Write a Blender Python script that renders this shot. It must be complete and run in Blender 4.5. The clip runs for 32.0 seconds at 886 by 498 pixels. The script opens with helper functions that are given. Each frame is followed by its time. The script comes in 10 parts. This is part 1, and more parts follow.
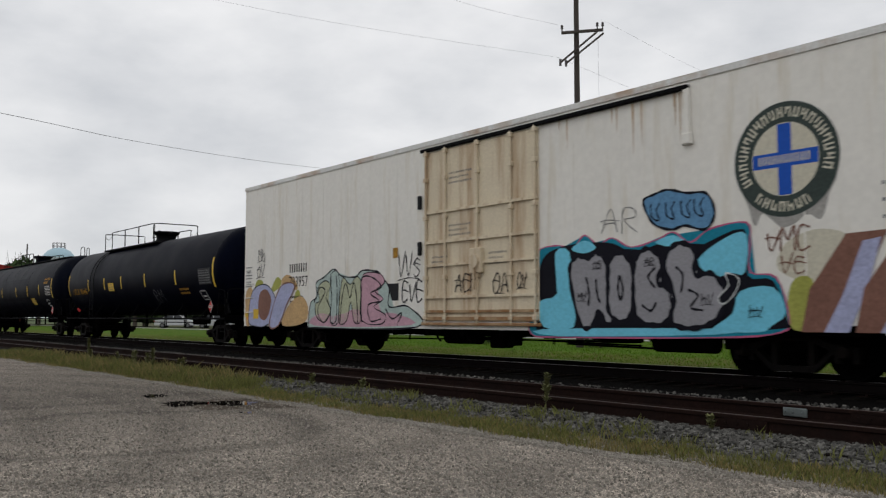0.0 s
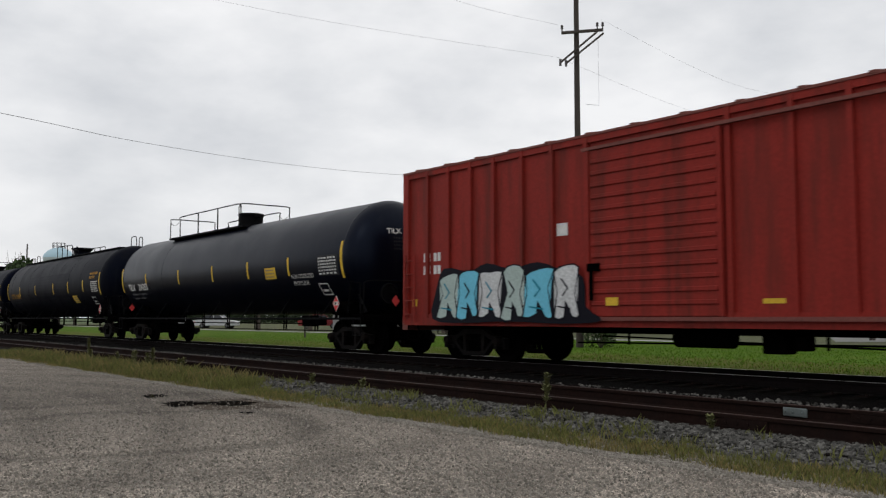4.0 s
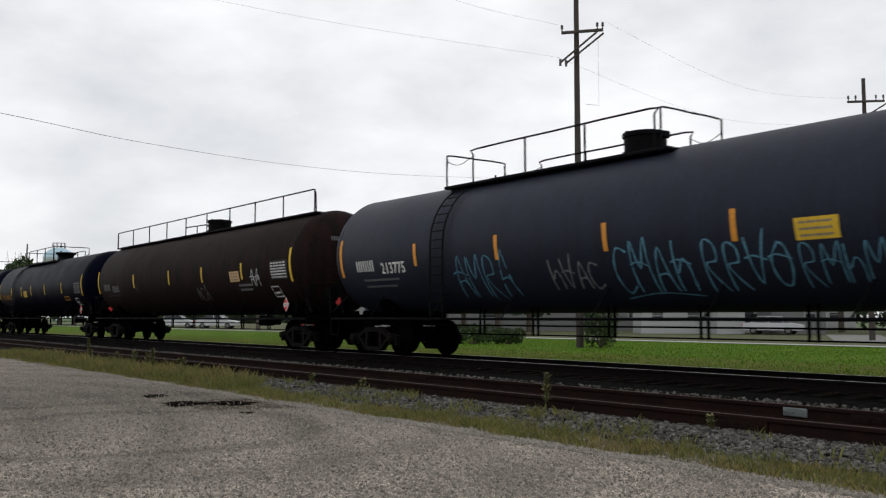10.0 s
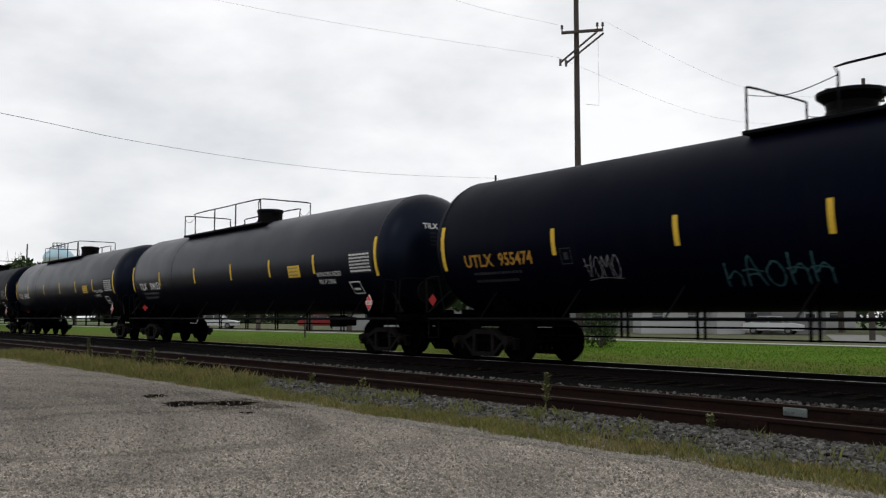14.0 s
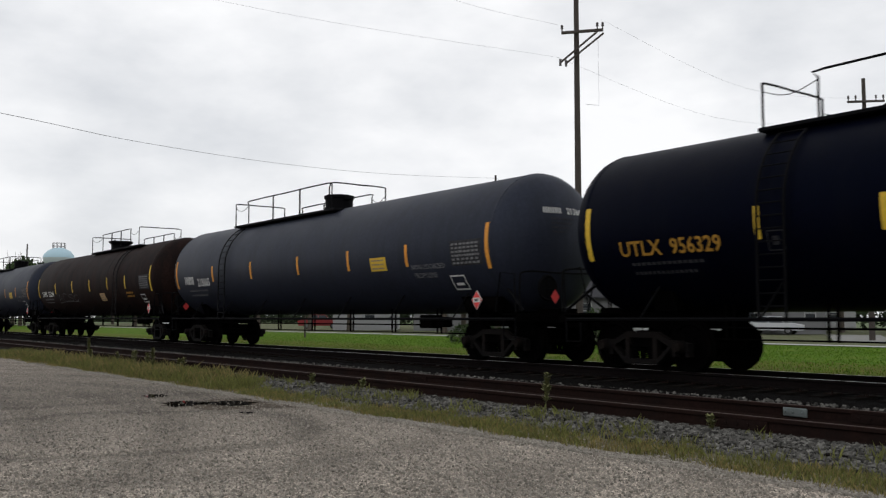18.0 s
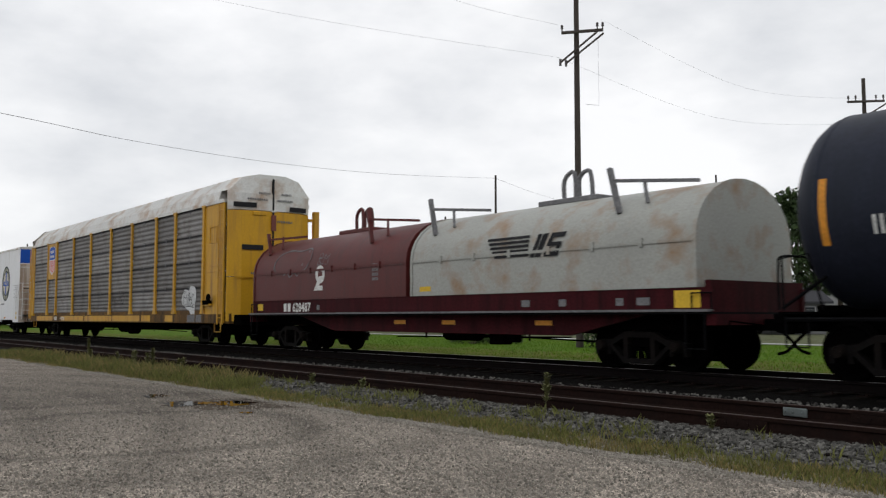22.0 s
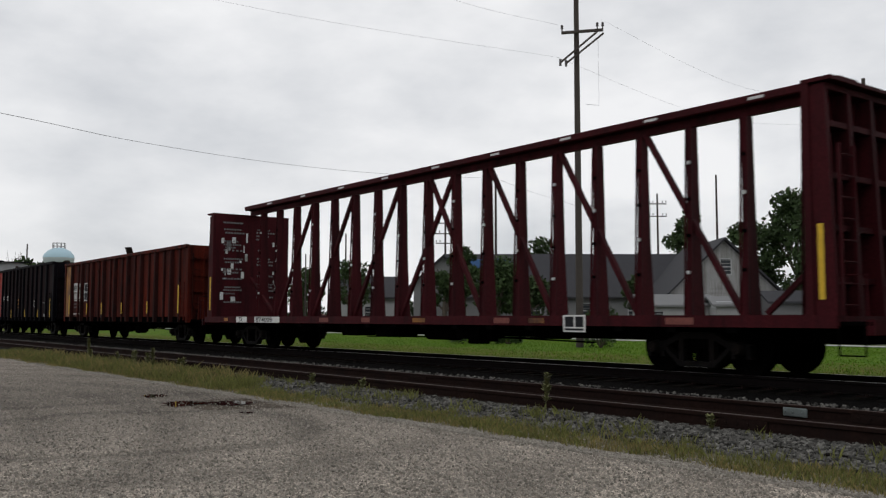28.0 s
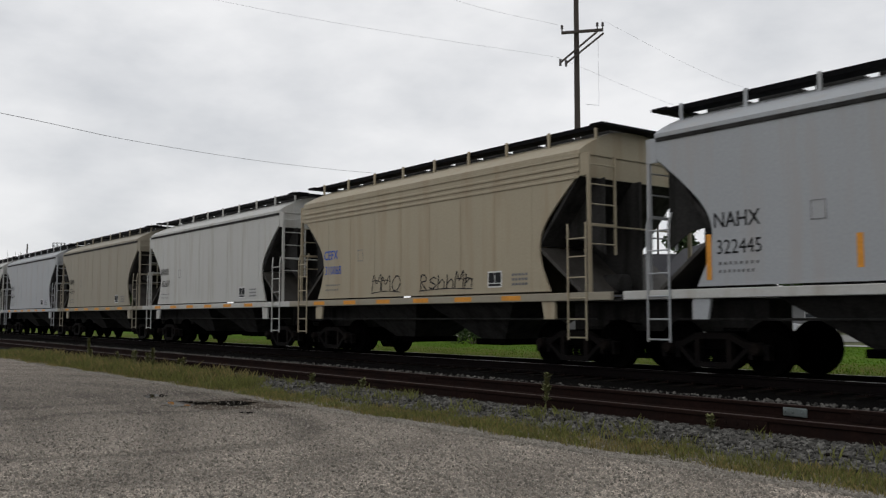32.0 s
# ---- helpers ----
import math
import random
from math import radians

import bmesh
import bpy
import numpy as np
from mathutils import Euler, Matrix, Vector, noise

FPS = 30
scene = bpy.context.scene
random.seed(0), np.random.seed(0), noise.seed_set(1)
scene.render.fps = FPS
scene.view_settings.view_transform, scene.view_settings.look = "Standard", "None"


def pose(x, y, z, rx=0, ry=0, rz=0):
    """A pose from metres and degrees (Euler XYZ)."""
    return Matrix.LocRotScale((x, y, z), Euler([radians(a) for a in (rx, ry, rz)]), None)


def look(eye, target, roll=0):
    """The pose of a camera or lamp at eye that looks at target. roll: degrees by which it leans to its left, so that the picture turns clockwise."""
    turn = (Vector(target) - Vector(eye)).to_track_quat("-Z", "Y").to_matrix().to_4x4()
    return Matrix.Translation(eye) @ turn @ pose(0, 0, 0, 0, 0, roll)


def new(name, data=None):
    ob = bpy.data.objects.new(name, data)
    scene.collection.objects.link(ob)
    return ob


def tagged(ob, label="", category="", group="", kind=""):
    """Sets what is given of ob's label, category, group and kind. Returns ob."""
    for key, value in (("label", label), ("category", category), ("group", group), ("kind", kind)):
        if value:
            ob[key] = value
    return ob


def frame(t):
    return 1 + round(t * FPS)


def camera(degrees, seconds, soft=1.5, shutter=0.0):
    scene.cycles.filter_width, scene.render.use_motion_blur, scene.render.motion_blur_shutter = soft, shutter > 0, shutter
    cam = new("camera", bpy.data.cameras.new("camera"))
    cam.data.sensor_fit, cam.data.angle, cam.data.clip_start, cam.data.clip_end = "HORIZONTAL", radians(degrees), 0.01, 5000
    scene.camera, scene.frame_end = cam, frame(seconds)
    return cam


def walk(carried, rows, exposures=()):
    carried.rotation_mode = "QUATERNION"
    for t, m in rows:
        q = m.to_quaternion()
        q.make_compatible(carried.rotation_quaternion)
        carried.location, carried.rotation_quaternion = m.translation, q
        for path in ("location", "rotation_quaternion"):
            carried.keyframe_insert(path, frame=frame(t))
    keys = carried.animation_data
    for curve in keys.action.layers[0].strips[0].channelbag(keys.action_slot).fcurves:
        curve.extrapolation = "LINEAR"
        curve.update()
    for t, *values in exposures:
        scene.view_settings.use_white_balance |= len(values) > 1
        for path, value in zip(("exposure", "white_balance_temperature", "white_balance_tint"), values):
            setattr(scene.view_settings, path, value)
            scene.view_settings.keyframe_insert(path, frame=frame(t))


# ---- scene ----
import itertools

# ---------------------------------------------------------------- camera
EYE = (0.0, 0.0, 1.05)
YAW, PITCH = radians(52.58), radians(4.337)
AIM = (EYE[0] - math.sin(YAW) * math.cos(PITCH) * 50,
       EYE[1] + math.cos(YAW) * math.cos(PITCH) * 50,
       EYE[2] + math.sin(PITCH) * 50)
cam = camera(52.0, 32.0, soft=1.25, shutter=0.1)
walk(cam, [(0.0, look(EYE, AIM)), (32.0, look(EYE, AIM))],
     [(0.0, -0.27), (3.0, -0.25), (6.0, -0.06), (25.0, -0.06), (28.0, -0.22), (32.0, -0.24)])

# ---------------------------------------------------------------- sky, sun
SUN_EL, SUN_ROT = radians(58), radians(200)
world = bpy.data.worlds.new("overcast_sky")
scene.world = world
world.use_nodes = True
wn, wl = world.node_tree.nodes, world.node_tree.links
wn.clear()
w_out = wn.new("ShaderNodeOutputWorld")
w_bg = wn.new("ShaderNodeBackground")
w_sky = wn.new("ShaderNodeTexSky")
w_sky.sky_type = "NISHITA"
w_sky.sun_disc = False
w_sky.sun_elevation, w_sky.sun_rotation = SUN_EL, SUN_ROT
w_tc = wn.new("ShaderNodeTexCoord")
w_map = wn.new("ShaderNodeMapping")
w_map.inputs["Scale"].default_value = (1.0, 1.0, 2.2)
w_map.inputs["Location"].default_value = (0.62, 0.25, 0.08)
w_n = wn.new("ShaderNodeTexNoise")
w_n.inputs["Scale"].default_value = 3.3
w_n.inputs["Detail"].default_value = 7
w_n.inputs["Roughness"].default_value = 0.52
w_ramp = wn.new("ShaderNodeValToRGB")
w_ramp.color_ramp.elements[0].position, w_ramp.color_ramp.elements[0].color = 0.34, (0.73, 0.75, 0.785, 1)
w_ramp.color_ramp.elements[1].position, w_ramp.color_ramp.elements[1].color = 0.62, (1.085, 1.085, 1.095, 1)
w_scale = wn.new("ShaderNodeMix")
w_scale.data_type = "RGBA"
w_scale.blend_type = "MIX"
w_scale.inputs["Factor"].default_value = 0.93
w_dim = wn.new("ShaderNodeVectorMath")
w_dim.operation = "SCALE"
w_dim.inputs["Scale"].default_value = 0.10
wl.new(w_tc.outputs["Generated"], w_map.inputs["Vector"])
wl.new(w_map.outputs["Vector"], w_n.inputs["Vector"])
wl.new(w_n.outputs["Fac"], w_ramp.inputs["Fac"])
wl.new(w_sky.outputs["Color"], w_dim.inputs[0])
wl.new(w_dim.outputs["Vector"], w_scale.inputs["A"])
wl.new(w_ramp.outputs["Color"], w_scale.inputs["B"])
wl.new(w_scale.outputs["Result"], w_bg.inputs["Color"])
w_bg.inputs["Strength"].default_value = 1.0
wl.new(w_bg.outputs["Background"], w_out.inputs["Surface"])

sun_data = bpy.data.lights.new("sun", "SUN")
sun_data.energy, sun_data.angle, sun_data.color = 0.25, radians(25), (1.0, 0.97, 0.92)
sun = new("sun", sun_data)
sun.matrix_basis = look((10, -25, 40), (-15, 10, 0))

# ---------------------------------------------------------------- levels
YN, YT, DZ = 9.36, 14.27, 0.076      # near track, the train's track, the train's rail above the near one
LOT, LAWN = -0.30, -0.10

# ---------------------------------------------------------------- materials
def mat(name, base, rough=0.6, metal=0.0, var=0.18, scale=1.5, fine=22.0, bump=0.15, dirt=None, amount=0.35,
        streak=False, spec=0.3, island=False, per_object=0.0, depth=0.01, tint=None):
    """A surface with broad stains and fine grain; dirt lies over it in patches or in streaks that run down."""
    m = bpy.data.materials.new(name)
    m.use_nodes = True
    nt = m.node_tree
    n, l = nt.nodes, nt.links
    b = n["Principled BSDF"]
    b.inputs["Roughness"].default_value, b.inputs["Metallic"].default_value = rough, metal
    b.inputs["Specular IOR Level"].default_value = spec
    if tint:
        b.inputs["Specular Tint"].default_value = (*tint, 1)
    tc = n.new("ShaderNodeTexCoord")
    broad = n.new("ShaderNodeTexNoise")
    broad.inputs["Scale"].default_value, broad.inputs["Detail"].default_value = scale, 5
    grain = n.new("ShaderNodeTexNoise")
    grain.inputs["Scale"].default_value, grain.inputs["Detail"].default_value = fine, 4
    l.new(tc.outputs["Object"], broad.inputs["Vector"])
    l.new(tc.outputs["Object"], grain.inputs["Vector"])
    def mix(kind, fac, a, c):
        k = n.new("ShaderNodeMix")
        k.data_type, k.blend_type = "RGBA", kind
        for sock, v in (("Factor", fac), ("A", a), ("B", c)):
            if isinstance(v, (float, int)):
                k.inputs[sock].default_value = v
            elif isinstance(v, tuple):
                k.inputs[sock].default_value = (*v[:3], 1)
            else:
                l.new(v, k.inputs[sock])
        return k.outputs["Result"]
    lo = tuple(max(0.0, c * (1 - var)) for c in base)
    hi = tuple(min(1.0, c * (1 + var)) for c in base)
    col = mix("MIX", broad.outputs["Fac"], lo, hi)
    g2 = n.new("ShaderNodeMapRange")
    g2.inputs["From Min"].default_value, g2.inputs["From Max"].default_value = 0.3, 0.7
    g2.inputs["To Min"].default_value, g2.inputs["To Max"].default_value = 1 - var * 0.8, 1 + var * 0.8
    l.new(grain.outputs["Fac"], g2.inputs["Value"])
    cc = n.new("ShaderNodeVectorMath")
    cc.operation = "SCALE"
    l.new(col, cc.inputs[0])
    l.new(g2.outputs["Result"], cc.inputs["Scale"])
    col = cc.outputs["Vector"]
    if dirt:
        mp = n.new("ShaderNodeMapping")
        mp.inputs["Scale"].default_value = (2.2, 2.2, 0.22) if streak else (0.8, 0.8, 0.8)
        dn = n.new("ShaderNodeTexNoise")
        dn.inputs["Scale"].default_value, dn.inputs["Detail"].default_value = 1.6, 8
        dn.inputs["Roughness"].default_value = 0.62
        l.new(tc.outputs["Object"], mp.inputs["Vector"])
        l.new(mp.outputs["Vector"], dn.inputs["Vector"])
        r = n.new("ShaderNodeMapRange")
        r.inputs["From Min"].default_value, r.inputs["From Max"].default_value = 0.62 - amount * 0.35, 0.82 - amount * 0.2
        l.new(dn.outputs["Fac"], r.inputs["Value"])
        col = mix("MIX", r.outputs["Result"], col, dirt)
    if island or per_object:
        if island:
            src = n.new("ShaderNodeNewGeometry").outputs["Random Per Island"]
        else:
            src = n.new("ShaderNodeObjectInfo").outputs["Random"]
        k = n.new("ShaderNodeMapRange")
        s = per_object or 0.35
        k.inputs["To Min"].default_value, k.inputs["To Max"].default_value = 1 - s, 1 + s
        l.new(src, k.inputs["Value"])
        sc = n.new("ShaderNodeVectorMath")
        sc.operation = "SCALE"
        l.new(col, sc.inputs[0])
        l.new(k.outputs["Result"], sc.inputs["Scale"])
        col = sc.outputs["Vector"]
    l.new(col, b.inputs["Base Color"])
    if bump:
        bp = n.new("ShaderNodeBump")
        bp.inputs["Strength"].default_value, bp.inputs["Distance"].default_value = bump, depth
        l.new(grain.outputs["Fac"], bp.inputs["Height"])
        l.new(bp.outputs["Normal"], b.inputs["Normal"])
    rr = n.new("ShaderNodeMapRange")
    rr.inputs["To Min"].default_value, rr.inputs["To Max"].default_value = max(0.02, rough - 0.1), min(1, rough + 0.12)
    l.new(broad.outputs["Fac"], rr.inputs["Value"])
    l.new(rr.outputs["Result"], b.inputs["Roughness"])
    return m


RUST, GRIME = (0.11, 0.045, 0.022), (0.05, 0.045, 0.04)
M_gravel = mat("crushed_limestone", (0.166, 0.145, 0.122), 0.92, var=0.22, scale=0.5, fine=70, bump=0.6, depth=0.014, spec=0.08)


def tyre_tracks(m):
    """Darker arcs where cars have turned on the gravel, and loose pale drifts."""
    n, l = m.node_tree.nodes, m.node_tree.links
    b = n["Principled BSDF"]
    old = b.inputs["Base Color"].links[0].from_socket
    tc = n.new("ShaderNodeTexCoord")
    mp = n.new("ShaderNodeMapping")
    mp.inputs["Location"].default_value = (15.0, 4.0, 0.0)
    mp.inputs["Scale"].default_value = (1.0, 1.25, 0.0)
    wv = n.new("ShaderNodeTexWave")
    wv.wave_type, wv.rings_direction = "RINGS", "Z"
    wv.inputs["Scale"].default_value, wv.inputs["Distortion"].default_value = 0.17, 2.6
    wv.inputs["Detail"].default_value, wv.inputs["Detail Scale"].default_value = 3, 0.7
    nz = n.new("ShaderNodeTexNoise")
    nz.inputs["Scale"].default_value, nz.inputs["Detail"].default_value = 0.55, 6
    for k in (wv, nz):
        l.new(mp.outputs["Vector"], k.inputs["Vector"])
    l.new(tc.outputs["Object"], mp.inputs["Vector"])
    mul = n.new("ShaderNodeMath")
    mul.operation = "MULTIPLY"
    l.new(wv.outputs["Fac"], mul.inputs[0])
    l.new(nz.outputs["Fac"], mul.inputs[1])
    rg = n.new("ShaderNodeMapRange")
    rg.inputs["From Min"].default_value, rg.inputs["From Max"].default_value = 0.22, 0.62
    rg.inputs["To Min"].default_value, rg.inputs["To Max"].default_value = 1.09, 0.78
    mid = n.new("ShaderNodeTexNoise")
    mid.inputs["Scale"].default_value, mid.inputs["Detail"].default_value, mid.inputs["Roughness"].default_value = 6.5, 9, 0.78
    l.new(tc.outputs["Object"], mid.inputs["Vector"])
    mr = n.new("ShaderNodeMapRange")
    mr.inputs["From Min"].default_value, mr.inputs["From Max"].default_value = 0.3, 0.7
    mr.inputs["To Min"].default_value, mr.inputs["To Max"].default_value = 0.62, 1.42
    l.new(mid.outputs["Fac"], mr.inputs["Value"])
    # single stones: every cell its own tone, dark in the gaps
    vo = n.new("ShaderNodeTexVoronoi")
    vo.inputs["Scale"].default_value = 76.0
    l.new(tc.outputs["Object"], vo.inputs["Vector"])
    tone = n.new("ShaderNodeMapRange")
    tone.inputs["From Min"].default_value, tone.inputs["To Min"].default_value, tone.inputs["To Max"].default_value = 0.0, 0.66, 1.95
    sep = n.new("ShaderNodeSeparateColor")
    l.new(vo.outputs["Color"], sep.inputs["Color"])
    skew = n.new("ShaderNodeMath")
    skew.operation = "POWER"
    skew.inputs[1].default_value = 2.6
    l.new(sep.outputs["Red"], skew.inputs[0])
    l.new(skew.outputs["Value"], tone.inputs["Value"])
    gap = n.new("ShaderNodeMapRange")
    gap.inputs["From Min"].default_value, gap.inputs["From Max"].default_value = 0.25, 0.75
    gap.inputs["To Min"].default_value, gap.inputs["To Max"].default_value = 1.1, 0.42
    l.new(vo.outputs["Distance"], gap.inputs["Value"])
    st = n.new("ShaderNodeMath")
    st.operation = "MULTIPLY"
    l.new(tone.outputs["Result"], st.inputs[0])
    l.new(gap.outputs["Result"], st.inputs[1])
    # paler loose drift towards the near end of the lot
    sx = n.new("ShaderNodeSeparateXYZ")
    l.new(tc.outputs["Object"], sx.inputs["Vector"])
    drift = n.new("ShaderNodeMapRange")
    drift.inputs["From Min"].default_value, drift.inputs["From Max"].default_value = -16.0, -4.0
    drift.inputs["To Min"].default_value, drift.inputs["To Max"].default_value = 0.90, 2.05
    l.new(sx.outputs["X"], drift.inputs["Value"])
    dr = n.new("ShaderNodeMath")
    dr.operation = "MULTIPLY"
    l.new(drift.outputs["Result"], dr.inputs[0])
    l.new(rg.outputs["Result"], dr.inputs[1])
    st2 = n.new("ShaderNodeMath")
    st2.operation = "MULTIPLY"
    l.new(st.outputs["Value"], st2.inputs[0])
    l.new(dr.outputs["Value"], st2.inputs[1])
    both = n.new("ShaderNodeMath")
    both.operation = "MULTIPLY"
    l.new(st2.outputs["Value"], both.inputs[0])
    l.new(mr.outputs["Result"], both.inputs[1])
    l.new(mul.outputs["Value"], rg.inputs["Value"])
    # ruts where a car has swung round on the lot, and a pale drift at its far end
    total = both.outputs["Value"]
    for radius, width, dark in ((2.25, 0.34, 0.66), (3.75, 0.40, 0.78), (5.6, 0.7, 0.86)):
        ds = n.new("ShaderNodeVectorMath")
        ds.operation = "DISTANCE"
        ds.inputs[1].default_value = (-11.3, 3.8, LOT - 0.02)
        l.new(tc.outputs["Object"], ds.inputs[0])
        wob = n.new("ShaderNodeMath")
        wob.operation = "MULTIPLY_ADD"
        wob.inputs[1].default_value, wob.inputs[2].default_value = 0.9, -radius - 0.45
        l.new(nz.outputs["Fac"], wob.inputs[0])
        off = n.new("ShaderNodeMath")
        off.operation = "ADD"
        l.new(ds.outputs["Value"], off.inputs[0])
        l.new(wob.outputs["Value"], off.inputs[1])
        ab = n.new("ShaderNodeMath")
        ab.operation = "ABSOLUTE"
        l.new(off.outputs["Value"], ab.inputs[0])
        rut = n.new("ShaderNodeMapRange")
        rut.inputs["From Max"].default_value = width
        rut.inputs["To Min"].default_value, rut.inputs["To Max"].default_value = dark, 1.05
        l.new(ab.outputs["Value"], rut.inputs["Value"])
        mm = n.new("ShaderNodeMath")
        mm.operation = "MULTIPLY"
        l.new(total, mm.inputs[0])
        l.new(rut.outputs["Result"], mm.inputs[1])
        total = mm.outputs["Value"]
    end = n.new("ShaderNodeMapRange")
    end.inputs["From Min"].default_value, end.inputs["From Max"].default_value = -27.0, -16.0
    end.inputs["To Min"].default_value, end.inputs["To Max"].default_value = 1.5, 1.0
    l.new(sx.outputs["X"], end.inputs["Value"])
    mm = n.new("ShaderNodeMath")
    mm.operation = "MULTIPLY"
    l.new(total, mm.inputs[0])
    l.new(end.outputs["Result"], mm.inputs[1])
    total = mm.outputs["Value"]
    sc = n.new("ShaderNodeVectorMath")
    sc.operation = "SCALE"
    l.new(old, sc.inputs[0])
    l.new(total, sc.inputs["Scale"])
    l.new(sc.outputs["Vector"], b.inputs["Base Color"])


tyre_tracks(M_gravel)
M_stone = mat("gravel_chip", (0.235, 0.215, 0.185), 0.9, var=0.2, island=True, per_object=0.42, spec=0.2)
M_ballast = mat("ballast_stone", (0.090, 0.087, 0.080), 0.9, var=0.35, island=True, per_object=0.8, scale=4, spec=0.08)
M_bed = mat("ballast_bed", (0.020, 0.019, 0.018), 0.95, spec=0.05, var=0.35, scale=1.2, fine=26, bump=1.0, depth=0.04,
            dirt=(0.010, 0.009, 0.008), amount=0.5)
# oily, and taken near black to carry the shade under the train
M_darkbed = mat("oily_shaded_ballast", (0.005, 0.0045, 0.0043), 0.95, spec=0.02, var=0.35, scale=1.2, fine=26, bump=1.0, depth=0.04)
M_mainrail = mat("dark_main_rail", (0.0065, 0.0050, 0.0050), 0.9, spec=0.03, var=0.35, scale=5)
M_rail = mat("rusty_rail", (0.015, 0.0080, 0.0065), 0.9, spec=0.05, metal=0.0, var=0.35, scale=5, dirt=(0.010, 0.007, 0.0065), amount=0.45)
M_railtop = mat("worn_rail_head", (0.42, 0.41, 0.40), 0.30, metal=0.9, var=0.15, scale=3)
M_dullhead = mat("dull_rail_head", (0.05, 0.032, 0.026), 0.6, metal=0.2, var=0.2, scale=3)
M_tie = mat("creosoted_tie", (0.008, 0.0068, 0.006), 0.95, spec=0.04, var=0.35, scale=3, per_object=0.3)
M_soil = mat("dry_verge_soil", (0.120, 0.104, 0.070), 0.95, var=0.35, scale=1.6, bump=0.8, depth=0.03, dirt=(0.085, 0.085, 0.038), amount=0.5)
M_lawn = mat("mown_grass", (0.062, 0.125, 0.009), 0.95, spec=0.04, var=0.42, scale=0.6, fine=5, bump=0.9, depth=0.06,
             dirt=(0.115, 0.150, 0.022), amount=0.5)
M_yard = mat("worn_yard_grass", (0.095, 0.105, 0.050), 0.95, spec=0.04, var=0.35, scale=0.5, fine=4, bump=0.6, depth=0.04, dirt=(0.14, 0.135, 0.11), amount=0.5)
M_lawnedge = mat("dry_grass_edge", (0.105, 0.115, 0.022), 0.95, spec=0.04, var=0.45, scale=0.9, fine=6, bump=0.9, depth=0.05,
                 dirt=(0.060, 0.120, 0.010), amount=0.55)
M_far = mat("far_fields", (0.07, 0.10, 0.035), 0.95, var=0.3, scale=0.03, fine=0.6)
M_road = mat("pale_concrete", (0.42, 0.42, 0.40), 0.9, var=0.12, scale=0.4)
M_drive = mat("stained_concrete", (0.20, 0.20, 0.185), 0.9, var=0.25, scale=0.8)
M_lawnblade = mat("mown_grass_blade", (0.085, 0.165, 0.013), 0.85, var=0.2, island=True, bump=0, spec=0.05)
M_blade = mat("grass_blade", (0.125, 0.130, 0.034), 0.8, var=0.2, island=True, bump=0)
M_dryblade = mat("dry_grass_blade", (0.190, 0.155, 0.058), 0.8, var=0.2, island=True, bump=0)
M_leaf = mat("leaf", (0.032, 0.056, 0.016), 0.8, var=0.25, island=True, bump=0)
M_bark = mat("bark", (0.09, 0.075, 0.06), 0.9, var=0.3, scale=3)
M_pole = mat("weathered_pole", (0.06, 0.05, 0.045), 0.9, var=0.25, scale=2, streak=True, dirt=(0.06, 0.05, 0.045))
M_wire = mat("wire", (0.16, 0.16, 0.17), 0.6, bump=0)
M_insul = mat("insulator", (0.06, 0.05, 0.05), 0.35, bump=0)
M_water = mat("puddle_water", (0.010, 0.008, 0.006), 0.02, spec=0.35, var=0.2, bump=0)
for k in [k for k in M_water.node_tree.links if k.to_socket.name == "Roughness" and k.to_node.type == "BSDF_PRINCIPLED"]:
    M_water.node_tree.links.remove(k)
M_water.node_tree.nodes["Principled BSDF"].inputs["Roughness"].default_value = 0.02
M_hedge = mat("far_hedge_leaf", (0.020, 0.032, 0.012), 0.9, var=0.3, island=True, bump=0)
M_mud = mat("damp_gravel", (0.085, 0.070, 0.056), 0.9, spec=0.03, var=0.4, scale=3, fine=30, bump=0.8, depth=0.02)

M_black = mat("black_tank_paint", (0.0010, 0.0014, 0.0052), 0.46, tint=(0.42, 0.58, 1.0), spec=0.035, var=0.3, scale=0.9, fine=14, bump=0.05,
              dirt=(0.0026, 0.0029, 0.0058), amount=0.34, streak=True)
M_sheen = mat("glossy_black_tank_paint", (0.0013, 0.0019, 0.0056), 0.33, tint=(0.55, 0.68, 1.0), spec=0.15, var=0.25, scale=0.9, fine=14, bump=0.04,
              dirt=(0.0055, 0.006, 0.008), amount=0.3, streak=True)
M_jacket = mat("dull_black_jacket", (0.0015, 0.0018, 0.0046), 0.5, tint=(0.50, 0.64, 1.0), spec=0.065, var=0.35, scale=0.8, fine=10, bump=0.08,
               dirt=(0.0058, 0.0057, 0.0068), amount=0.42, streak=True)
M_grey = mat("faded_grey_tank_paint", (0.018, 0.0205, 0.032), 0.52, tint=(0.72, 0.82, 1.0), spec=0.16, var=0.2, scale=0.7, fine=14, bump=0.05,
             dirt=(0.014, 0.016, 0.022), amount=0.5, streak=True)
M_brown = mat("rust_brown_tank", (0.017, 0.0086, 0.0072), 0.65, spec=0.05, var=0.35, scale=0.8, fine=12, bump=0.08,
              dirt=(0.0055, 0.0044, 0.0046), amount=0.62, streak=True)
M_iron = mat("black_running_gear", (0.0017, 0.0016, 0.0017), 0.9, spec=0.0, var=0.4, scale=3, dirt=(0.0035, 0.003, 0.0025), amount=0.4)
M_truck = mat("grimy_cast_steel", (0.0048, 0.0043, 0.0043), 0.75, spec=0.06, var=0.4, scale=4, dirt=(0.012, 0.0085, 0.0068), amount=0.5)
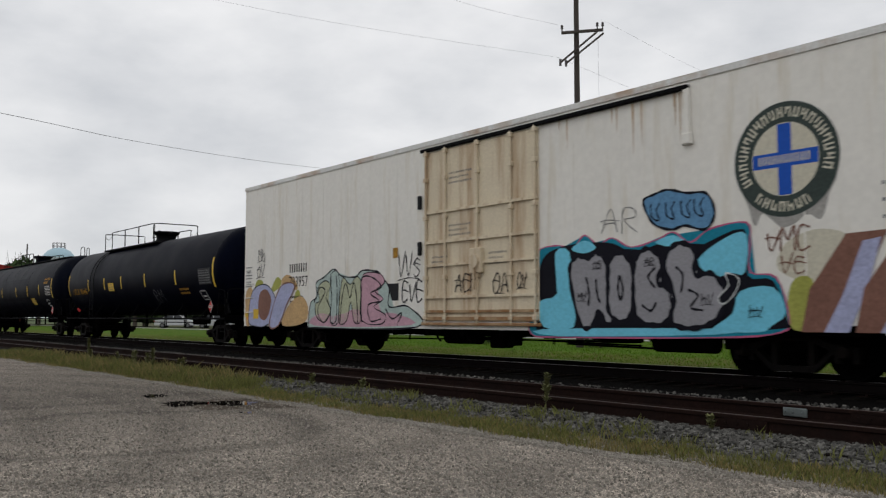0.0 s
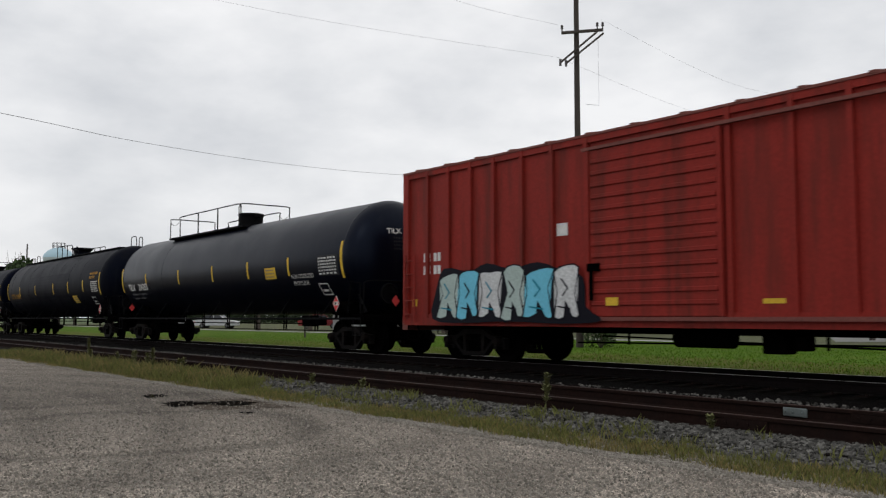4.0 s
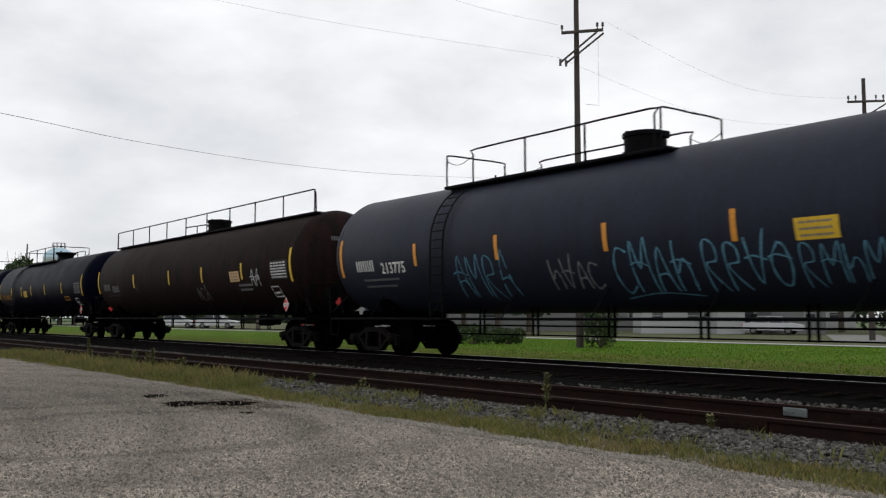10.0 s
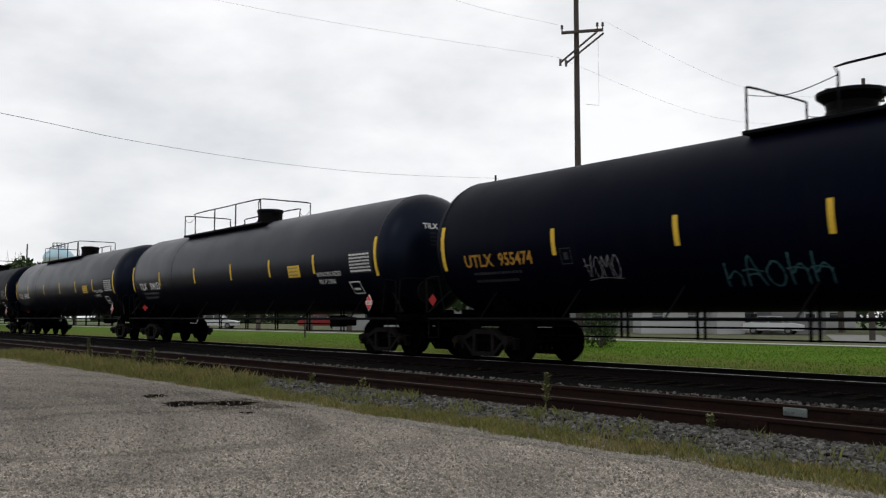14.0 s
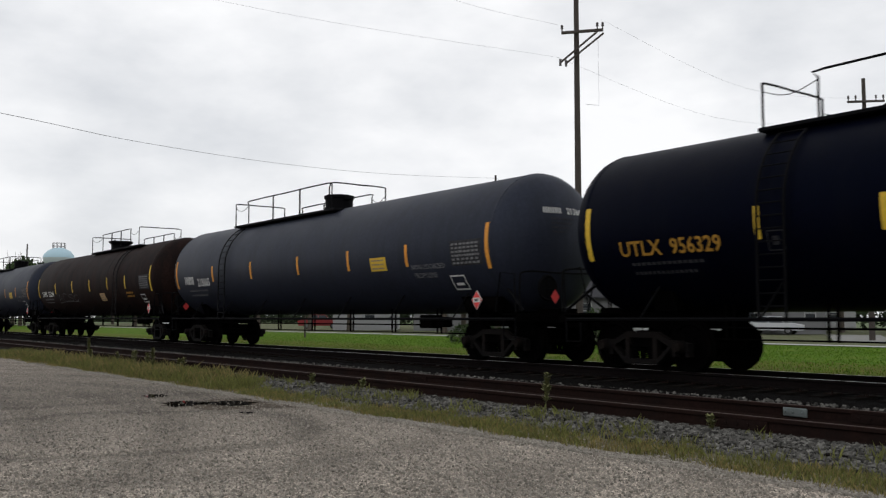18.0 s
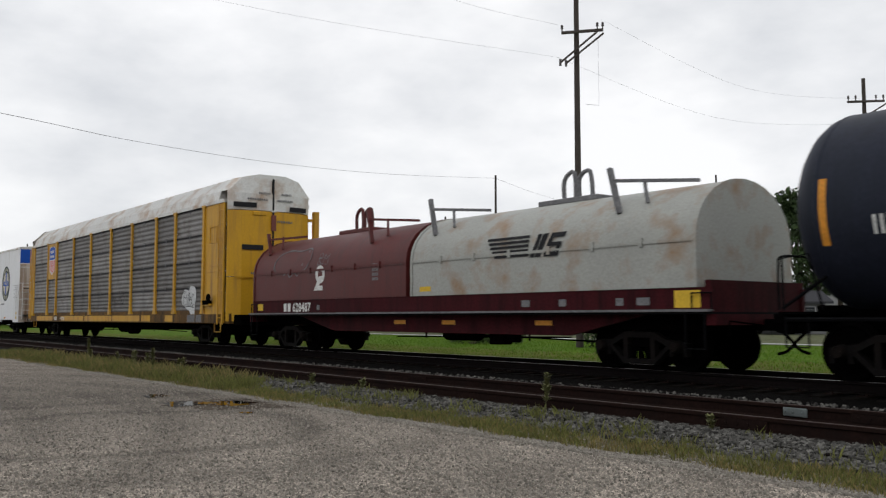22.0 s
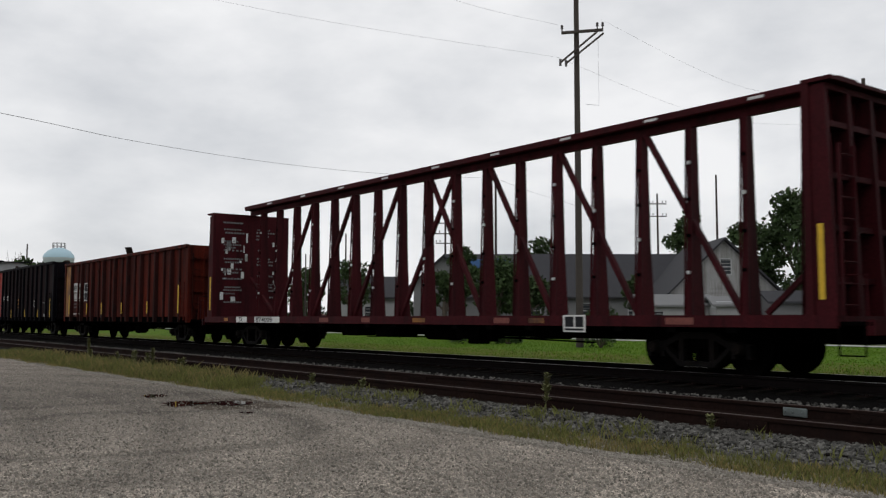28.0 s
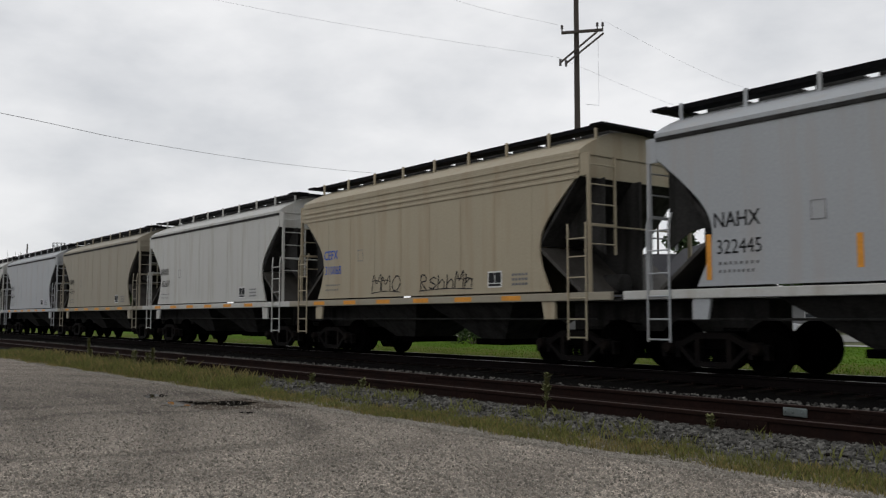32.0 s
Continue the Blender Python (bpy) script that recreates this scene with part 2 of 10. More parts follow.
M_tread = mat("wheel_tread", (0.22, 0.21, 0.20), 0.4, metal=0.8, var=0.2, scale=6)
M_frame = mat("dark_handrail_paint", (0.0035, 0.0035, 0.0042), 0.6, spec=0.04, var=0.3, scale=3)
M_yellow = mat("reflective_yellow", (0.62, 0.40, 0.03), 0.6, var=0.15, scale=4, bump=0)
M_orange = mat("faded_orange_reflector", (0.62, 0.26, 0.03), 0.6, var=0.2, scale=4, bump=0)
M_whitep = mat("stencil_white", (0.62, 0.62, 0.60), 0.7, var=0.2, scale=8, bump=0, spec=0.08)
M_faint = mat("faded_stencil", (0.13, 0.13, 0.135), 0.7, var=0.3, scale=8, bump=0, spec=0.08)
M_ylet = mat("yellow_stencil", (0.33, 0.175, 0.03), 0.7, var=0.4, scale=9, bump=0, spec=0.08)
M_blacklet = mat("black_stencil", (0.02, 0.02, 0.022), 0.6, var=0.2, scale=8, bump=0, spec=0.08)
M_placard = mat("placard_red", (0.62, 0.06, 0.06), 0.5, var=0.1, bump=0, spec=0.08)
M_panel = mat("stencil_panel_grey", (0.16, 0.16, 0.165), 0.7, var=0.35, scale=7, bump=0, spec=0.08)

M_reefer = mat("old_white_car_paint", (0.735, 0.715, 0.665), 0.5, var=0.05, scale=0.5, fine=9, bump=0.04,
               dirt=(0.60, 0.55, 0.45), amount=0.22, streak=True)
M_reefer_clean = mat("white_car_paint", (0.72, 0.73, 0.74), 0.45, var=0.05, scale=0.5, fine=9, bump=0.03,
                     dirt=(0.52, 0.50, 0.46), amount=0.22, streak=True)
M_doorold = mat("stained_cream_door", (0.64, 0.555, 0.41), 0.55, var=0.10, scale=0.9, dirt=(0.34, 0.20, 0.10), amount=0.44, streak=True)
M_roofw = mat("galvanised_white_roof", (0.62, 0.62, 0.60), 0.5, var=0.14, scale=0.6, dirt=(0.36, 0.22, 0.12), amount=0.38)
M_blue = mat("blue_paint", (0.018, 0.085, 0.42), 0.5, var=0.1, spec=0.08)
M_logo = mat("dark_green_logo", (0.045, 0.06, 0.055), 0.55, var=0.2, scale=4, bump=0, spec=0.08)
M_cream = mat("cream_logo", (0.55, 0.52, 0.42), 0.6, var=0.12, scale=5, bump=0, spec=0.08)
M_redbox = mat("faded_red_car_paint", (0.235, 0.023, 0.017), 0.55, spec=0.12, var=0.15, scale=0.8, dirt=(0.11, 0.02, 0.014), amount=0.45, streak=True)
M_redroof = mat("dark_red_roof", (0.16, 0.05, 0.04), 0.7, var=0.25, scale=0.8)
M_yrack = mat("autorack_yellow", (0.52, 0.28, 0.018), 0.5, var=0.12, scale=1.2, dirt=(0.22, 0.10, 0.03), amount=0.38, streak=True)
M_yend = mat("autorack_end_yellow", (0.54, 0.29, 0.012), 0.5, var=0.1, scale=1.2, dirt=(0.33, 0.17, 0.03), amount=0.3, streak=True)
M_screen = mat("galvanised_side_screen", (0.175, 0.170, 0.165), 0.55, metal=0.25, var=0.3, scale=1.1, fine=18, bump=0.1,
               dirt=(0.085, 0.072, 0.062), amount=0.45, per_object=0.28)
M_sill = mat("rusty_worn_sill", (0.150, 0.080, 0.022), 0.7, spec=0.15, var=0.4, scale=1.5, dirt=(0.020, 0.013, 0.010), amount=0.65, streak=True)
M_oxide = mat("oxide_red_car_paint", (0.044, 0.0062, 0.0085), 0.65, spec=0.07, var=0.35, scale=0.9, dirt=(0.016, 0.0040, 0.0050), amount=0.5, streak=True)
M_hoodred = mat("maroon_hood", (0.085, 0.012, 0.011), 0.5, spec=0.3, var=0.18, scale=0.9, dirt=(0.05, 0.011, 0.010), amount=0.38, streak=True)
M_hoodw = mat("grey_white_hood", (0.33, 0.335, 0.31), 0.5, var=0.14, scale=0.9, dirt=(0.26, 0.15, 0.07), amount=0.38)
M_gon = mat("rusted_gondola", (0.098, 0.0135, 0.0072), 0.7, spec=0.06, var=0.4, scale=0.8, dirt=(0.013, 0.0055, 0.005), amount=0.85, streak=True)
M_gonblack = mat("blue_black_gondola", (0.0032, 0.0030, 0.0050), 0.65, spec=0.04, var=0.35, scale=1.0, dirt=(0.010, 0.0045, 0.0045), amount=0.4, streak=True)
M_gonred = mat("red_gondola_end", (0.28, 0.040, 0.032), 0.6, var=0.3, scale=1.2, dirt=(0.10, 0.022, 0.018), amount=0.4, streak=True, spec=0.08)
M_hopgrey = mat("light_grey_hopper", (0.33, 0.345, 0.36), 0.5, var=0.07, scale=0.6, dirt=(0.33, 0.32, 0.31), amount=0.35, streak=True)
M_hopbeige = mat("tan_hopper", (0.34, 0.295, 0.21), 0.55, var=0.08, scale=0.6, dirt=(0.30, 0.24, 0.16), amount=0.38, streak=True)
M_hopwhite = mat("white_hopper", (0.44, 0.44, 0.42), 0.5, var=0.08, scale=0.6, dirt=(0.36, 0.34, 0.30), amount=0.35, streak=True)
# real grime on the bays; in the end recesses it also paints the shade
M_hopdark = mat("grime_and_shade_grey", (0.034, 0.033, 0.032), 0.8, spec=0.1, var=0.3, scale=1.5, dirt=(0.010, 0.009, 0.008), amount=0.5, streak=True)
M_tanpale = mat("pale_tan_hopper", (0.27, 0.245, 0.19), 0.55, var=0.08, scale=0.6, dirt=(0.24, 0.2, 0.15), amount=0.38, streak=True)
M_scrap = mat("scrap_load", (0.02, 0.013, 0.011), 0.8, spec=0.1, var=0.5, scale=3, island=True)
M_sprayblue = mat("spray_paint_blue", (0.10, 0.42, 0.55), 0.5, var=0.15, scale=2, bump=0, spec=0.08)
M_spraygrey = mat("spray_paint_silver", (0.26, 0.25, 0.28), 0.4, var=0.2, scale=2, bump=0, spec=0.08)
M_spraydim = mat("spray_paint_dull_teal", (0.035, 0.085, 0.095), 0.6, var=0.2, scale=2, bump=0, spec=0.08)
M_sprayblack = mat("spray_paint_black", (0.006, 0.006, 0.011), 0.5, bump=0, spec=0.08)
M_spraybrown = mat("spray_paint_brown", (0.20, 0.10, 0.075), 0.5, var=0.2, scale=2, bump=0, spec=0.08)
M_spraytan = mat("spray_paint_tan", (0.50, 0.33, 0.16), 0.5, var=0.25, scale=2, bump=0, spec=0.08)
M_spraylilac = mat("spray_paint_lilac", (0.36, 0.38, 0.55), 0.5, var=0.2, scale=2, bump=0, spec=0.08)
M_spraygreen = mat("spray_paint_olive", (0.33, 0.34, 0.08), 0.5, var=0.2, scale=2, bump=0, spec=0.08)
M_spraypale = mat("spray_paint_pale", (0.40, 0.49, 0.46), 0.5, var=0.2, scale=2, bump=0, spec=0.08)
M_spraypink = mat("spray_paint_pink", (0.50, 0.30, 0.36), 0.5, var=0.2, scale=2, bump=0, spec=0.08)
M_spraywhite = mat("spray_paint_white", (0.55, 0.56, 0.56), 0.6, var=0.3, scale=3, bump=0, spec=0.08)
M_spraycyan = mat("spray_paint_pale_blue", (0.10, 0.24, 0.32), 0.6, var=0.3, scale=3, bump=0, spec=0.08)
M_weathered = mat("weathered_white_siding", (0.30, 0.30, 0.295), 0.75, var=0.22, scale=1.2, dirt=(0.16, 0.15, 0.14), amount=0.5, streak=True)
M_siding = mat("pale_siding", (0.17, 0.172, 0.175), 0.7, var=0.1, scale=0.8)
M_roofd = mat("dark_shingle_roof", (0.04, 0.04, 0.045), 0.85, var=0.25, scale=1)
M_white = mat("white_siding", (0.38, 0.385, 0.39), 0.7, var=0.08, scale=0.6)
M_carwhite = mat("white_car_body", (0.50, 0.51, 0.53), 0.3, var=0.03, bump=0)
M_carred = mat("red_car_body", (0.25, 0.03, 0.035), 0.3, var=0.05, bump=0)
M_dark = mat("dark_glass_grey", (0.03, 0.035, 0.04), 0.15, bump=0)
M_tyre = mat("tyre_rubber", (0.02, 0.02, 0.02), 0.8, bump=0)
M_tower = mat("tower_pale_blue", (0.40, 0.56, 0.64), 0.5, var=0.06, bump=0)
M_towerblue = mat("tower_white", (0.52, 0.57, 0.60), 0.5, var=0.06, bump=0)
M_tarp = mat("blue_tarp", (0.05, 0.12, 0.28), 0.6, var=0.1, bump=0)
M_junction = mat("pale_joint_plate", (0.20, 0.24, 0.24), 0.6, var=0.45, scale=9, dirt=(0.05, 0.05, 0.045), amount=0.6)
M_sprayazure = mat("spray_paint_azure", (0.11, 0.25, 0.42), 0.5, var=0.2, scale=2, bump=0, spec=0.08)
M_spraymoss = mat("spray_paint_pale_olive", (0.40, 0.42, 0.29), 0.5, var=0.2, scale=2, bump=0, spec=0.08)
M_rustbar = mat("rusty_door_bar", (0.26, 0.14, 0.065), 0.7, spec=0.1, var=0.3, scale=3, dirt=(0.50, 0.40, 0.26), amount=0.5)
M_sprayteal = mat("spray_paint_teal", (0.012, 0.20, 0.29), 0.5, var=0.15, scale=2, bump=0, spec=0.08)
M_spraysky = mat("spray_paint_light_blue", (0.16, 0.52, 0.68), 0.5, var=0.12, scale=2, bump=0, spec=0.08)
M_spraysilver = mat("spray_paint_chrome", (0.27, 0.265, 0.285), 0.45, var=0.16, scale=2, bump=0, spec=0.08)
M_stain = mat("bleached_stain", (0.34, 0.33, 0.31), 0.6, var=0.2, scale=2, bump=0, spec=0.08)
M_sprayrose = mat("spray_paint_rose", (0.45, 0.10, 0.20), 0.5, var=0.15, scale=2, bump=0, spec=0.08)
M_gonbrown = mat("brown_gondola_panel", (0.0125, 0.0052, 0.0055), 0.65, spec=0.04, var=0.35, scale=1.0, dirt=(0.0045, 0.0032, 0.0042), amount=0.6, streak=True)
M_scraped = mat("scraped_spray_paint", (0.13, 0.12, 0.12), 0.7, var=0.5, scale=3, dirt=(0.10, 0.025, 0.022), amount=0.6, spec=0.08)
M_dim = mat("worn_black_panel", (0.030, 0.030, 0.033), 0.7, var=0.5, scale=7, bump=0, spec=0.08)
M_ochre = mat("ochre_bay_paint", (0.30, 0.125, 0.020), 0.6, var=0.25, scale=1.5, dirt=(0.05, 0.020, 0.012), amount=0.62)
# gondola red taken darker, so the ribs carry side shading in their colour
M_gonrib = mat("shaded_gondola_rib", (0.026, 0.0065, 0.0055), 0.7, spec=0.06, var=0.4, scale=1.5, dirt=(0.010, 0.005, 0.0045), amount=0.5)
M_weed = mat("pale_weed_leaf", (0.150, 0.155, 0.062), 0.8, var=0.2, island=True, bump=0)
M_endstain = mat("rust_stained_white_end", (0.55, 0.50, 0.45), 0.55, var=0.15, scale=0.8, dirt=(0.22, 0.14, 0.09), amount=0.6, streak=True)
M_rustrun = mat("thin_rust_run", (0.46, 0.34, 0.22), 0.7, var=0.3, scale=6, bump=0)
# dirty, and darker than the side sheets to put the end recess in shade
M_apron = mat("dirty_shaded_apron", (0.050, 0.046, 0.041), 0.65, var=0.25, scale=1.2, dirt=(0.022, 0.018, 0.015), amount=0.5, streak=True)

# ---------------------------------------------------------------- mesh tools
def box(bm, x0, x1, y0, y1, z0, z1, bevel=0.0):
    vs = [bm.verts.new(p) for p in itertools.product((x0, x1), (y0, y1), (z0, z1))]
    fs = []
    for q in ((0, 1, 3, 2), (4, 6, 7, 5), (0, 4, 5, 1), (2, 3, 7, 6), (0, 2, 6, 4), (1, 5, 7, 3)):
        fs.append(bm.faces.new([vs[i] for i in q]))
    if bevel:
        es = {e for f in fs for e in f.edges}
        bmesh.ops.bevel(bm, geom=list(es), offset=bevel, segments=1, affect="EDGES", profile=0.5)
    return bm


def rod(bm, a, b, r, seg=8, r2=None):
    a, b = Vector(a), Vector(b)
    d = b - a
    q = d.to_track_quat("Z", "Y")
    r2 = r if r2 is None else r2
    rings = []
    for base, rad in ((a, r), (b, r2)):
        rings.append([bm.verts.new(base + q @ Vector((rad * math.cos(t), rad * math.sin(t), 0)))
                      for t in (2 * math.pi * i / seg for i in range(seg))])
    for i in range(seg):
        j = (i + 1) % seg
        bm.faces.new((rings[0][i], rings[0][j], rings[1][j], rings[1][i]))
    bm.faces.new(rings[0][::-1])
    bm.faces.new(rings[1])
    return bm


def pipe(bm, pts, r, seg=6):
    """One swept tube along pts."""
    pts = [Vector(p) for p in pts]
    rings, up = [], None
    for i, p in enumerate(pts):
        d = (pts[min(i + 1, len(pts) - 1)] - pts[max(i - 1, 0)]).normalized()
        if up is None:
            up = d.orthogonal().normalized()
        up = (up - d * up.dot(d)).normalized()
        side = d.cross(up)
        rings.append([p + (up * math.cos(t) + side * math.sin(t)) * r for t in (2 * math.pi * k / seg for k in range(seg))])
    return loft(bm, rings)


def bar(bm, a, b, w, h):
    """A straight bar of rectangular section from a to b, w across and h deep."""
    a, b = Vector(a), Vector(b)
    q = (b - a).to_track_quat("Z", "Y")
    rings = [[bm.verts.new(p + q @ Vector((sx * w / 2, sy * h / 2, 0))) for sx, sy in ((-1, -1), (1, -1), (1, 1), (-1, 1))]
             for p in (a, b)]
    for i in range(4):
        j = (i + 1) % 4
        bm.faces.new((rings[0][i], rings[0][j], rings[1][j], rings[1][i]))
    bm.faces.new(rings[0][::-1])
    bm.faces.new(rings[1])
    return bm


def loft(bm, sections, close=True, caps=True):
    """Joins rings of points of equal count."""
    rings = [[bm.verts.new(p) for p in s] for s in sections]
    n = len(rings[0])
    for a, b in zip(rings, rings[1:]):
        for i in range(n if close else n - 1):
            j = (i + 1) % n
            bm.faces.new((a[i], a[j], b[j], b[i]))
    if caps:
        bm.faces.new(rings[0][::-1])
        bm.faces.new(rings[-1])
    return bm


def prism_x(bm, outline, x0, x1):
    return loft(bm, [[(x, y, z) for y, z in outline] for x in (x0, x1)])


def prism_y(bm, outline, y0, y1):
    return loft(bm, [[(x, y, z) for x, z in outline] for y in (y0, y1)])


def lathe_x(bm, prof, zc, seg=48, yc=0.0):
    """Turns a profile of (x, radius) round the x axis at height zc."""
    return loft(bm, [[(x, yc + r * math.cos(t), zc + r * math.sin(t)) for t in (2 * math.pi * i / seg for i in range(seg))]
                     for x, r in prof])


def lathe_z(bm, prof, xc, yc, seg=20):
    return loft(bm, [[(xc + r * math.cos(t), yc + r * math.sin(t), z) for t in (2 * math.pi * i / seg for i in range(seg))]
                     for z, r in prof])


def finish(bm, smooth=False, angle=35):
    bmesh.ops.recalc_face_normals(bm, faces=bm.faces[:])
    me = bpy.data.meshes.new("mesh")
    bm.to_mesh(me)
    bm.free()
    me.materials.append(None)
    if smooth:
        me.shade_smooth()
        me.set_sharp_from_angle(angle=radians(angle))
    return me


STORE = {}


def shape(key, make, smooth=False):
    """A mesh made once for all that share it."""
    if key not in STORE:
        bm = bmesh.new()
        make(bm)
        STORE[key] = finish(bm, smooth)
    return STORE[key]


def link(name, me, material, parent=None, label="", at=None):
    ob = new(name, me)
    ob.material_slots[0].link = "OBJECT"
    ob.material_slots[0].material = material
    if parent is not None:
        ob.parent = parent
    if at is not None:
        ob.matrix_basis = at
    if label:
        ob["label"] = label
    if name.endswith(("_print", "_stencil", "lettering", "data_block", "scraped_paint")):
        ob["kind"] = "stuff"
    return ob


def part(name, bm, material, parent=None, label="", smooth=False, at=None):
    return link(name, finish(bm, smooth), material, parent, label, at)


def made(name, make, material, parent=None, label="", smooth=False, at=None):
    bm = bmesh.new()
    make(bm)
    return part(name, bm, material, parent, label, smooth, at)


def thing(name, label, category, group="", kind="", at=None):
    ob = new(name)
    ob.empty_display_size = 0.2
    if at is not None:
        ob.matrix_basis = at
    return tagged(ob, label, category, group, kind)


LETTERS = {}


def letters(text, size, bold=0.0):
    """The outlines of a text as vertices in the plane, its lower left at the origin, and faces."""
    key = (text, size, bold)
    if key not in LETTERS:
        cu = bpy.data.curves.new("lettering", "FONT")
        cu.body, cu.size, cu.resolution_u, cu.offset = text, size, 2, bold
        ob = bpy.data.objects.new("lettering", cu)
        me = ob.to_mesh()
        vs = [(v.co.x, v.co.y) for v in me.vertices]
        fs = [tuple(p.vertices) for p in me.polygons]
        ob.to_mesh_clear()
        bpy.data.objects.remove(ob)
        bpy.data.curves.remove(cu)
        LETTERS[key] = (vs, fs)
    return LETTERS[key]


def words(bm, text, x, z, size, put, bold=0.0, stretch=1.0):
    """Letters into bm, laid by put(x, z) on a surface."""
    vs, fs = letters(text, size, bold)
    made_v = [bm.verts.new(put(x + a * stretch, z + b)) for a, b in vs]
    for f in fs:
        try:
            bm.faces.new([made_v[i] for i in f])
        except ValueError:
            pass
    return bm


def bars(bm, x, z, w, h, n, put, gap=0.25):
    """n upright bars in a row: a word that is not spelled out."""
    step = w / n
    for i in range(n):
        patch(bm, x + i * step, x + i * step + step * (1 - gap), z, z + h, put)
    return bm


def patch(bm, x0, x1, z0, z1, put, nx=1, nz=2, skew=0.0):
    """A sheet laid on a surface by put(x, z)."""
    g = [[bm.verts.new(put(x0 + (x1 - x0) * i / nx + skew * (z0 + (z1 - z0) * j / nz), z0 + (z1 - z0) * j / nz))
          for j in range(nz + 1)] for i in range(nx + 1)]
    for i in range(nx):
        for j in range(nz):
            bm.faces.new((g[i][j], g[i + 1][j], g[i + 1][j + 1], g[i][j + 1]))
    return bm


def fill(bm, pts, put, lift=0.0):
    """A filled outline laid on a surface."""
    vs = [bm.verts.new(put(x, z)) for x, z in pts]
    f = bm.faces.new(vs)
    bmesh.ops.triangulate(bm, faces=[f])
    return bm


def stroke(bm, pts, w, put):
    """A painted line of width w along pts."""
    n = len(pts)
    if n < 2:
        return bm
    row = []
    for i in range(n):
        a, b = pts[max(0, i - 1)], pts[min(n - 1, i + 1)]
        dx, dz = b[0] - a[0], b[1] - a[1]
        k = math.hypot(dx, dz) or 1
        ww = w * (0.75 + 0.25 * math.sin(i * 1.7))
        nx, nz = -dz / k * ww / 2, dx / k * ww / 2
        row.append((bm.verts.new(put(pts[i][0] + nx, pts[i][1] + nz)), bm.verts.new(put(pts[i][0] - nx, pts[i][1] - nz))))
    for (a, b), (c, d) in zip(row, row[1:]):
        bm.faces.new((a, b, d, c))
    return bm


def curve(pts, n=8, closed=False):
    """A smooth line through pts."""
    out, m = [], len(pts)
    for i in range(m if closed else m - 1):
        if closed:
            p0, p1, p2, p3 = (pts[(i + k) % m] for k in (-1, 0, 1, 2))
        else:
            p0, p1, p2, p3 = pts[max(0, i - 1)], pts[i], pts[i + 1], pts[min(m - 1, i + 2)]
        for k in range(n):
            t = k / n
            out.append(tuple(0.5 * (2 * b + (c - a) * t + (2 * a - 5 * b + 4 * c - d) * t * t + (3 * b - a - 3 * c + d) * t ** 3)
                             for a, b, c, d in zip(p0, p1, p2, p3)))
    if not closed:
        out.append(tuple(pts[-1]))
    return out


def flat(y):
    """Lays things on an upright wall at this y that faces the near side."""
    return lambda x, z: (x, y, z)


LOOPS = [[(0, 0), (.1, 1), (.5, .45), (.9, 1.05), (1, 0)], [(.9, .85), (.5, 1), (.1, .72), (.5, .5), (.92, .28), (.5, 0), (.08, .15)], [(.5, 1), (.1, .6), (.2, .1), (.6, 0), (.95, .4), (.8, .9), (.45, 1.02)],
         [(.1, 0), (.15, 1.1), (.18, .4), (.6, .7), (.9, .45), (.85, 0)], [(.9, .9), (.3, 1), (.05, .5), (.3, 0), (.95, .15)], [(.05, 1), (.45, .05), (1, 1.15)], [(.1, 0), (.5, 1.1), (.95, 0), (.75, .42), (.2, .4)],
         [(.1, -.1), (.15, 1), (.7, .95), (.75, .6), (.2, .5), (.9, -.1)]]


def scrawl(bm, rng, x0, x1, z0, z1, n, w, put):
    """A run of looping tag strokes that spell nothing."""
    n = max(2, round(n * 0.62))
    step = (x1 - x0) / n
    for i in range(n):
        k, tall, lean = rng.choice(LOOPS), rng.uniform(0.75, 1.05), rng.uniform(0.05, 0.3)
        pts = [(x0 + step * (i + 0.08 + 0.9 * a + lean * b * 0.5), z0 + (z1 - z0) * b * tall) for a, b in k]
        stroke(bm, curve(pts, 5), w, put)
        if rng.random() < 0.4:
            stroke(bm, curve([(x0 + step * (i + a), z0 + (z1 - z0) * b) for a, b in ((0.1, 0.55), (0.5, 0.6), (1.05, 0.5))], 4), w * 0.8, put)
    if rng.random() < 0.5:
        stroke(bm, curve([(x0, z0 - 0.12 * (z1 - z0)), ((x0 + x1) / 2, z0 - 0.02 * (z1 - z0)), (x1, z0 - 0.1 * (z1 - z0))], 5), w * 0.7, put)
    return bm

# ---------------------------------------------------------------- ground


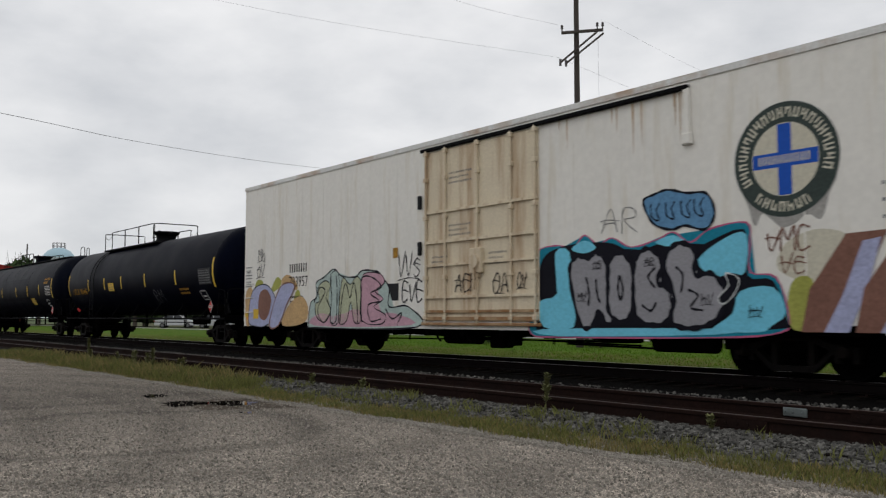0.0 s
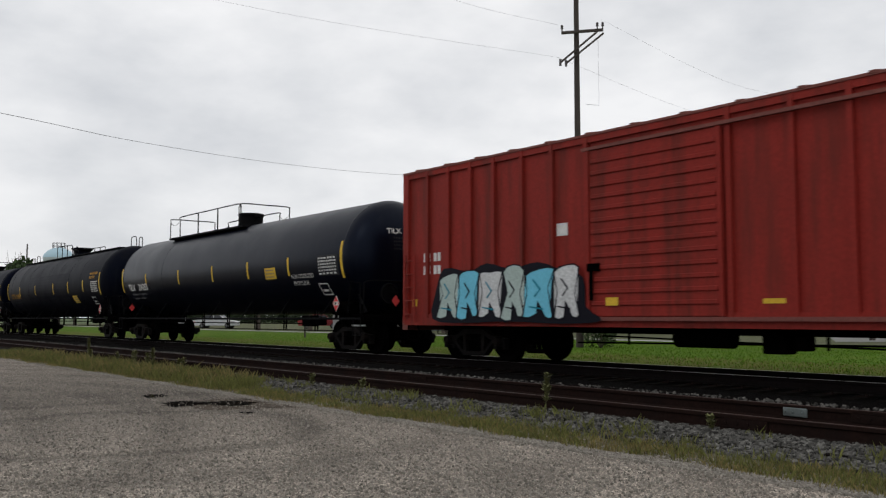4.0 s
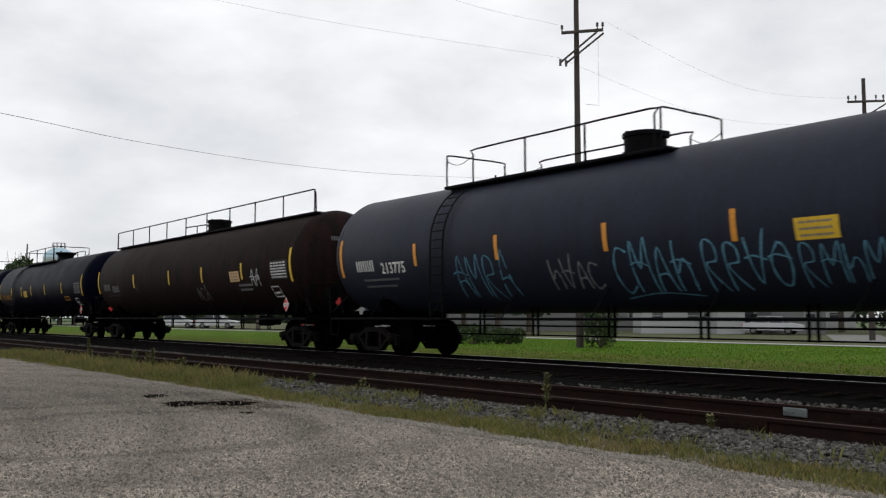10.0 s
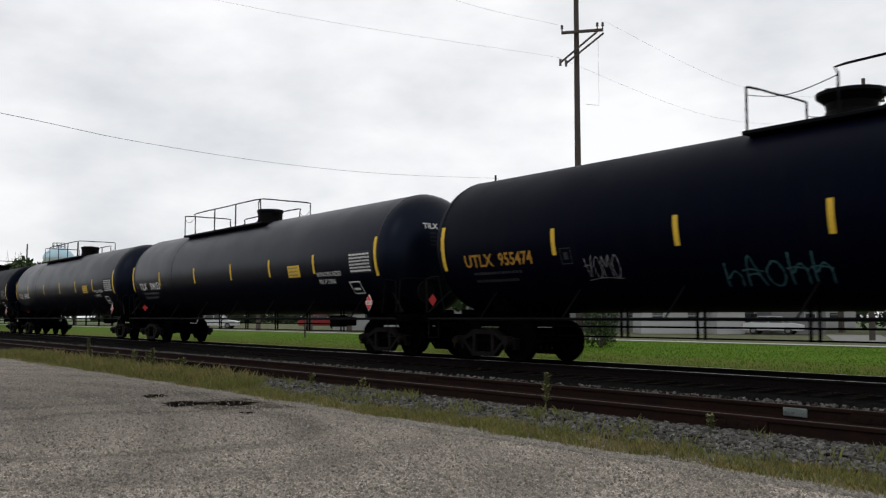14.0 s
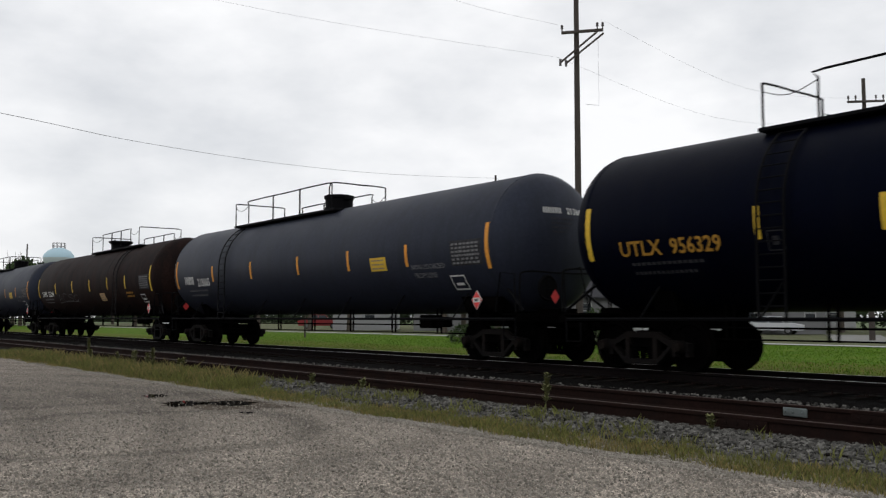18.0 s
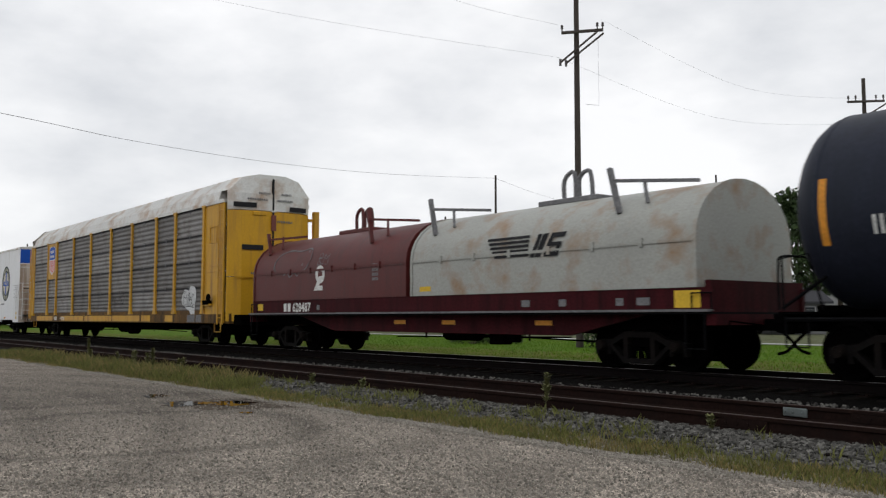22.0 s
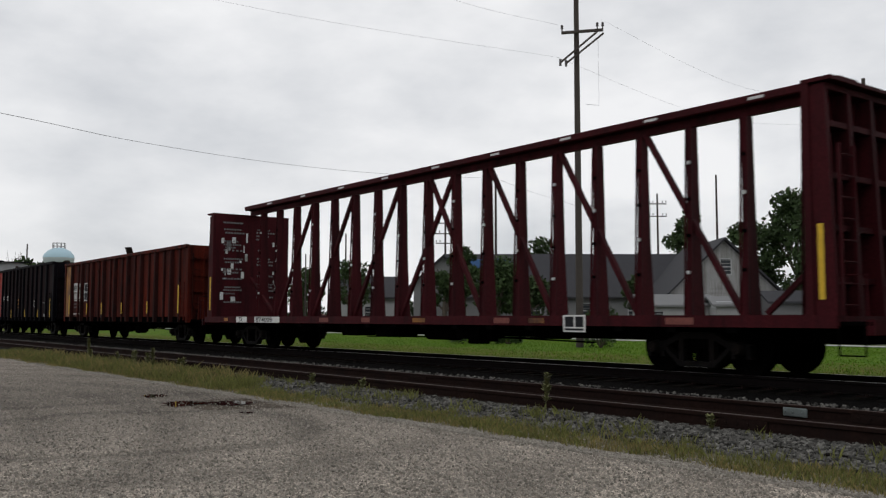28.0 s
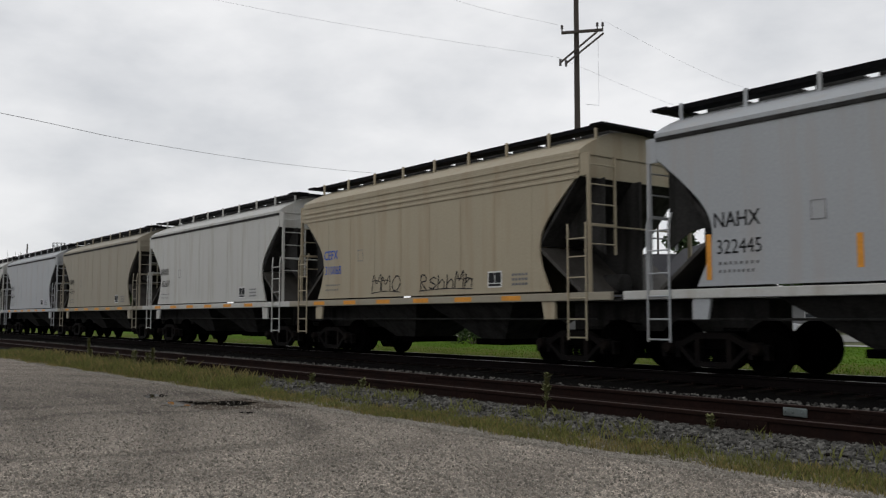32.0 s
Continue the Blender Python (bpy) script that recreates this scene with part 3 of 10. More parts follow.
def ground_sheet():
    ys = [-4000, -60, -10, 0, 3, 5, 6.6, 7.0, 7.2, 7.5, 7.85, 8.3, 8.6, 8.9, 9.4, 10.1, 10.7, 11.0, 11.3, 11.9, 12.5, 13, 14.3, 15.6,
          16.2, 16.9, 17.5, 18.5, 19.3, 20.6, 22.0, 24, 30, 36.0, 39.3, 50, 90, 300, 4000]
    zs = {3: LOT, 7.2: LOT - 0.01, 7.5: LOT + 0.01, 7.85: -0.26, 8.3: -0.175, 8.6: -0.165, 8.9: -0.20, 10.1: -0.19, 10.7: -0.16, 11.0: -0.10, 11.3: -0.09,
          11.9: -0.10, 12.5: -0.11, 13: -0.13, 15.6: -0.14, 16.2: -0.16, 16.9: -0.19, 17.5: -0.14, 18.5: LAWN}
    def h(y):
        if y <= 7.0:
            return LOT
        if y >= 18.5:
            return LAWN
        k = sorted([(7.0, LOT)] + [(a, b) for a, b in zs.items() if a > 7.0])
        for (a, p), (b, q) in zip(k, k[1:]):
            if a <= y <= b:
                return p + (q - p) * (y - a) / (b - a)
        return LAWN
    xs = [-4000, -600, -200, -120, -90] + list(range(-80, -40, 2)) + [-40 + 0.5 * i for i in range(85)] + list(range(3, 21, 2)) + [40, 90, 300, 4000]
    bm = bmesh.new()
    def edge(x, y):
        # the lot's gravel and the verge run into each other along a wavering line
        return y + (0.16 * noise.noise((x * 0.7, 3.1, 0)) + 0.09 * noise.noise((x * 2.3, 7.7, 0)) if 6.9 < y < 7.6 and -60 < x < 10 else 0)
    g = [[bm.verts.new((x, edge(x, y), h(y) - 0.02 + (0.02 * noise.noise((x * 0.4, y * 0.4, 0)) if -81 < x < 21 and 8.5 < y < 40 else 0)))
          for y in ys] for x in xs]
    for i in range(len(xs) - 1):
        for j in range(len(ys) - 1):
            bm.faces.new((g[i][j], g[i + 1][j], g[i + 1][j + 1], g[i][j + 1]))
    return bm, h


gbm, GROUND = ground_sheet()
gme = finish(gbm, True)
gme.materials.clear()
for m in (M_gravel, M_soil, M_bed, M_darkbed, M_lawn, M_far, M_lawnedge, M_yard):
    gme.materials.append(m)
for p in gme.polygons:
    y = p.center.y
    x = p.center.x
    if y < 6.95:
        p.material_index = 0 if -300 < x < 300 and y > -60 else 5
    elif y < 7.85:
        p.material_index = 1
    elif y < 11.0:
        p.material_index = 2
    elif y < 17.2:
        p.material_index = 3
    elif y < 21.5:
        p.material_index = 6 if -300 < x < 300 else 5
    elif y < 90 and -200 < x < 300:
        p.material_index = 4 if y < 36 else 7
    else:
        p.material_index = 5
ground = new("ground", gme)
tagged(ground, "grey gravel lot, weedy verge, ballast beds and green lawn", "ground", kind="structure")


def scatter(name, label, count, region, size, material, seed, flatness=0.7, category="gravel"):
    """Loose stones as one heap of small broken shapes."""
    rng = np.random.default_rng(seed)
    base = np.array([(-1, -1, -1), (1, -0.8, -1), (0.9, 1, -1), (-0.8, 0.9, -1), (-0.7, -0.6, 1), (0.7, -0.7, 0.8), (0.6, 0.7, 1), (-0.6, 0.6, 0.7)], float)
    quads = np.array([(0, 3, 2, 1), (4, 5, 6, 7), (0, 1, 5, 4), (1, 2, 6, 5), (2, 3, 7, 6), (3, 0, 4, 7)])
    V, F = [], []
    for i in range(count):
        x, y, lift = region(rng)
        s = size * (0.45 + 1.15 * rng.uniform() ** 2)
        a, b = rng.uniform(0, 6.3), rng.uniform(-0.6, 0.6)
        v = base * (1 + rng.uniform(-0.42, 0.42, (8, 3))) * (s, s * rng.uniform(0.6, 1), s * flatness)
        ca, sa, cb, sb = math.cos(a), math.sin(a), math.cos(b), math.sin(b)
        v = v @ np.array([[1, 0, 0], [0, cb, -sb], [0, sb, cb]]) @ np.array([[ca, -sa, 0], [sa, ca, 0], [0, 0, 1]])
        V.append(v + (x, y, GROUND(y) - 0.02 + lift))
        F.append(quads + 8 * i)
    me = bpy.data.meshes.new(name)
    me.from_pydata(np.concatenate(V).tolist(), [], np.concatenate(F).tolist())
    me.materials.append(material)
    ob = new(name, me)
    return tagged(ob, label, category, kind="stuff")


def along(x0, x1, y0, y1, lift=0.01, near=0.6):
    """A place in a strip, thicker towards its near end at x1."""
    def pick(rng):
        u = rng.uniform() ** near
        return x0 + (x1 - x0) * u, rng.uniform(y0, y1), lift
    return pick


def lot_place(rng):
    # thins out with distance from the near corner
    d, a = 5.6 + 24 * rng.uniform() ** 1.7, rng.uniform(0.3, 1.62)
    y = d * math.cos(a)
    return (-d * math.sin(a), min(y, 7.1 - 0.3 * rng.uniform()), 0.006)


scatter("lot_gravel", "loose pale gravel chips on the lot", 84000, lot_place, 0.0088, M_stone, 1, 0.95)
scatter("verge_ballast", "loose grey ballast stones beside the near rail", 30000, along(-40, -2.5, 7.68, 8.56, 0.012, 0.45), 0.0215, M_ballast, 2, 0.8, "ballast")
scatter("edge_gravel", "pale pebbles strewn along the lot's edge", 7000, along(-42, -2.5, 6.85, 7.5, 0.006, 0.5), 0.012, M_stone, 5, 0.5)
scatter("inner_ballast", "grey ballast stones between and behind the empty rails", 3500, along(-45, -2, 8.8, 10.7, 0.0, 0.5), 0.026, M_darkbed, 3, 0.8, "ballast")
scatter("side_ballast", "pale ballast stones between the two tracks", 2600, along(-60, -2, 10.88, 11.5, 0.010, 0.55), 0.020, M_ballast, 4, 0.8, "ballast")


# ---------------------------------------------------------------- tracks
def rail_outline():
    return [(-0.07, 0), (0.07, 0), (0.07, 0.012), (0.012, 0.03), (0.010, 0.125), (0.036, 0.138), (0.036, 0.168),
            (0.028, 0.176), (-0.028, 0.176), (-0.036, 0.168), (-0.036, 0.138), (-0.010, 0.125), (-0.012, 0.03), (-0.07, 0.012)]


def track(name, yc, top, shiny, label):
    t = tagged(thing(name, label, "railway track"), kind="structure")
    for s in (-1, 1):
        y = yc + s * 0.7525
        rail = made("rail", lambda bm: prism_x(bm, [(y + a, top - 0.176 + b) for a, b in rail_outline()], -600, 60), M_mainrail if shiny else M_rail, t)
        made("rail_head", lambda bm: (prism_x(bm, [(y - 0.020, top - 0.001), (y + 0.020, top - 0.001), (y + 0.017, top + 0.002), (y + 0.010, top + 0.003), (y - 0.010, top + 0.003), (y - 0.017, top + 0.002)], -600, 60) if shiny
                                         else box(bm, -600, 60, y - 0.026, y + 0.026, top - 0.001, top + 0.003)), M_railtop if shiny else M_dullhead, rail)
        if not shiny:
            def plate(bm):
                box(bm, -0.30, 0.30, -0.035, -0.012, -0.145, -0.045, 0.004)
                for k in (-0.21, -0.07, 0.07, 0.21):
                    rod(bm, (k, -0.035, -0.09), (k, -0.055, -0.09), 0.016, 6)
            for x in (-5.9, -17.9, -29.9) if s < 0 else (-5.2, -14.0, -26.0):
                link("joint_plate", shape("joint_plate", plate), M_rail, rail, "rusty bolted rail joint plate", at=Matrix.Translation((x, y, top)))
    tie = shape("tie", lambda bm: box(bm, -0.115, 0.115, -1.29, 1.29, -0.16, 0.0, 0.012))
    spike = shape("tie_plate", lambda bm: (box(bm, -0.09, 0.09, -0.15, 0.15, 0, 0.014), rod(bm, (0.05, -0.1, 0.01), (0.05, -0.1, 0.05), 0.016, 6),
                                            rod(bm, (-0.05, 0.1, 0.01), (-0.05, 0.1, 0.05), 0.016, 6)))
    rng = random.Random(7 if shiny else 8)
    x, i = 4.0, 0
    while x > -62:
        at = pose(x, yc + rng.uniform(-0.03, 0.03), top - 0.206 + rng.uniform(-0.006, 0.004), 0, 0, rng.uniform(-1, 1))
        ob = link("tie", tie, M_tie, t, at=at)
        if x > -30:
            for s in (-1, 1):
                link("tie_plate", spike, M_rail, ob, at=Matrix.Translation((0, s * 0.7525, 0.0)))
        x -= 0.53 + rng.uniform(-0.03, 0.03)
        i += 1
    return t


near_track = track("near_track", YN, 0.0, False, "rusty empty side track on dark wooden ties")
main_track = track("main_track", YT, DZ, True, "busy main track with shiny worn rail heads")


# the pale plate clamped in the web of the far rail, near by
def joint_box(bm):
    box(bm, -0.155, 0.155, -0.05, -0.012, -0.135, -0.03, 0.008)
    for k in (-0.12, -0.02, 0.10):
        rod(bm, (k, -0.05, -0.085), (k, -0.07, -0.085), 0.014, 6)


rail_marker = tagged(made("rail_clamp", joint_box, M_junction, at=pose(-6.20, YN + 0.7525, 0.0)), "pale weathered steel clamp bolted to the rail web", "rail clamp")


# ---------------------------------------------------------------- puddle
def blob(rng, x, y, rx, ry, n=30):
    return [(x + rx * math.cos(t) * rng.uniform(0.75, 1.1), y + ry * math.sin(t) * rng.uniform(0.6, 1.15)) for t in (2 * math.pi * i / n for i in range(n))]


rng = random.Random(11)


def puddle_at(name, x, y, rx, ry, material, z, label, turn=25):
    def mk(bm):
        fill(bm, curve(blob(rng, 0, 0, rx, ry), 3, True), lambda a, b: (a, b, 0))
    ob = made(name, mk, material, at=pose(x, y, z, 0, 0, turn))
    return tagged(ob, label, "puddle")


puddle_at("wet_patch", -13.7, 6.1, 1.0, 0.85, M_mud, LOT - 0.017, "damp dark gravel round shallow puddles", 150)
puddle_at("wet_patch", -13.0, 6.62, 0.7, 0.34, M_mud, LOT - 0.015, "damp dark gravel trailing off a puddle", 40)
puddle_at("puddle", -14.15, 5.55, 0.52, 0.30, M_water, LOT - 0.012, "shallow dark puddle lying on the gravel lot", 157)
puddle_at("puddle", -13.7, 6.25, 0.46, 0.36, M_water, LOT - 0.010, "shallow dark puddle on damp gravel", 155)
puddle_at("puddle", -13.97, 5.92, 0.24, 0.22, M_water, LOT - 0.008, "narrow neck of dark water between two puddles", 155)
puddle_at("puddle", -15.84, 5.74, 0.34, 0.24, M_water, LOT - 0.012, "small sliver of dark puddle on gravel", 160)
puddle_at("puddle", -12.25, 5.80, 0.14, 0.12, M_water, LOT - 0.012, "tiny dark puddle on gravel", 155)


# ---------------------------------------------------------------- verge grass and weeds
def blades(name, label, count, region, h, w, material, seed, category="grass"):
    r = np.random.default_rng(seed)
    V, F = [], []
    for i in range(count):
        x, y, lift = region(r)
        k = h * r.uniform(0.4, 1.25)
        a = r.uniform(0, 6.28)
        dx, dy = math.cos(a) * w, math.sin(a) * w
        lx, ly = r.normal(0, 0.3, 2) * k
        z = GROUND(y) - 0.02 + lift
        V += [(x - dx, y - dy, z), (x + dx, y + dy, z), (x + dx * 0.7 + lx * 0.4, y + dy * 0.7 + ly * 0.4, z + k * 0.6), (x + lx, y + ly, z + k)]
        F += [(4 * i, 4 * i + 1, 4 * i + 2), (4 * i, 4 * i + 2, 4 * i + 3)]
    me = bpy.data.meshes.new(name)
    me.from_pydata(V, [], F)
    me.materials.append(material)
    return tagged(new(name, me), label, category, kind="stuff")


def tuft_strip(x0, x1, y0, y1, clumps, spread, seed, near=0.6):
    r0 = np.random.default_rng(seed)
    cs = [(x0 + (x1 - x0) * r0.uniform() ** near, r0.uniform(y0, y1)) for i in range(clumps)]
    def pick(r):
        x, y = cs[r.integers(len(cs))]
        x += r.normal(0, spread)
        wave = 0.10 * math.sin(x * 1.9) + 0.07 * math.sin(x * 4.3 + 1.0)
        return x, min(max(y + r.normal(0, spread * 0.5), y0 - 0.12), y1 + 0.2) + wave, 0.0
    return pick


blades("verge_grass", "green verge grass in clumps beside the ballast", 18000, tuft_strip(-45, -2.6, 7.15, 7.75, 420, 0.15, 21), 0.085, 0.005, M_blade, 31)
blades("dry_verge_grass", "yellowed dry grass along the lot's edge", 15000, tuft_strip(-45, -2.6, 7.08, 7.7, 330, 0.16, 22), 0.075, 0.005, M_dryblade, 32)
blades("tall_verge_grass", "tall rank grass beside the far part of the track", 15000, tuft_strip(-38, -16.0, 7.25, 8.2, 300, 0.22, 23, 0.8), 0.18, 0.0045, M_blade, 33)
blades("tall_dry_grass", "tall seeding dry grass beside the track", 3600, tuft_strip(-36, -16.5, 7.3, 8.3, 150, 0.2, 24, 0.8), 0.22, 0.0045, M_dryblade, 34)
blades("ballast_weeds", "thin weeds growing out of the ballast", 2600, tuft_strip(-30, -3, 7.7, 8.3, 110, 0.09, 25), 0.13, 0.006, M_blade, 35)
blades("lawn_grass", "short mown grass blades on the green lawn", 52000, along(-62, -6, 17.9, 35.2, 0.0, 0.62), 0.045, 0.010, M_lawnblade, 37)
blades("dry_lawn_grass", "yellowed blades thinning out towards the track", 6000, along(-60, -6, 17.9, 22.5, 0.0, 0.65), 0.04, 0.010, M_dryblade, 38)
blades("lawn_edge_grass", "pale dry grass along the lawn's edge by the track", 6000, along(-60, -6, 17.2, 17.9, 0.0, 0.75), 0.05, 0.012, M_dryblade, 36)


def weed(x, y, h, seed):
    """An upright weed: stalk, side leaves and a seed head."""
    r = random.Random(seed)
    t = thing("weed", "tall pale green weed with a bushy seed head in the ballast", "weed", "weeds along the track", at=pose(x, y, GROUND(y) - 0.03))
    lean = r.uniform(-0.05, 0.05)
    made("stalk", lambda bm: rod(bm, (0, 0, 0), (lean, 0, h), 0.006, 5, 0.003), M_weed, t)
    def leafs(bm):
        for i in range(int(30 + 230 * h)):
            z = h * r.uniform(0.12, 1.0) ** 0.6
            a = r.uniform(0, 6.28)
            s = (0.07 if z < h * 0.55 else 0.105) * r.uniform(0.5, 1.2) * (1.2 - 0.65 * z / h)
            p = Vector((lean * z / h, 0, z))
            d = Vector((math.cos(a), math.sin(a), r.uniform(0.2, 0.9))) * s
            n = Vector((-math.sin(a), math.cos(a), 0)) * s * 0.33
            q = [bm.verts.new(v) for v in (p, p + d * 0.5 + n, p + d, p + d * 0.5 - n)]
            bm.faces.new(q)
    made("foliage", leafs, M_weed, t)


for i, (x, y, h) in enumerate([(-8.72, 8.36, 0.52), (-14.6, 8.2, 0.26), (-13.1, 8.3, 0.22), (-6.15, 8.4, 0.17), (-22.2, 8.0, 0.55), (-22.9, 8.1, 0.4), (-23.5, 8.0, 0.45),
                               (-24.2, 8.2, 0.4), (-25.2, 8.1, 0.35), (-28.2, 8.2, 0.65), (-20.5, 8.1, 0.35), (-27.3, 8.0, 0.4), (-21.0, 8.2, 0.3)]):
    weed(x, y, h, i)

# ---------------------------------------------------------------- the train: running gear shared by all cars
def lathe_y(bm, prof, seg=28, zc=0.0, xc=0.0):
    return loft(bm, [[(xc + r * math.cos(t), y, zc + r * math.sin(t)) for t in (2 * math.pi * i / seg for i in range(seg))] for y, r in prof])


def wheelset_shape(bm):
    for s in (-1, 1):
        prof = [(s * 0.675, 0.25), (s * 0.675, 0.485), (s * 0.705, 0.485), (s * 0.715, 0.462), (s * 0.805, 0.452), (s * 0.81, 0.40),
                (s * 0.775, 0.36), (s * 0.77, 0.17), (s * 0.81, 0.15), (s * 0.81, 0.08)]
        lathe_y(bm, prof, 32)
    lathe_y(bm, [(-0.98, 0.07), (0.98, 0.07)], 10)


def bolster_shape(bm):
    box(bm, -0.22, 0.22, -1.0, 1.0, 0.45, 0.74, 0.03)
    box(bm, -0.3, 0.3, -0.35, 0.35, 0.7, 0.82, 0.02)
    for s in (-1, 1):
        rod(bm, (s * 0.45, -0.75, 0.40), (s * 0.45, 0.75, 0.40), 0.05, 8)


def side_frame_shape(bm):
    y0, y1 = -0.075, 0.075
    top = [(-1.08, 0.60), (-0.62, 0.66), (-0.34, 0.80), (0.34, 0.80), (0.62, 0.66), (1.08, 0.60)]
    low = [(1.08, 0.50), (0.70, 0.50), (0.36, 0.20), (-0.36, 0.20), (-0.70, 0.50), (-1.08, 0.50)]
    for a, b in zip(top, top[1:]):
        prism_y(bm, [(a[0], a[1] - 0.11), (b[0], b[1] - 0.11), b, a], y0, y1)
    for a, b in zip(low[1:], low[2:-1]):
        prism_y(bm, [a, b, (b[0], b[1] + 0.10), (a[0], a[1] + 0.10)], y0 - 0.003, y1 + 0.003)
    for s in (-1, 1):
        prism_y(bm, [(s * 0.27, 0.24), (s * 0.37, 0.24), (s * 0.37, 0.76), (s * 0.27, 0.76)], y0 + 0.004, y1 - 0.004)
        prism_y(bm, [(s * 0.70, 0.36), (s * 0.78, 0.36), (s * 0.78, 0.58), (s * 0.70, 0.58)], y0 + 0.01, y1 - 0.01)
        prism_y(bm, [(s * 1.0, 0.36), (s * 1.08, 0.36), (s * 1.08, 0.56), (s * 1.0, 0.56)], y0 + 0.01, y1 - 0.01)


def bearing_shape(bm):
    lathe_y(bm, [(-0.13, 0.04), (-0.13, 0.085), (-0.10, 0.10), (0.06, 0.12), (0.06, 0.05)], 14)
    for i in range(3):
        t = i * 2.094
        rod(bm, (0.055 * math.cos(t), -0.13, 0.055 * math.sin(t)), (0.055 * math.cos(t), -0.15, 0.055 * math.sin(t)), 0.014, 6)


def spring_shape(bm):
    # three coil springs side by side on their seats, joined as one group
    for x in (-0.17, 0.0, 0.17):
        lathe_z(bm, [(0.27, 0.04)] + [(0.29 + k * 0.017, 0.072 if k % 2 else 0.052) for k in range(14)] + [(0.55, 0.04)], x, 0, 10)
    box(bm, -0.25, 0.25, -0.07, 0.07, 0.265, 0.29)
    box(bm, -0.25, 0.25, -0.07, 0.07, 0.52, 0.56)


BOGIES = []


def bogie(car, x, material=None):
    """A two-axle freight truck under a car."""
    material = material or M_truck
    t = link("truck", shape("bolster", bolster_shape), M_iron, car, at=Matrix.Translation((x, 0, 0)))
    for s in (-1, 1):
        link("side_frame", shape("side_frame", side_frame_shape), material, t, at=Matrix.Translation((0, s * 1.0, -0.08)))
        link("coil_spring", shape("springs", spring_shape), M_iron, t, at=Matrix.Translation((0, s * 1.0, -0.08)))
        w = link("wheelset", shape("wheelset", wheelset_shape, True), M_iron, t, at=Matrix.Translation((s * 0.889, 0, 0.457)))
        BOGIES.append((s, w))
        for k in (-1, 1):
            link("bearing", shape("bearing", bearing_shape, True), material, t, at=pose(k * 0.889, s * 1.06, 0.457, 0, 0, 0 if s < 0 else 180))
    return t


def coupler_shape(bm):
    box(bm, -0.75, 0.0, -0.09, 0.09, 0.75, 0.95, 0.02)
    prism_y(bm, [(-0.05, 0.72), (0.20, 0.70), (0.24, 0.85), (0.20, 0.99), (-0.05, 0.97)], -0.15, 0.02)
    rod(bm, (0.17, 0.09, 0.72), (0.17, 0.09, 0.98), 0.07, 10)
    rod(bm, (-0.2, -0.35, 0.85), (-0.2, -1.25, 0.92), 0.015, 6)
    rod(bm, (-0.2, -1.25, 0.92), (-0.2, -1.28, 0.65), 0.015, 6)


def hose_shape(bm):
    pipe(bm, curve([(-0.3, 0.3, 0.80), (-0.1, 0.32, 0.62), (0.12, 0.30, 0.42), (0.32, 0.26, 0.36)], 5), 0.028, 7)


def couplers(car, half, front=None):
    for s in (-1, 1):
        reach = front if front and s > 0 else half
        c = link("coupler", shape("coupler", coupler_shape), M_iron, car, at=pose(s * (reach - 0.18), 0, 0, 0, 0, 0 if s > 0 else 180))
        link("air_hose", shape("air_hose", hose_shape), M_iron, c, "sagging black air hose")


def rungs(bm, x, y, z0, z1, w, n, r=0.014, along_x=True, stiles=True):
    """A ladder, its rungs along x (or y), standing at x, y."""
    d = (w / 2, 0) if along_x else (0, w / 2)
    if stiles:
        for s in (-1, 1):
            bar(bm, (x + s * d[0], y + s * d[1], z0), (x + s * d[0], y + s * d[1], z1), 0.05, 0.03)
    for i in range(n):
        z = z0 + (z1 - z0) * (i + 0.5) / n
        rod(bm, (x - d[0], y - d[1], z), (x + d[0], y + d[1], z), r, 6)
    return bm


def brake_gear(car, x, length, low=0.42, top=0.95):
    """Air tank, valves and rigging hung under the middle of a car."""
    def tank_(bm):
        lathe_x(bm, [(x - 0.75, 0.05), (x - 0.7, 0.17), (x + 0.5, 0.17), (x + 0.55, 0.05)], top - 0.2, 14, -0.55)
    made("air_reservoir", tank_, M_iron, car, smooth=True)
    def valve(bm):
        box(bm, x + 1.3, x + 1.75, -0.95, -0.6, top - 0.42, top - 0.08, 0.03)
        box(bm, x + 1.85, x + 2.1, -0.9, -0.65, top - 0.36, top - 0.12, 0.03)
        rod(bm, (x + 1.5, -0.78, top - 0.08), (x + 1.5, -0.78, top + 0.1), 0.03, 6)
    made("brake_valve", valve, M_iron, car)
    def rig(bm):
        rod(bm, (x - length / 2, -0.3, low + 0.12), (x + length / 2, -0.3, low + 0.2), 0.02, 6)
        rod(bm, (x - length / 2, 0.45, low + 0.25), (x + length / 2, 0.45, low + 0.1), 0.02, 6)
        bar(bm, (x - 0.3, 0.45, low + 0.15), (x + 0.4, -0.35, low + 0.2), 0.09, 0.03)
        for s in (-1, 1):
            bar(bm, (x + s * length * 0.3, -0.3, low + 0.1), (x + s * length * 0.3, -0.3, top), 0.05, 0.02)
    made("brake_rigging", rig, M_iron, car)


# ---------------------------------------------------------------- tank cars
ZC, RT = 2.66, 1.585


def on_tank(R, lift=0.005):
    def put(x, z):
        a = math.asin(max(-0.999, min(0.999, (z - ZC) / R)))
        return (x, -(R + lift) * math.cos(a), ZC + (R + lift) * math.sin(a))
    return put


def on_head(half, R):
    """Lays things on the domed end that faces +x; across is y, up is z."""
    def put(y, z):
        r2 = min(0.97, (y * y + (z - ZC) ** 2) / R ** 2)
        return (half + 0.5 * R * math.sqrt(1 - r2) + 0.012, y, z)
    return put


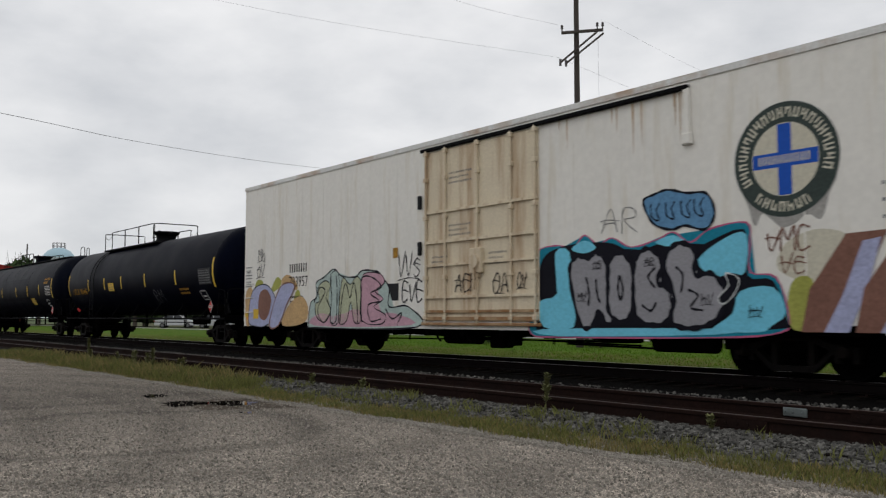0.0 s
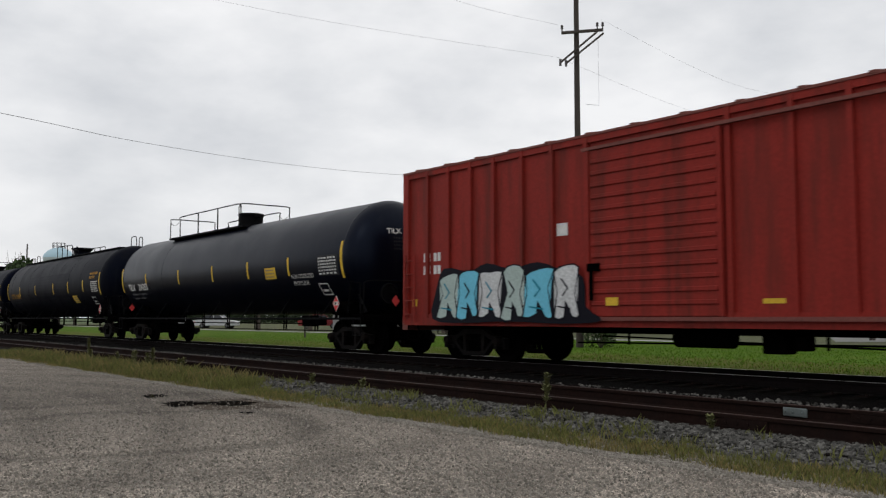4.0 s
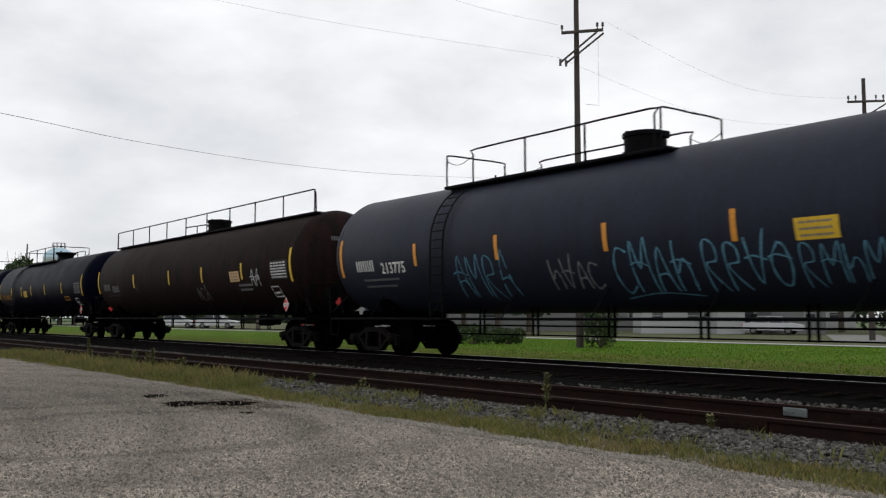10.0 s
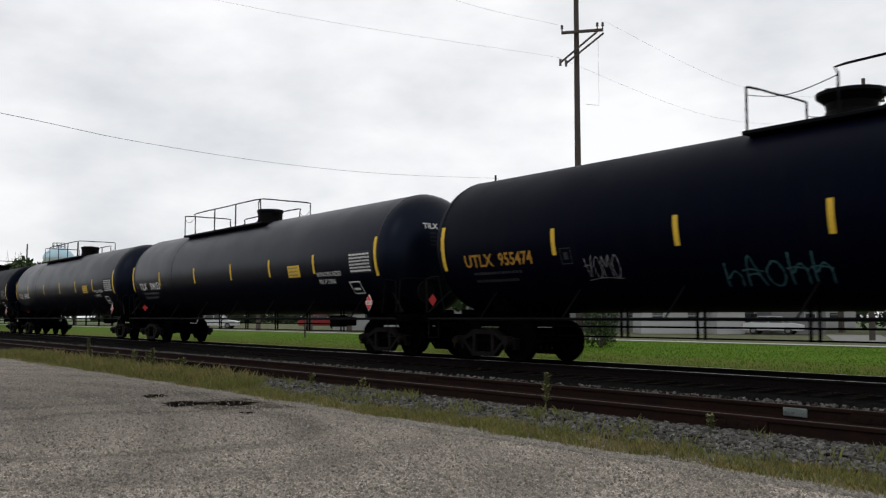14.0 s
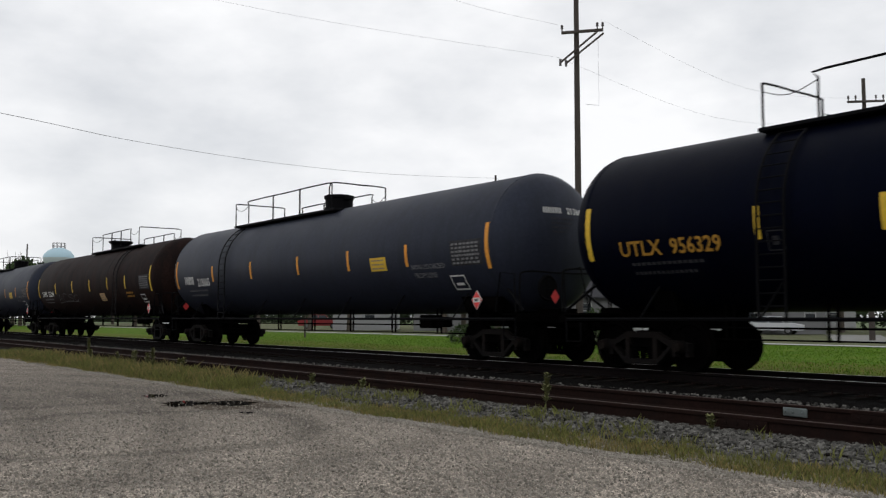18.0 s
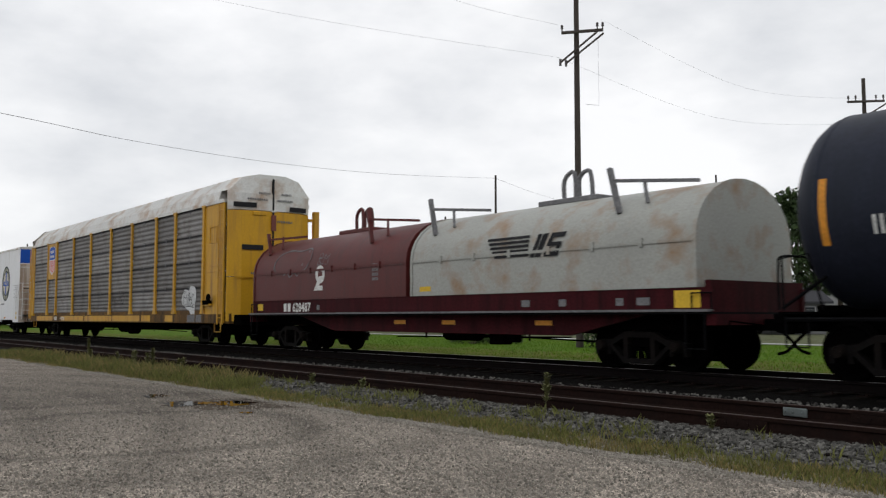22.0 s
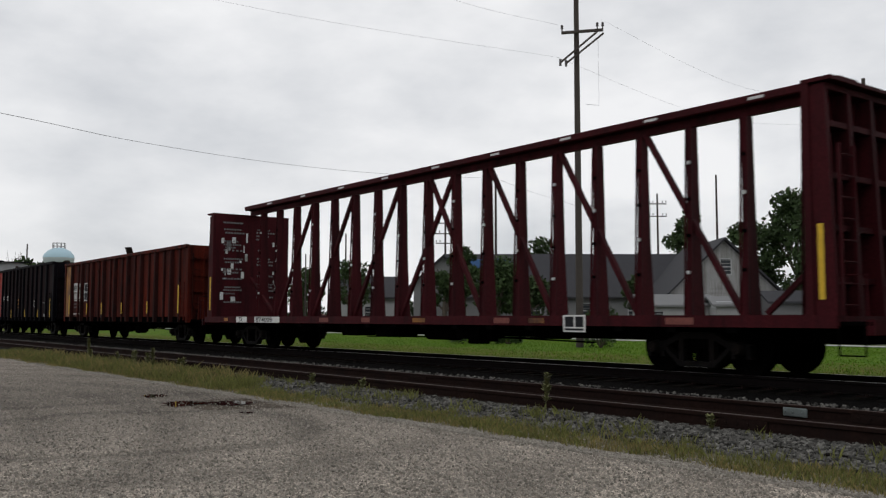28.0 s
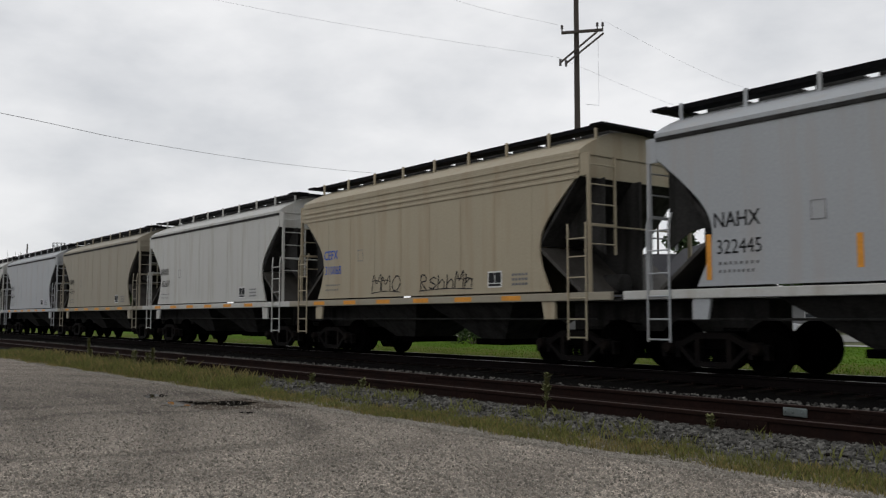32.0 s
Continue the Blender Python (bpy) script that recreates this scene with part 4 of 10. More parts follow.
def head_profile(half, R, trim=0.0):
    prof = []
    for i in range(9):
        t = math.pi / 2 * i / 8
        prof.append((half + 0.5 * R * math.cos(t), max(0.02, R * math.sin(t))))
    return [(trim - x, r) for x, r in prof] + [(-half * 0.5, R), (0, R), (half * 0.5, R)] + prof[::-1]


def diamond(car, put, x, z, s):
    rhomb = lambda k: [(x, z - s * k), (x + s * 0.8 * k, z), (x, z + s * k), (x - s * 0.8 * k, z)]
    up = lambda n: (lambda a, b: tuple(np.array(put(a, b)) + (0, -0.004 * n, 0)))
    card = made("placard", lambda bm: prism_y(bm, rhomb(1), put(x, z)[1], put(x, z)[1] + 0.012), M_whitep, car, "white and red diamond hazard placard")
    made("placard_field", lambda bm: fill(bm, rhomb(0.93), up(1)), M_placard, card)
    made("placard_band", lambda bm: fill(bm, [(x - s * 0.56, z - s * 0.24), (x + s * 0.56, z - s * 0.24), (x + s * 0.56, z + s * 0.24), (x - s * 0.56, z + s * 0.24)], up(2)), M_whitep, card)
    made("placard_figure", lambda bm: bars(bm, x - s * 0.3, z - s * 0.14, s * 0.6, s * 0.28, 4, up(3)), M_blacklet, card)


def tank_car(c, hs, paint, label, kind="utlx", flip=False, mark=6, digits="", stripe=None, head_letter="", tag=None, text_mat=None, seams=(), bands=()):
    """A pressure tank car. hs: from the middle to the end stripes; kind: plain, jacketed or long_walk."""
    car = thing("tank_car", label, "tank car", "train of freight cars")
    rng = random.Random(int(c * 10))
    stripe = stripe or M_yellow
    text_mat = text_mat or M_whitep
    jacket = kind == "jacketed"
    R = RT + (0.06 if jacket else 0.0)
    half = hs + 0.12
    trim = {"jacketed": 0.33, "long_walk": 0.28, "tilx": 0.25, "utlx": 0.05, "gatx": 0.0}[kind]
    shell = link("tank_shell", shape(("shell", round(half, 2), R, trim), lambda bm: lathe_x(bm, head_profile(half, R, trim), ZC, 64), True), paint, car)
    put = on_tank(R)
    # weld bands
    ring = lambda x, w: (lambda bm: lathe_x(bm, [(x - w, R - 0.01), (x - w * 0.6, R + 0.006), (x + w * 0.6, R + 0.006), (x + w, R - 0.01)], ZC, 48))
    for x in (trim - half, half) + tuple(seams):
        made("weld_band", ring(x, 0.035), paint, shell)
    if jacket:
        for i in range(9):
            made("jacket_band", ring(-hs + 2 * hs * (i + 0.5) / 9, 0.05), M_jacket, shell)
        made("jacket_panel", lambda bm: patch(bm, -3.9, 4.0, 2.0, 3.2, on_tank(R, 0.016), 8, 8), M_black, shell, "patch of darker jacket sheeting")
    # manway housing with its flange
    dx = 0.5 if kind in ("jacketed", "long_walk") else 0.1
    funnel = kind in ("utlx", "jacketed")
    def dome(bm):
        z = ZC + R - 0.06
        if funnel:
            lathe_z(bm, [(z, 0.50), (z + 0.18, 0.40), (z + 0.30, 0.42), (z + 0.42, 0.56), (z + 0.48, 0.56), (z + 0.48, 0.5), (z + 0.50, 0.06)], dx, 0, 20)
        else:
            lathe_z(bm, [(z, 0.46), (z + 0.12, 0.46), (z + 0.12, 0.42), (z + 0.40, 0.43), (z + 0.42, 0.46), (z + 0.50, 0.46), (z + 0.52, 0.40), (z + 0.56, 0.06)], dx, 0, 20)
    made("manway_housing", dome, M_frame if not jacket else M_jacket, car, smooth=True)
    made("lid_hinge", lambda bm: (box(bm, dx + 0.4, dx + 0.56, -0.1, 0.1, ZC + R + 0.28, ZC + R + 0.42, 0.02),
                                  rod(bm, (dx - 0.3, -0.2, ZC + R + 0.4), (dx - 0.3, -0.2, ZC + R + 0.52), 0.04, 8)), M_frame, car)
    top = ZC + R
    # walkway, rails
    if kind == "jacketed":
        x0, x1 = -hs + 0.1, hs - 0.1
        made("walkway", lambda bm: box(bm, x0, x1, -0.72, -0.42, top - 0.10, top - 0.05, 0.01), M_frame, car)
        for i in range(14):
            x = x0 + (x1 - x0) * (i + 0.5) / 14
            made("walkway_bracket", lambda bm: bar(bm, (x, -0.6, top - 0.10), (x, -0.6, top - 0.18), 0.06, 0.06), M_frame, car)
        for x, w, lo, hi in ((-hs - 0.65, 0.42, -0.45, 0.36), (-hs + 0.3, 0.72, -0.12, 0.46), (hs - 0.3, 0.72, -0.12, 0.46), (hs + 0.65, 0.42, -0.45, 0.36)):
            loop = curve([(x - w / 2, 0.0, top + lo), (x - w / 2, 0.0, top + hi - 0.14), (x - w * 0.32, 0.0, top + hi), (x + w * 0.32, 0.0, top + hi),
                          (x + w / 2, 0.0, top + hi - 0.14), (x + w / 2, 0.0, top + lo)], 3)
            made("grab_loop", lambda bm: pipe(bm, loop, 0.020, 6), M_frame, car)
        rails = [(-1.15, 1.75, 0.62), (1.95, 2.85, 0.30)]
        yr = (-0.85, 0.85)
    elif kind == "long_walk":
        x0, x1 = -hs, hs + 0.1
        made("walkway", lambda bm: box(bm, x0, x1, -0.78, -0.30, top - 0.12, top - 0.06, 0.01), M_frame, car)
        n = 9
        for i in range(n + 1):
            x = x0 + 0.1 + (x1 - x0 - 0.2) * i / n
            made("rail_post", lambda bm: rod(bm, (x, -0.76, top - 0.1), (x, -0.76, top + 0.62), 0.022, 6), M_frame, car)
        made("handrail", lambda bm: pipe(bm, [(x0 + 0.05, -0.76, top - 0.1), (x0 + 0.05, -0.76, top + 0.55), (x0 + 0.15, -0.76, top + 0.62),
                                              (x1 - 0.15, -0.76, top + 0.62), (x1 - 0.03, -0.76, top + 0.5), (x1, -0.76, top - 0.1)], 0.022, 6), M_frame, car)
        rails = [(-0.6, 1.6, 0.30)]
        yr = (-0.9,)
    else:
        # railed platform round the housing: side rails, cross rails at both ends, chained gates
        x0, x1 = (-1.25, 5.4) if flip else (-5.25, 1.25)
        g0, g1 = (0.39, 4.3) if flip else (-4.25, 1.1)
        for y in (-0.95, 0.55):
            made("walkway", lambda bm: box(bm, x0 - 0.1, x1 + 0.15, y, y + 0.40, top - 0.17, top - 0.10, 0.012), M_frame, car)
        zb, zt = top - 0.14, top + 0.66
        for xe in (x0, x1):
            made("cross_rail", lambda bm: pipe(bm, curve([(xe, -0.93, zb), (xe, -0.93, zt - 0.12), (xe, -0.84, zt), (xe, 0.0, zt), (xe, 0.84, zt), (xe, 0.93, zt - 0.12), (xe, 0.93, zb)], 2), 0.021, 6), M_frame, car)
        for y in (-0.93, 0.93):
            a, b = (g0, g1) if y < 0 else (g0 + 0.35, g1 + 0.3 if flip else g1 - 0.6)
            hh = zt if y < 0 else zt - 0.12
            made("handrail", lambda bm: pipe(bm, curve([(a, y, zb), (a, y, hh - 0.12), (a + 0.12, y, hh), ((a + b) / 2, y, hh), (b - 0.12, y, hh), (b, y, hh - 0.12), (b, y, zb)], 2), 0.021, 6), M_frame, car)
            for j in (1, 2):
                x = a + (b - a) * j / 3
                made("rail_post", lambda bm: rod(bm, (x, y, zb), (x, y, hh), 0.024, 6), M_frame, car)
            for a1, b1 in ((x0, a), (b, x1)):
                if b1 - a1 > 0.3:
                    made("gate_chain", lambda bm: pipe(bm, curve([(a1, y, hh - 0.15), (a1 + (b1 - a1) * 0.3, y, hh - 0.27), (a1 + (b1 - a1) * 0.6, y, hh - 0.28), (b1, y, hh - 0.15)], 3), 0.009, 4), M_frame, car)
        rails, yr = [], ()
    for y in yr:
        for i, (a, b, h) in enumerate(rails):
            zb = top - 0.14
            h2 = h * (0.62 if (i == 0 and kind in ("utlx", "gatx")) else 1)
            s = 1 if b > a else -1
            line = [(a, y, zb), (a, y, zb + h), (a + s * 0.1, y, zb + h + 0.05), (b - s * 0.15, y, zb + h2), (b, y, zb + h2 - 0.1), (b, y, zb)]
            made("handrail", lambda bm: pipe(bm, line, 0.021, 6), M_frame, car)
            m = max(1, int(abs(b - a) / 1.3))
            for j in range(1, m + 1):
                x = a + (b - a) * j / (m + 1)
                made("rail_post", lambda bm: rod(bm, (x, y, zb), (x, y, zb + h + (h2 - h) * j / (m + 1) + 0.03), 0.021, 6), M_frame, car)
            if i and h > 0.5:
                made("mid_rail", lambda bm: pipe(bm, [(a, y, zb + h * 0.45), (b, y, zb + h * 0.45)], 0.014, 5), M_frame, car)
    # ladder down the side
    if kind in ("utlx", "gatx"):
        lx = -4.7 if not flip else 4.6
        n = 15
        def lad(bm):
            prev = None
            for i in range(n + 1):
                z = 0.95 + (top - 0.25 - 0.95) * i / n
                a = math.asin(max(-1, min(1, (z - ZC) / R)))
                y = -(R * math.cos(a) + 0.09) if z > ZC else -(R + 0.09)
                for s in (-1, 1):
                    if prev:
                        bar(bm, (lx + s * 0.24, *prev), (lx + s * 0.24, y, z), 0.04, 0.025)
                rod(bm, (lx - 0.24, y, z), (lx + 0.24, y, z), 0.013, 5)
                prev = (y, z)
        made("ladder", lad, M_frame, car)
    # sill bar along the side with slanting struts, and brake piping on brackets below it
    ends = half + 0.62
    made("side_rail", lambda bm: (pipe(bm, [(-ends, -1.42, 0.95), (ends, -1.42, 0.95)], 0.032, 6)), M_frame, car)
    made("side_rail", lambda bm: (pipe(bm, [(-ends, 1.42, 0.95), (ends, 1.42, 0.95)], 0.032, 6)), M_frame, car)
    for i in range(7):
        x = -hs + 2 * hs * (i + 0.5) / 7
        made("strut", lambda bm: rod(bm, (x - 0.15, -1.40, 0.96), (x + 0.15, -1.05, 1.68), 0.020, 6), M_frame, car)
    made("brake_pipe", lambda bm: (rod(bm, (-hs + 2.0, -0.62, 0.80), (hs - 2.4, -0.62, 0.80), 0.020, 6), rod(bm, (-hs + 1.6, -0.62, 0.60), (hs - 1.6, -0.62, 0.60), 0.016, 6)), M_iron, car)
    for x in (-6.2, -4.3, -2.5, -0.3, 1.9, 4.0, 6.0):
        made("pipe_bracket", lambda bm: (bar(bm, (x - 0.08, -0.62, 0.58), (x - 0.08, -0.62, 1.36), 0.045, 0.03), bar(bm, (x + 0.08, -0.62, 0.58), (x + 0.08, -0.62, 1.36), 0.045, 0.03)), M_iron, car)
    made("air_reservoir", lambda bm: lathe_x(bm, [(hs - 1.2, 0.05), (hs - 1.15, 0.2), (hs - 0.1, 0.2), (hs - 0.05, 0.05)], 1.25, 14, -1.05), M_iron, car, smooth=True)
    made("brake_valve", lambda bm: (box(bm, hs - 3.5, hs - 3.0, -0.85, -0.5, 0.72, 1.05, 0.03), box(bm, hs - 2.85, hs - 2.55, -0.8, -0.5, 0.75, 1.0, 0.03)), M_iron, car)
    # stub sills, saddles, end platforms with rails
    for s in (-1, 1):
        e = s * (half + 0.75)
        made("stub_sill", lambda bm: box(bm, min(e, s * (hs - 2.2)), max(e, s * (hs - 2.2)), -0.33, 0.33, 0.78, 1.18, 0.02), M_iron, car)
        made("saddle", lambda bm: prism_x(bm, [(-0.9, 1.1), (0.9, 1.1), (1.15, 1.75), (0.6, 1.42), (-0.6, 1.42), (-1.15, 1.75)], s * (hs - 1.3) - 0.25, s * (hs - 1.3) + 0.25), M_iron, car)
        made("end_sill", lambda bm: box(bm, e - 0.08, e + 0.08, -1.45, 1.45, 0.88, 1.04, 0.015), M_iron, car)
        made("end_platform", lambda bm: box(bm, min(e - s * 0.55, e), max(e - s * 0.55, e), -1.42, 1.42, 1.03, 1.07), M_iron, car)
        made("end_rail", lambda bm: pipe(bm, curve([(e, -1.4, 1.1), (e, -1.4, 1.75), (e, -1.25, 1.95), (e, -0.2, 1.95), (e, 0.2, 1.95), (e, 1.25, 1.95), (e, 1.4, 1.75), (e, 1.4, 1.1)], 4), 0.02, 6), M_frame, car)
        for y in (-1, 1):
            made("grab_iron", lambda bm: pipe(bm, [(e - s * 0.1, y * 1.43, 1.08), (e - s * 0.1, y * 1.46, 1.9), (e - s * 0.55, y * 1.46, 1.95), (e - s * 0.75, y * 1.43, 1.1)], 0.018, 6), M_frame, car)
            made("end_brace", lambda bm: rod(bm, (s * (half - 0.1), y * 1.1, 1.75), (e, y * 1.3, 1.12), 0.03, 6), M_frame, car)
            made("sill_step", lambda bm: pipe(bm, [(e - s * 0.12, y * 1.42, 1.0), (e - s * 0.12, y * 1.42, 0.52), (e - s * 0.5, y * 1.42, 0.52), (e - s * 0.5, y * 1.42, 1.0)], 0.018, 5), M_frame, car)
        bogie(car, s * (hs - 0.4) + (0.42 if s < 0 else 0.0))
    couplers(car, half + 0.62 + 0.75)
    made("brake_wheel", lambda bm: (lathe_x(bm, [(half + 0.72, 0.26), (half + 0.75, 0.29), (half + 0.78, 0.26), (half + 0.75, 0.23)], 1.62, 20, -0.6),
                                    bar(bm, (half + 0.75, -0.86, 1.62), (half + 0.75, -0.34, 1.62), 0.03, 0.03), bar(bm, (half + 0.75, -0.6, 1.36), (half + 0.75, -0.6, 1.88), 0.03, 0.03)), M_frame, car)
    # stripes
    for x in (-hs, hs):
        made("end_stripe", lambda bm: patch(bm, x - 0.06, x + 0.06, 2.05, 3.05, put, 1, 8), stripe, car, "upright reflective stripe")
    inner = {"utlx": (-5.6, -3.2, -0.9, 2.0, 5.3), "gatx": (-5.95, -3.25, -0.5, 2.4, 5.45), "tilx": (-6.15, -2.7, 0.4, 3.2, 5.95),
             "jacketed": (-5.9, -2.4, 1.3, 4.0, 6.55), "long_walk": (-4.5, -0.55, 2.6, 5.85)}
    if kind == "gatx" and not flip:
        inner["gatx"] = (-5.7, -2.72, 0.4, 3.2, 5.9)
    if kind == "utlx" and flip:
        inner["utlx"] = (-5.3, -2.28, 0.56, 3.2, 5.6)
    for x in bands or inner[kind]:
        made("stripe", lambda bm: patch(bm, x - 0.055, x + 0.055, 2.22, 2.75, on_tank(R, 0.022 if jacket else 0.005), 1, 4), stripe, car)
    # owner's mark as bars, the car's number, small print
    size = 0.36 if kind != "gatx" else 0.36
    tx = -hs + (0.95 if kind == "jacketed" else 0.75)
    code = "SHPX" if paint is M_brown else {"utlx": "UTLX", "jacketed": "UTLX", "tilx": "TILX"}.get(kind, "")
    if kind == "long_walk":
        code = ""
    made("owner_mark", lambda bm: words(bm, code, tx, 2.10, 0.37, on_tank(R, 0.018), 0.007, 1.02) if code else bars(bm, tx, 2.17, 0.85, 0.28, 8, put, 0.55), text_mat, car)
    if digits:
        made("car_number", lambda bm: words(bm, digits, tx + 1.15, 2.10, 0.37, on_tank(R, 0.018), 0.007, 0.95), text_mat, car)
    made("load_limit_print", lambda bm: [bars(bm, tx + 0.2, 1.92 - 0.16 * i, 1.6 - 0.2 * i, 0.055, 14, put) for i in range(2)], M_dim if text_mat is not M_whitep else M_faint, car)
    bx = (bands or inner[kind])[0] + 0.3
    made("spec_box", lambda bm: [patch(bm, a, b, c0, d0, put) for a, b, c0, d0 in ((bx - 0.15, bx + 0.15, 2.03, 2.05), (bx - 0.15, bx + 0.15, 2.33, 2.35), (bx - 0.15, bx - 0.13, 2.05, 2.33), (bx + 0.13, bx + 0.15, 2.05, 2.33), (bx - 0.06, bx + 0.06, 2.12, 2.26))],
         M_dim, car)
    # yellow notice, commodity name, test panel, frame, placard
    sx = {"utlx": -2.65, "gatx": 5.5, "tilx": 4.4, "jacketed": 4.57, "long_walk": 4.93}[kind]
    if kind == "utlx" and flip:
        sx = 1.86
    if kind == "gatx" and not flip:
        sx = 4.28
    sk = -0.25 if kind == "jacketed" else 0.0
    zz = 1.72 if kind == "jacketed" else 1.75 if paint is M_brown and kind == "utlx" else 2.16
    made("notice", lambda bm: patch(bm, sx - sk * zz, sx + 0.72 - sk * zz, zz, zz + 0.34, put, 1, 3, sk), M_yellow if paint is not M_brown else M_spraytan, car, "yellow warning notice" if paint is not M_brown else "rust-stained warning notice")
    pb = on_tank(R, 0.010)
    made("notice_print", lambda bm: [bars(bm, sx + 0.08 - sk * 0.05, zz + 0.05 + 0.10 * i, 0.55, 0.035, 9, pb) for i in range(3)], M_panel, car)
    if kind in ("tilx", "gatx"):
        made("commodity_name", lambda bm: (words(bm, "NON-ODORIZED", 6.05, 2.13, 0.17, put), words(bm, "PROPYLENE", 6.1, 1.93, 0.17, put)), M_whitep if kind == "tilx" else M_panel, car)
    elif kind == "jacketed":
        made("commodity_name", lambda bm: (words(bm, "NON-ODORIZED", 7.5, 2.98, 0.15, put, 0.008), words(bm, "PROPYLENE", 7.5, 2.80, 0.15, put, 0.008)), M_ylet, car)
    else:
        made("commodity_name", lambda bm: [bars(bm, 5.5, 2.0 - 0.14 * i, 0.9, 0.07, 9, put) for i in range(2)], M_ylet if kind == "utlx" else M_panel, car)
    px = hs - 1.3
    made("test_panel", lambda bm: patch(bm, px, px + 1.1, 2.15, 2.72, put, 1, 4), M_dim, car, "worn stencil panel")
    made("test_panel_print", lambda bm: [bars(bm, px + 0.05, 2.19 + 0.085 * i, 1.0, 0.045, rng.randint(5, 12), pb, rng.uniform(0.2, 0.5)) for i in range(6)], M_whitep if kind in ("tilx", "jacketed", "long_walk") else M_panel, car)
    fx = px - 0.2
    made("inspection_frame", lambda bm: [patch(bm, a, b, c0, d0, put) for a, b, c0, d0 in ((fx, fx + 0.52, 1.62, 1.65), (fx, fx + 0.52, 1.92, 1.95), (fx, fx + 0.03, 1.65, 1.92), (fx + 0.49, fx + 0.52, 1.65, 1.92), (fx + 0.12, fx + 0.4, 1.72, 1.78))],
         M_whitep, car)
    dput = lambda x, z: (x, -1.40, z)
    diamond(car, dput, hs - 0.55, 1.37, 0.22)
    made("placard_holder", lambda bm: box(bm, hs - 0.62, hs - 0.48, -1.395, -1.37, 0.95, 1.2), M_iron, car)
    hput = on_head(half, R)
    made("head_mark", lambda bm: (words(bm, code, -0.62, 3.26, 0.2, hput, 0.004) if code else bars(bm, -0.62, 3.26, 0.5, 0.13, 8, hput, 0.55), words(bm, digits, 0.02, 3.26, 0.2, hput, 0.004)), text_mat, car)
    made("head_print", lambda bm: [bars(bm, -0.45, 3.12 - 0.1 * i, 0.7 - 0.1 * i, 0.045, 9, hput, 0.45) for i in range(4)], M_dim, car)
    if head_letter:
        made("head_letter", lambda bm: words(bm, head_letter, -0.84, 2.93, 0.38, hput, 0.014), M_whitep, car, "white painted letter")
    hp = lambda y, z: (half + 0.80, y, z)
    made("end_placard", lambda bm: fill(bm, [(-0.42, 1.27), (-0.29, 1.43), (-0.42, 1.59), (-0.55, 1.43)], hp), M_placard, car, "red diamond hazard placard")
    if tag:
        tag(car, put, rng)
    return car


def tag_pale(x0, x1, z0, z1, n, material, w=0.035):
    def mk(car, put, rng):
        made("graffiti", lambda bm: scrawl(bm, rng, x0, x1, z0, z1, n, w, put), material, car, "sprayed graffiti scrawl")
    return mk


def tags(*ts):
    def mk(car, put, rng):
        for t in ts:
            t(car, put, rng)
    return mk

# ---------------------------------------------------------------- insulated box cars
def ring_of(x, z, r, n=40, a0=0.0, a1=2 * math.pi):
    return [(x + r * math.cos(a0 + (a1 - a0) * i / n), z + r * math.sin(a0 + (a1 - a0) * i / n)) for i in range(n)]


def annulus(bm, x, z, r0, r1, put, n=44):
    a = [bm.verts.new(put(*p)) for p in ring_of(x, z, r0, n)]
    b = [bm.verts.new(put(*p)) for p in ring_of(x, z, r1, n)]
    for i in range(n):
        j = (i + 1) % n
        bm.faces.new((a[i], a[j], b[j], b[i]))


def round_emblem(car, x, z, r, y):
    """A round railway emblem drawn as plain shapes: ring, pale disc, blue cross, bars for its lettering."""
    f = lambda k: flat(y - 0.003 * k)
    made("emblem_ring", lambda bm: annulus(bm, x, z, r * 0.64, r, f(1)), M_logo, car, "round dark green emblem")
    made("emblem_disc", lambda bm: fill(bm, ring_of(x, z, r * 0.64), f(1)), M_cream, car)
    w = r * 0.13
    made("emblem_cross", lambda bm: (patch(bm, x - w, x + w, z - r * 0.62, z + r * 0.62, f(2)), patch(bm, x - r * 0.62, x - w, z - w, z + w, f(2)), patch(bm, x + w, x + r * 0.62, z - w, z + w, f(2))), M_blue, car)
    def arcs(bm):
        for n, a in enumerate([radians(k) for k in range(205, -26, -11)] + [radians(k) for k in range(232, 309, 11)]):
            ca, sa = math.cos(a), math.sin(a)
            mid = (0.75, 0.82, 0.88)[n % 3]
            for r0, r1, t0, t1 in ((0.73, 0.91, -0.055, -0.022), (0.73 + 0.05 * (n % 2), 0.91, 0.022, 0.055), (mid - 0.016, mid + 0.016, -0.022, 0.022)):
                fill(bm, [(x + r * (rr * ca - tt * sa), z + r * (rr * sa + tt * ca)) for rr, tt in ((r0, t0), (r0, t1), (r1, t1), (r1, t0))], f(2))
    made("emblem_lettering", arcs, M_cream, car)
    made("emblem_word", lambda bm: bars(bm, x - r * 0.5, z - r * 0.07, r, r * 0.15, 15, f(3), 0.5), M_cream, car)


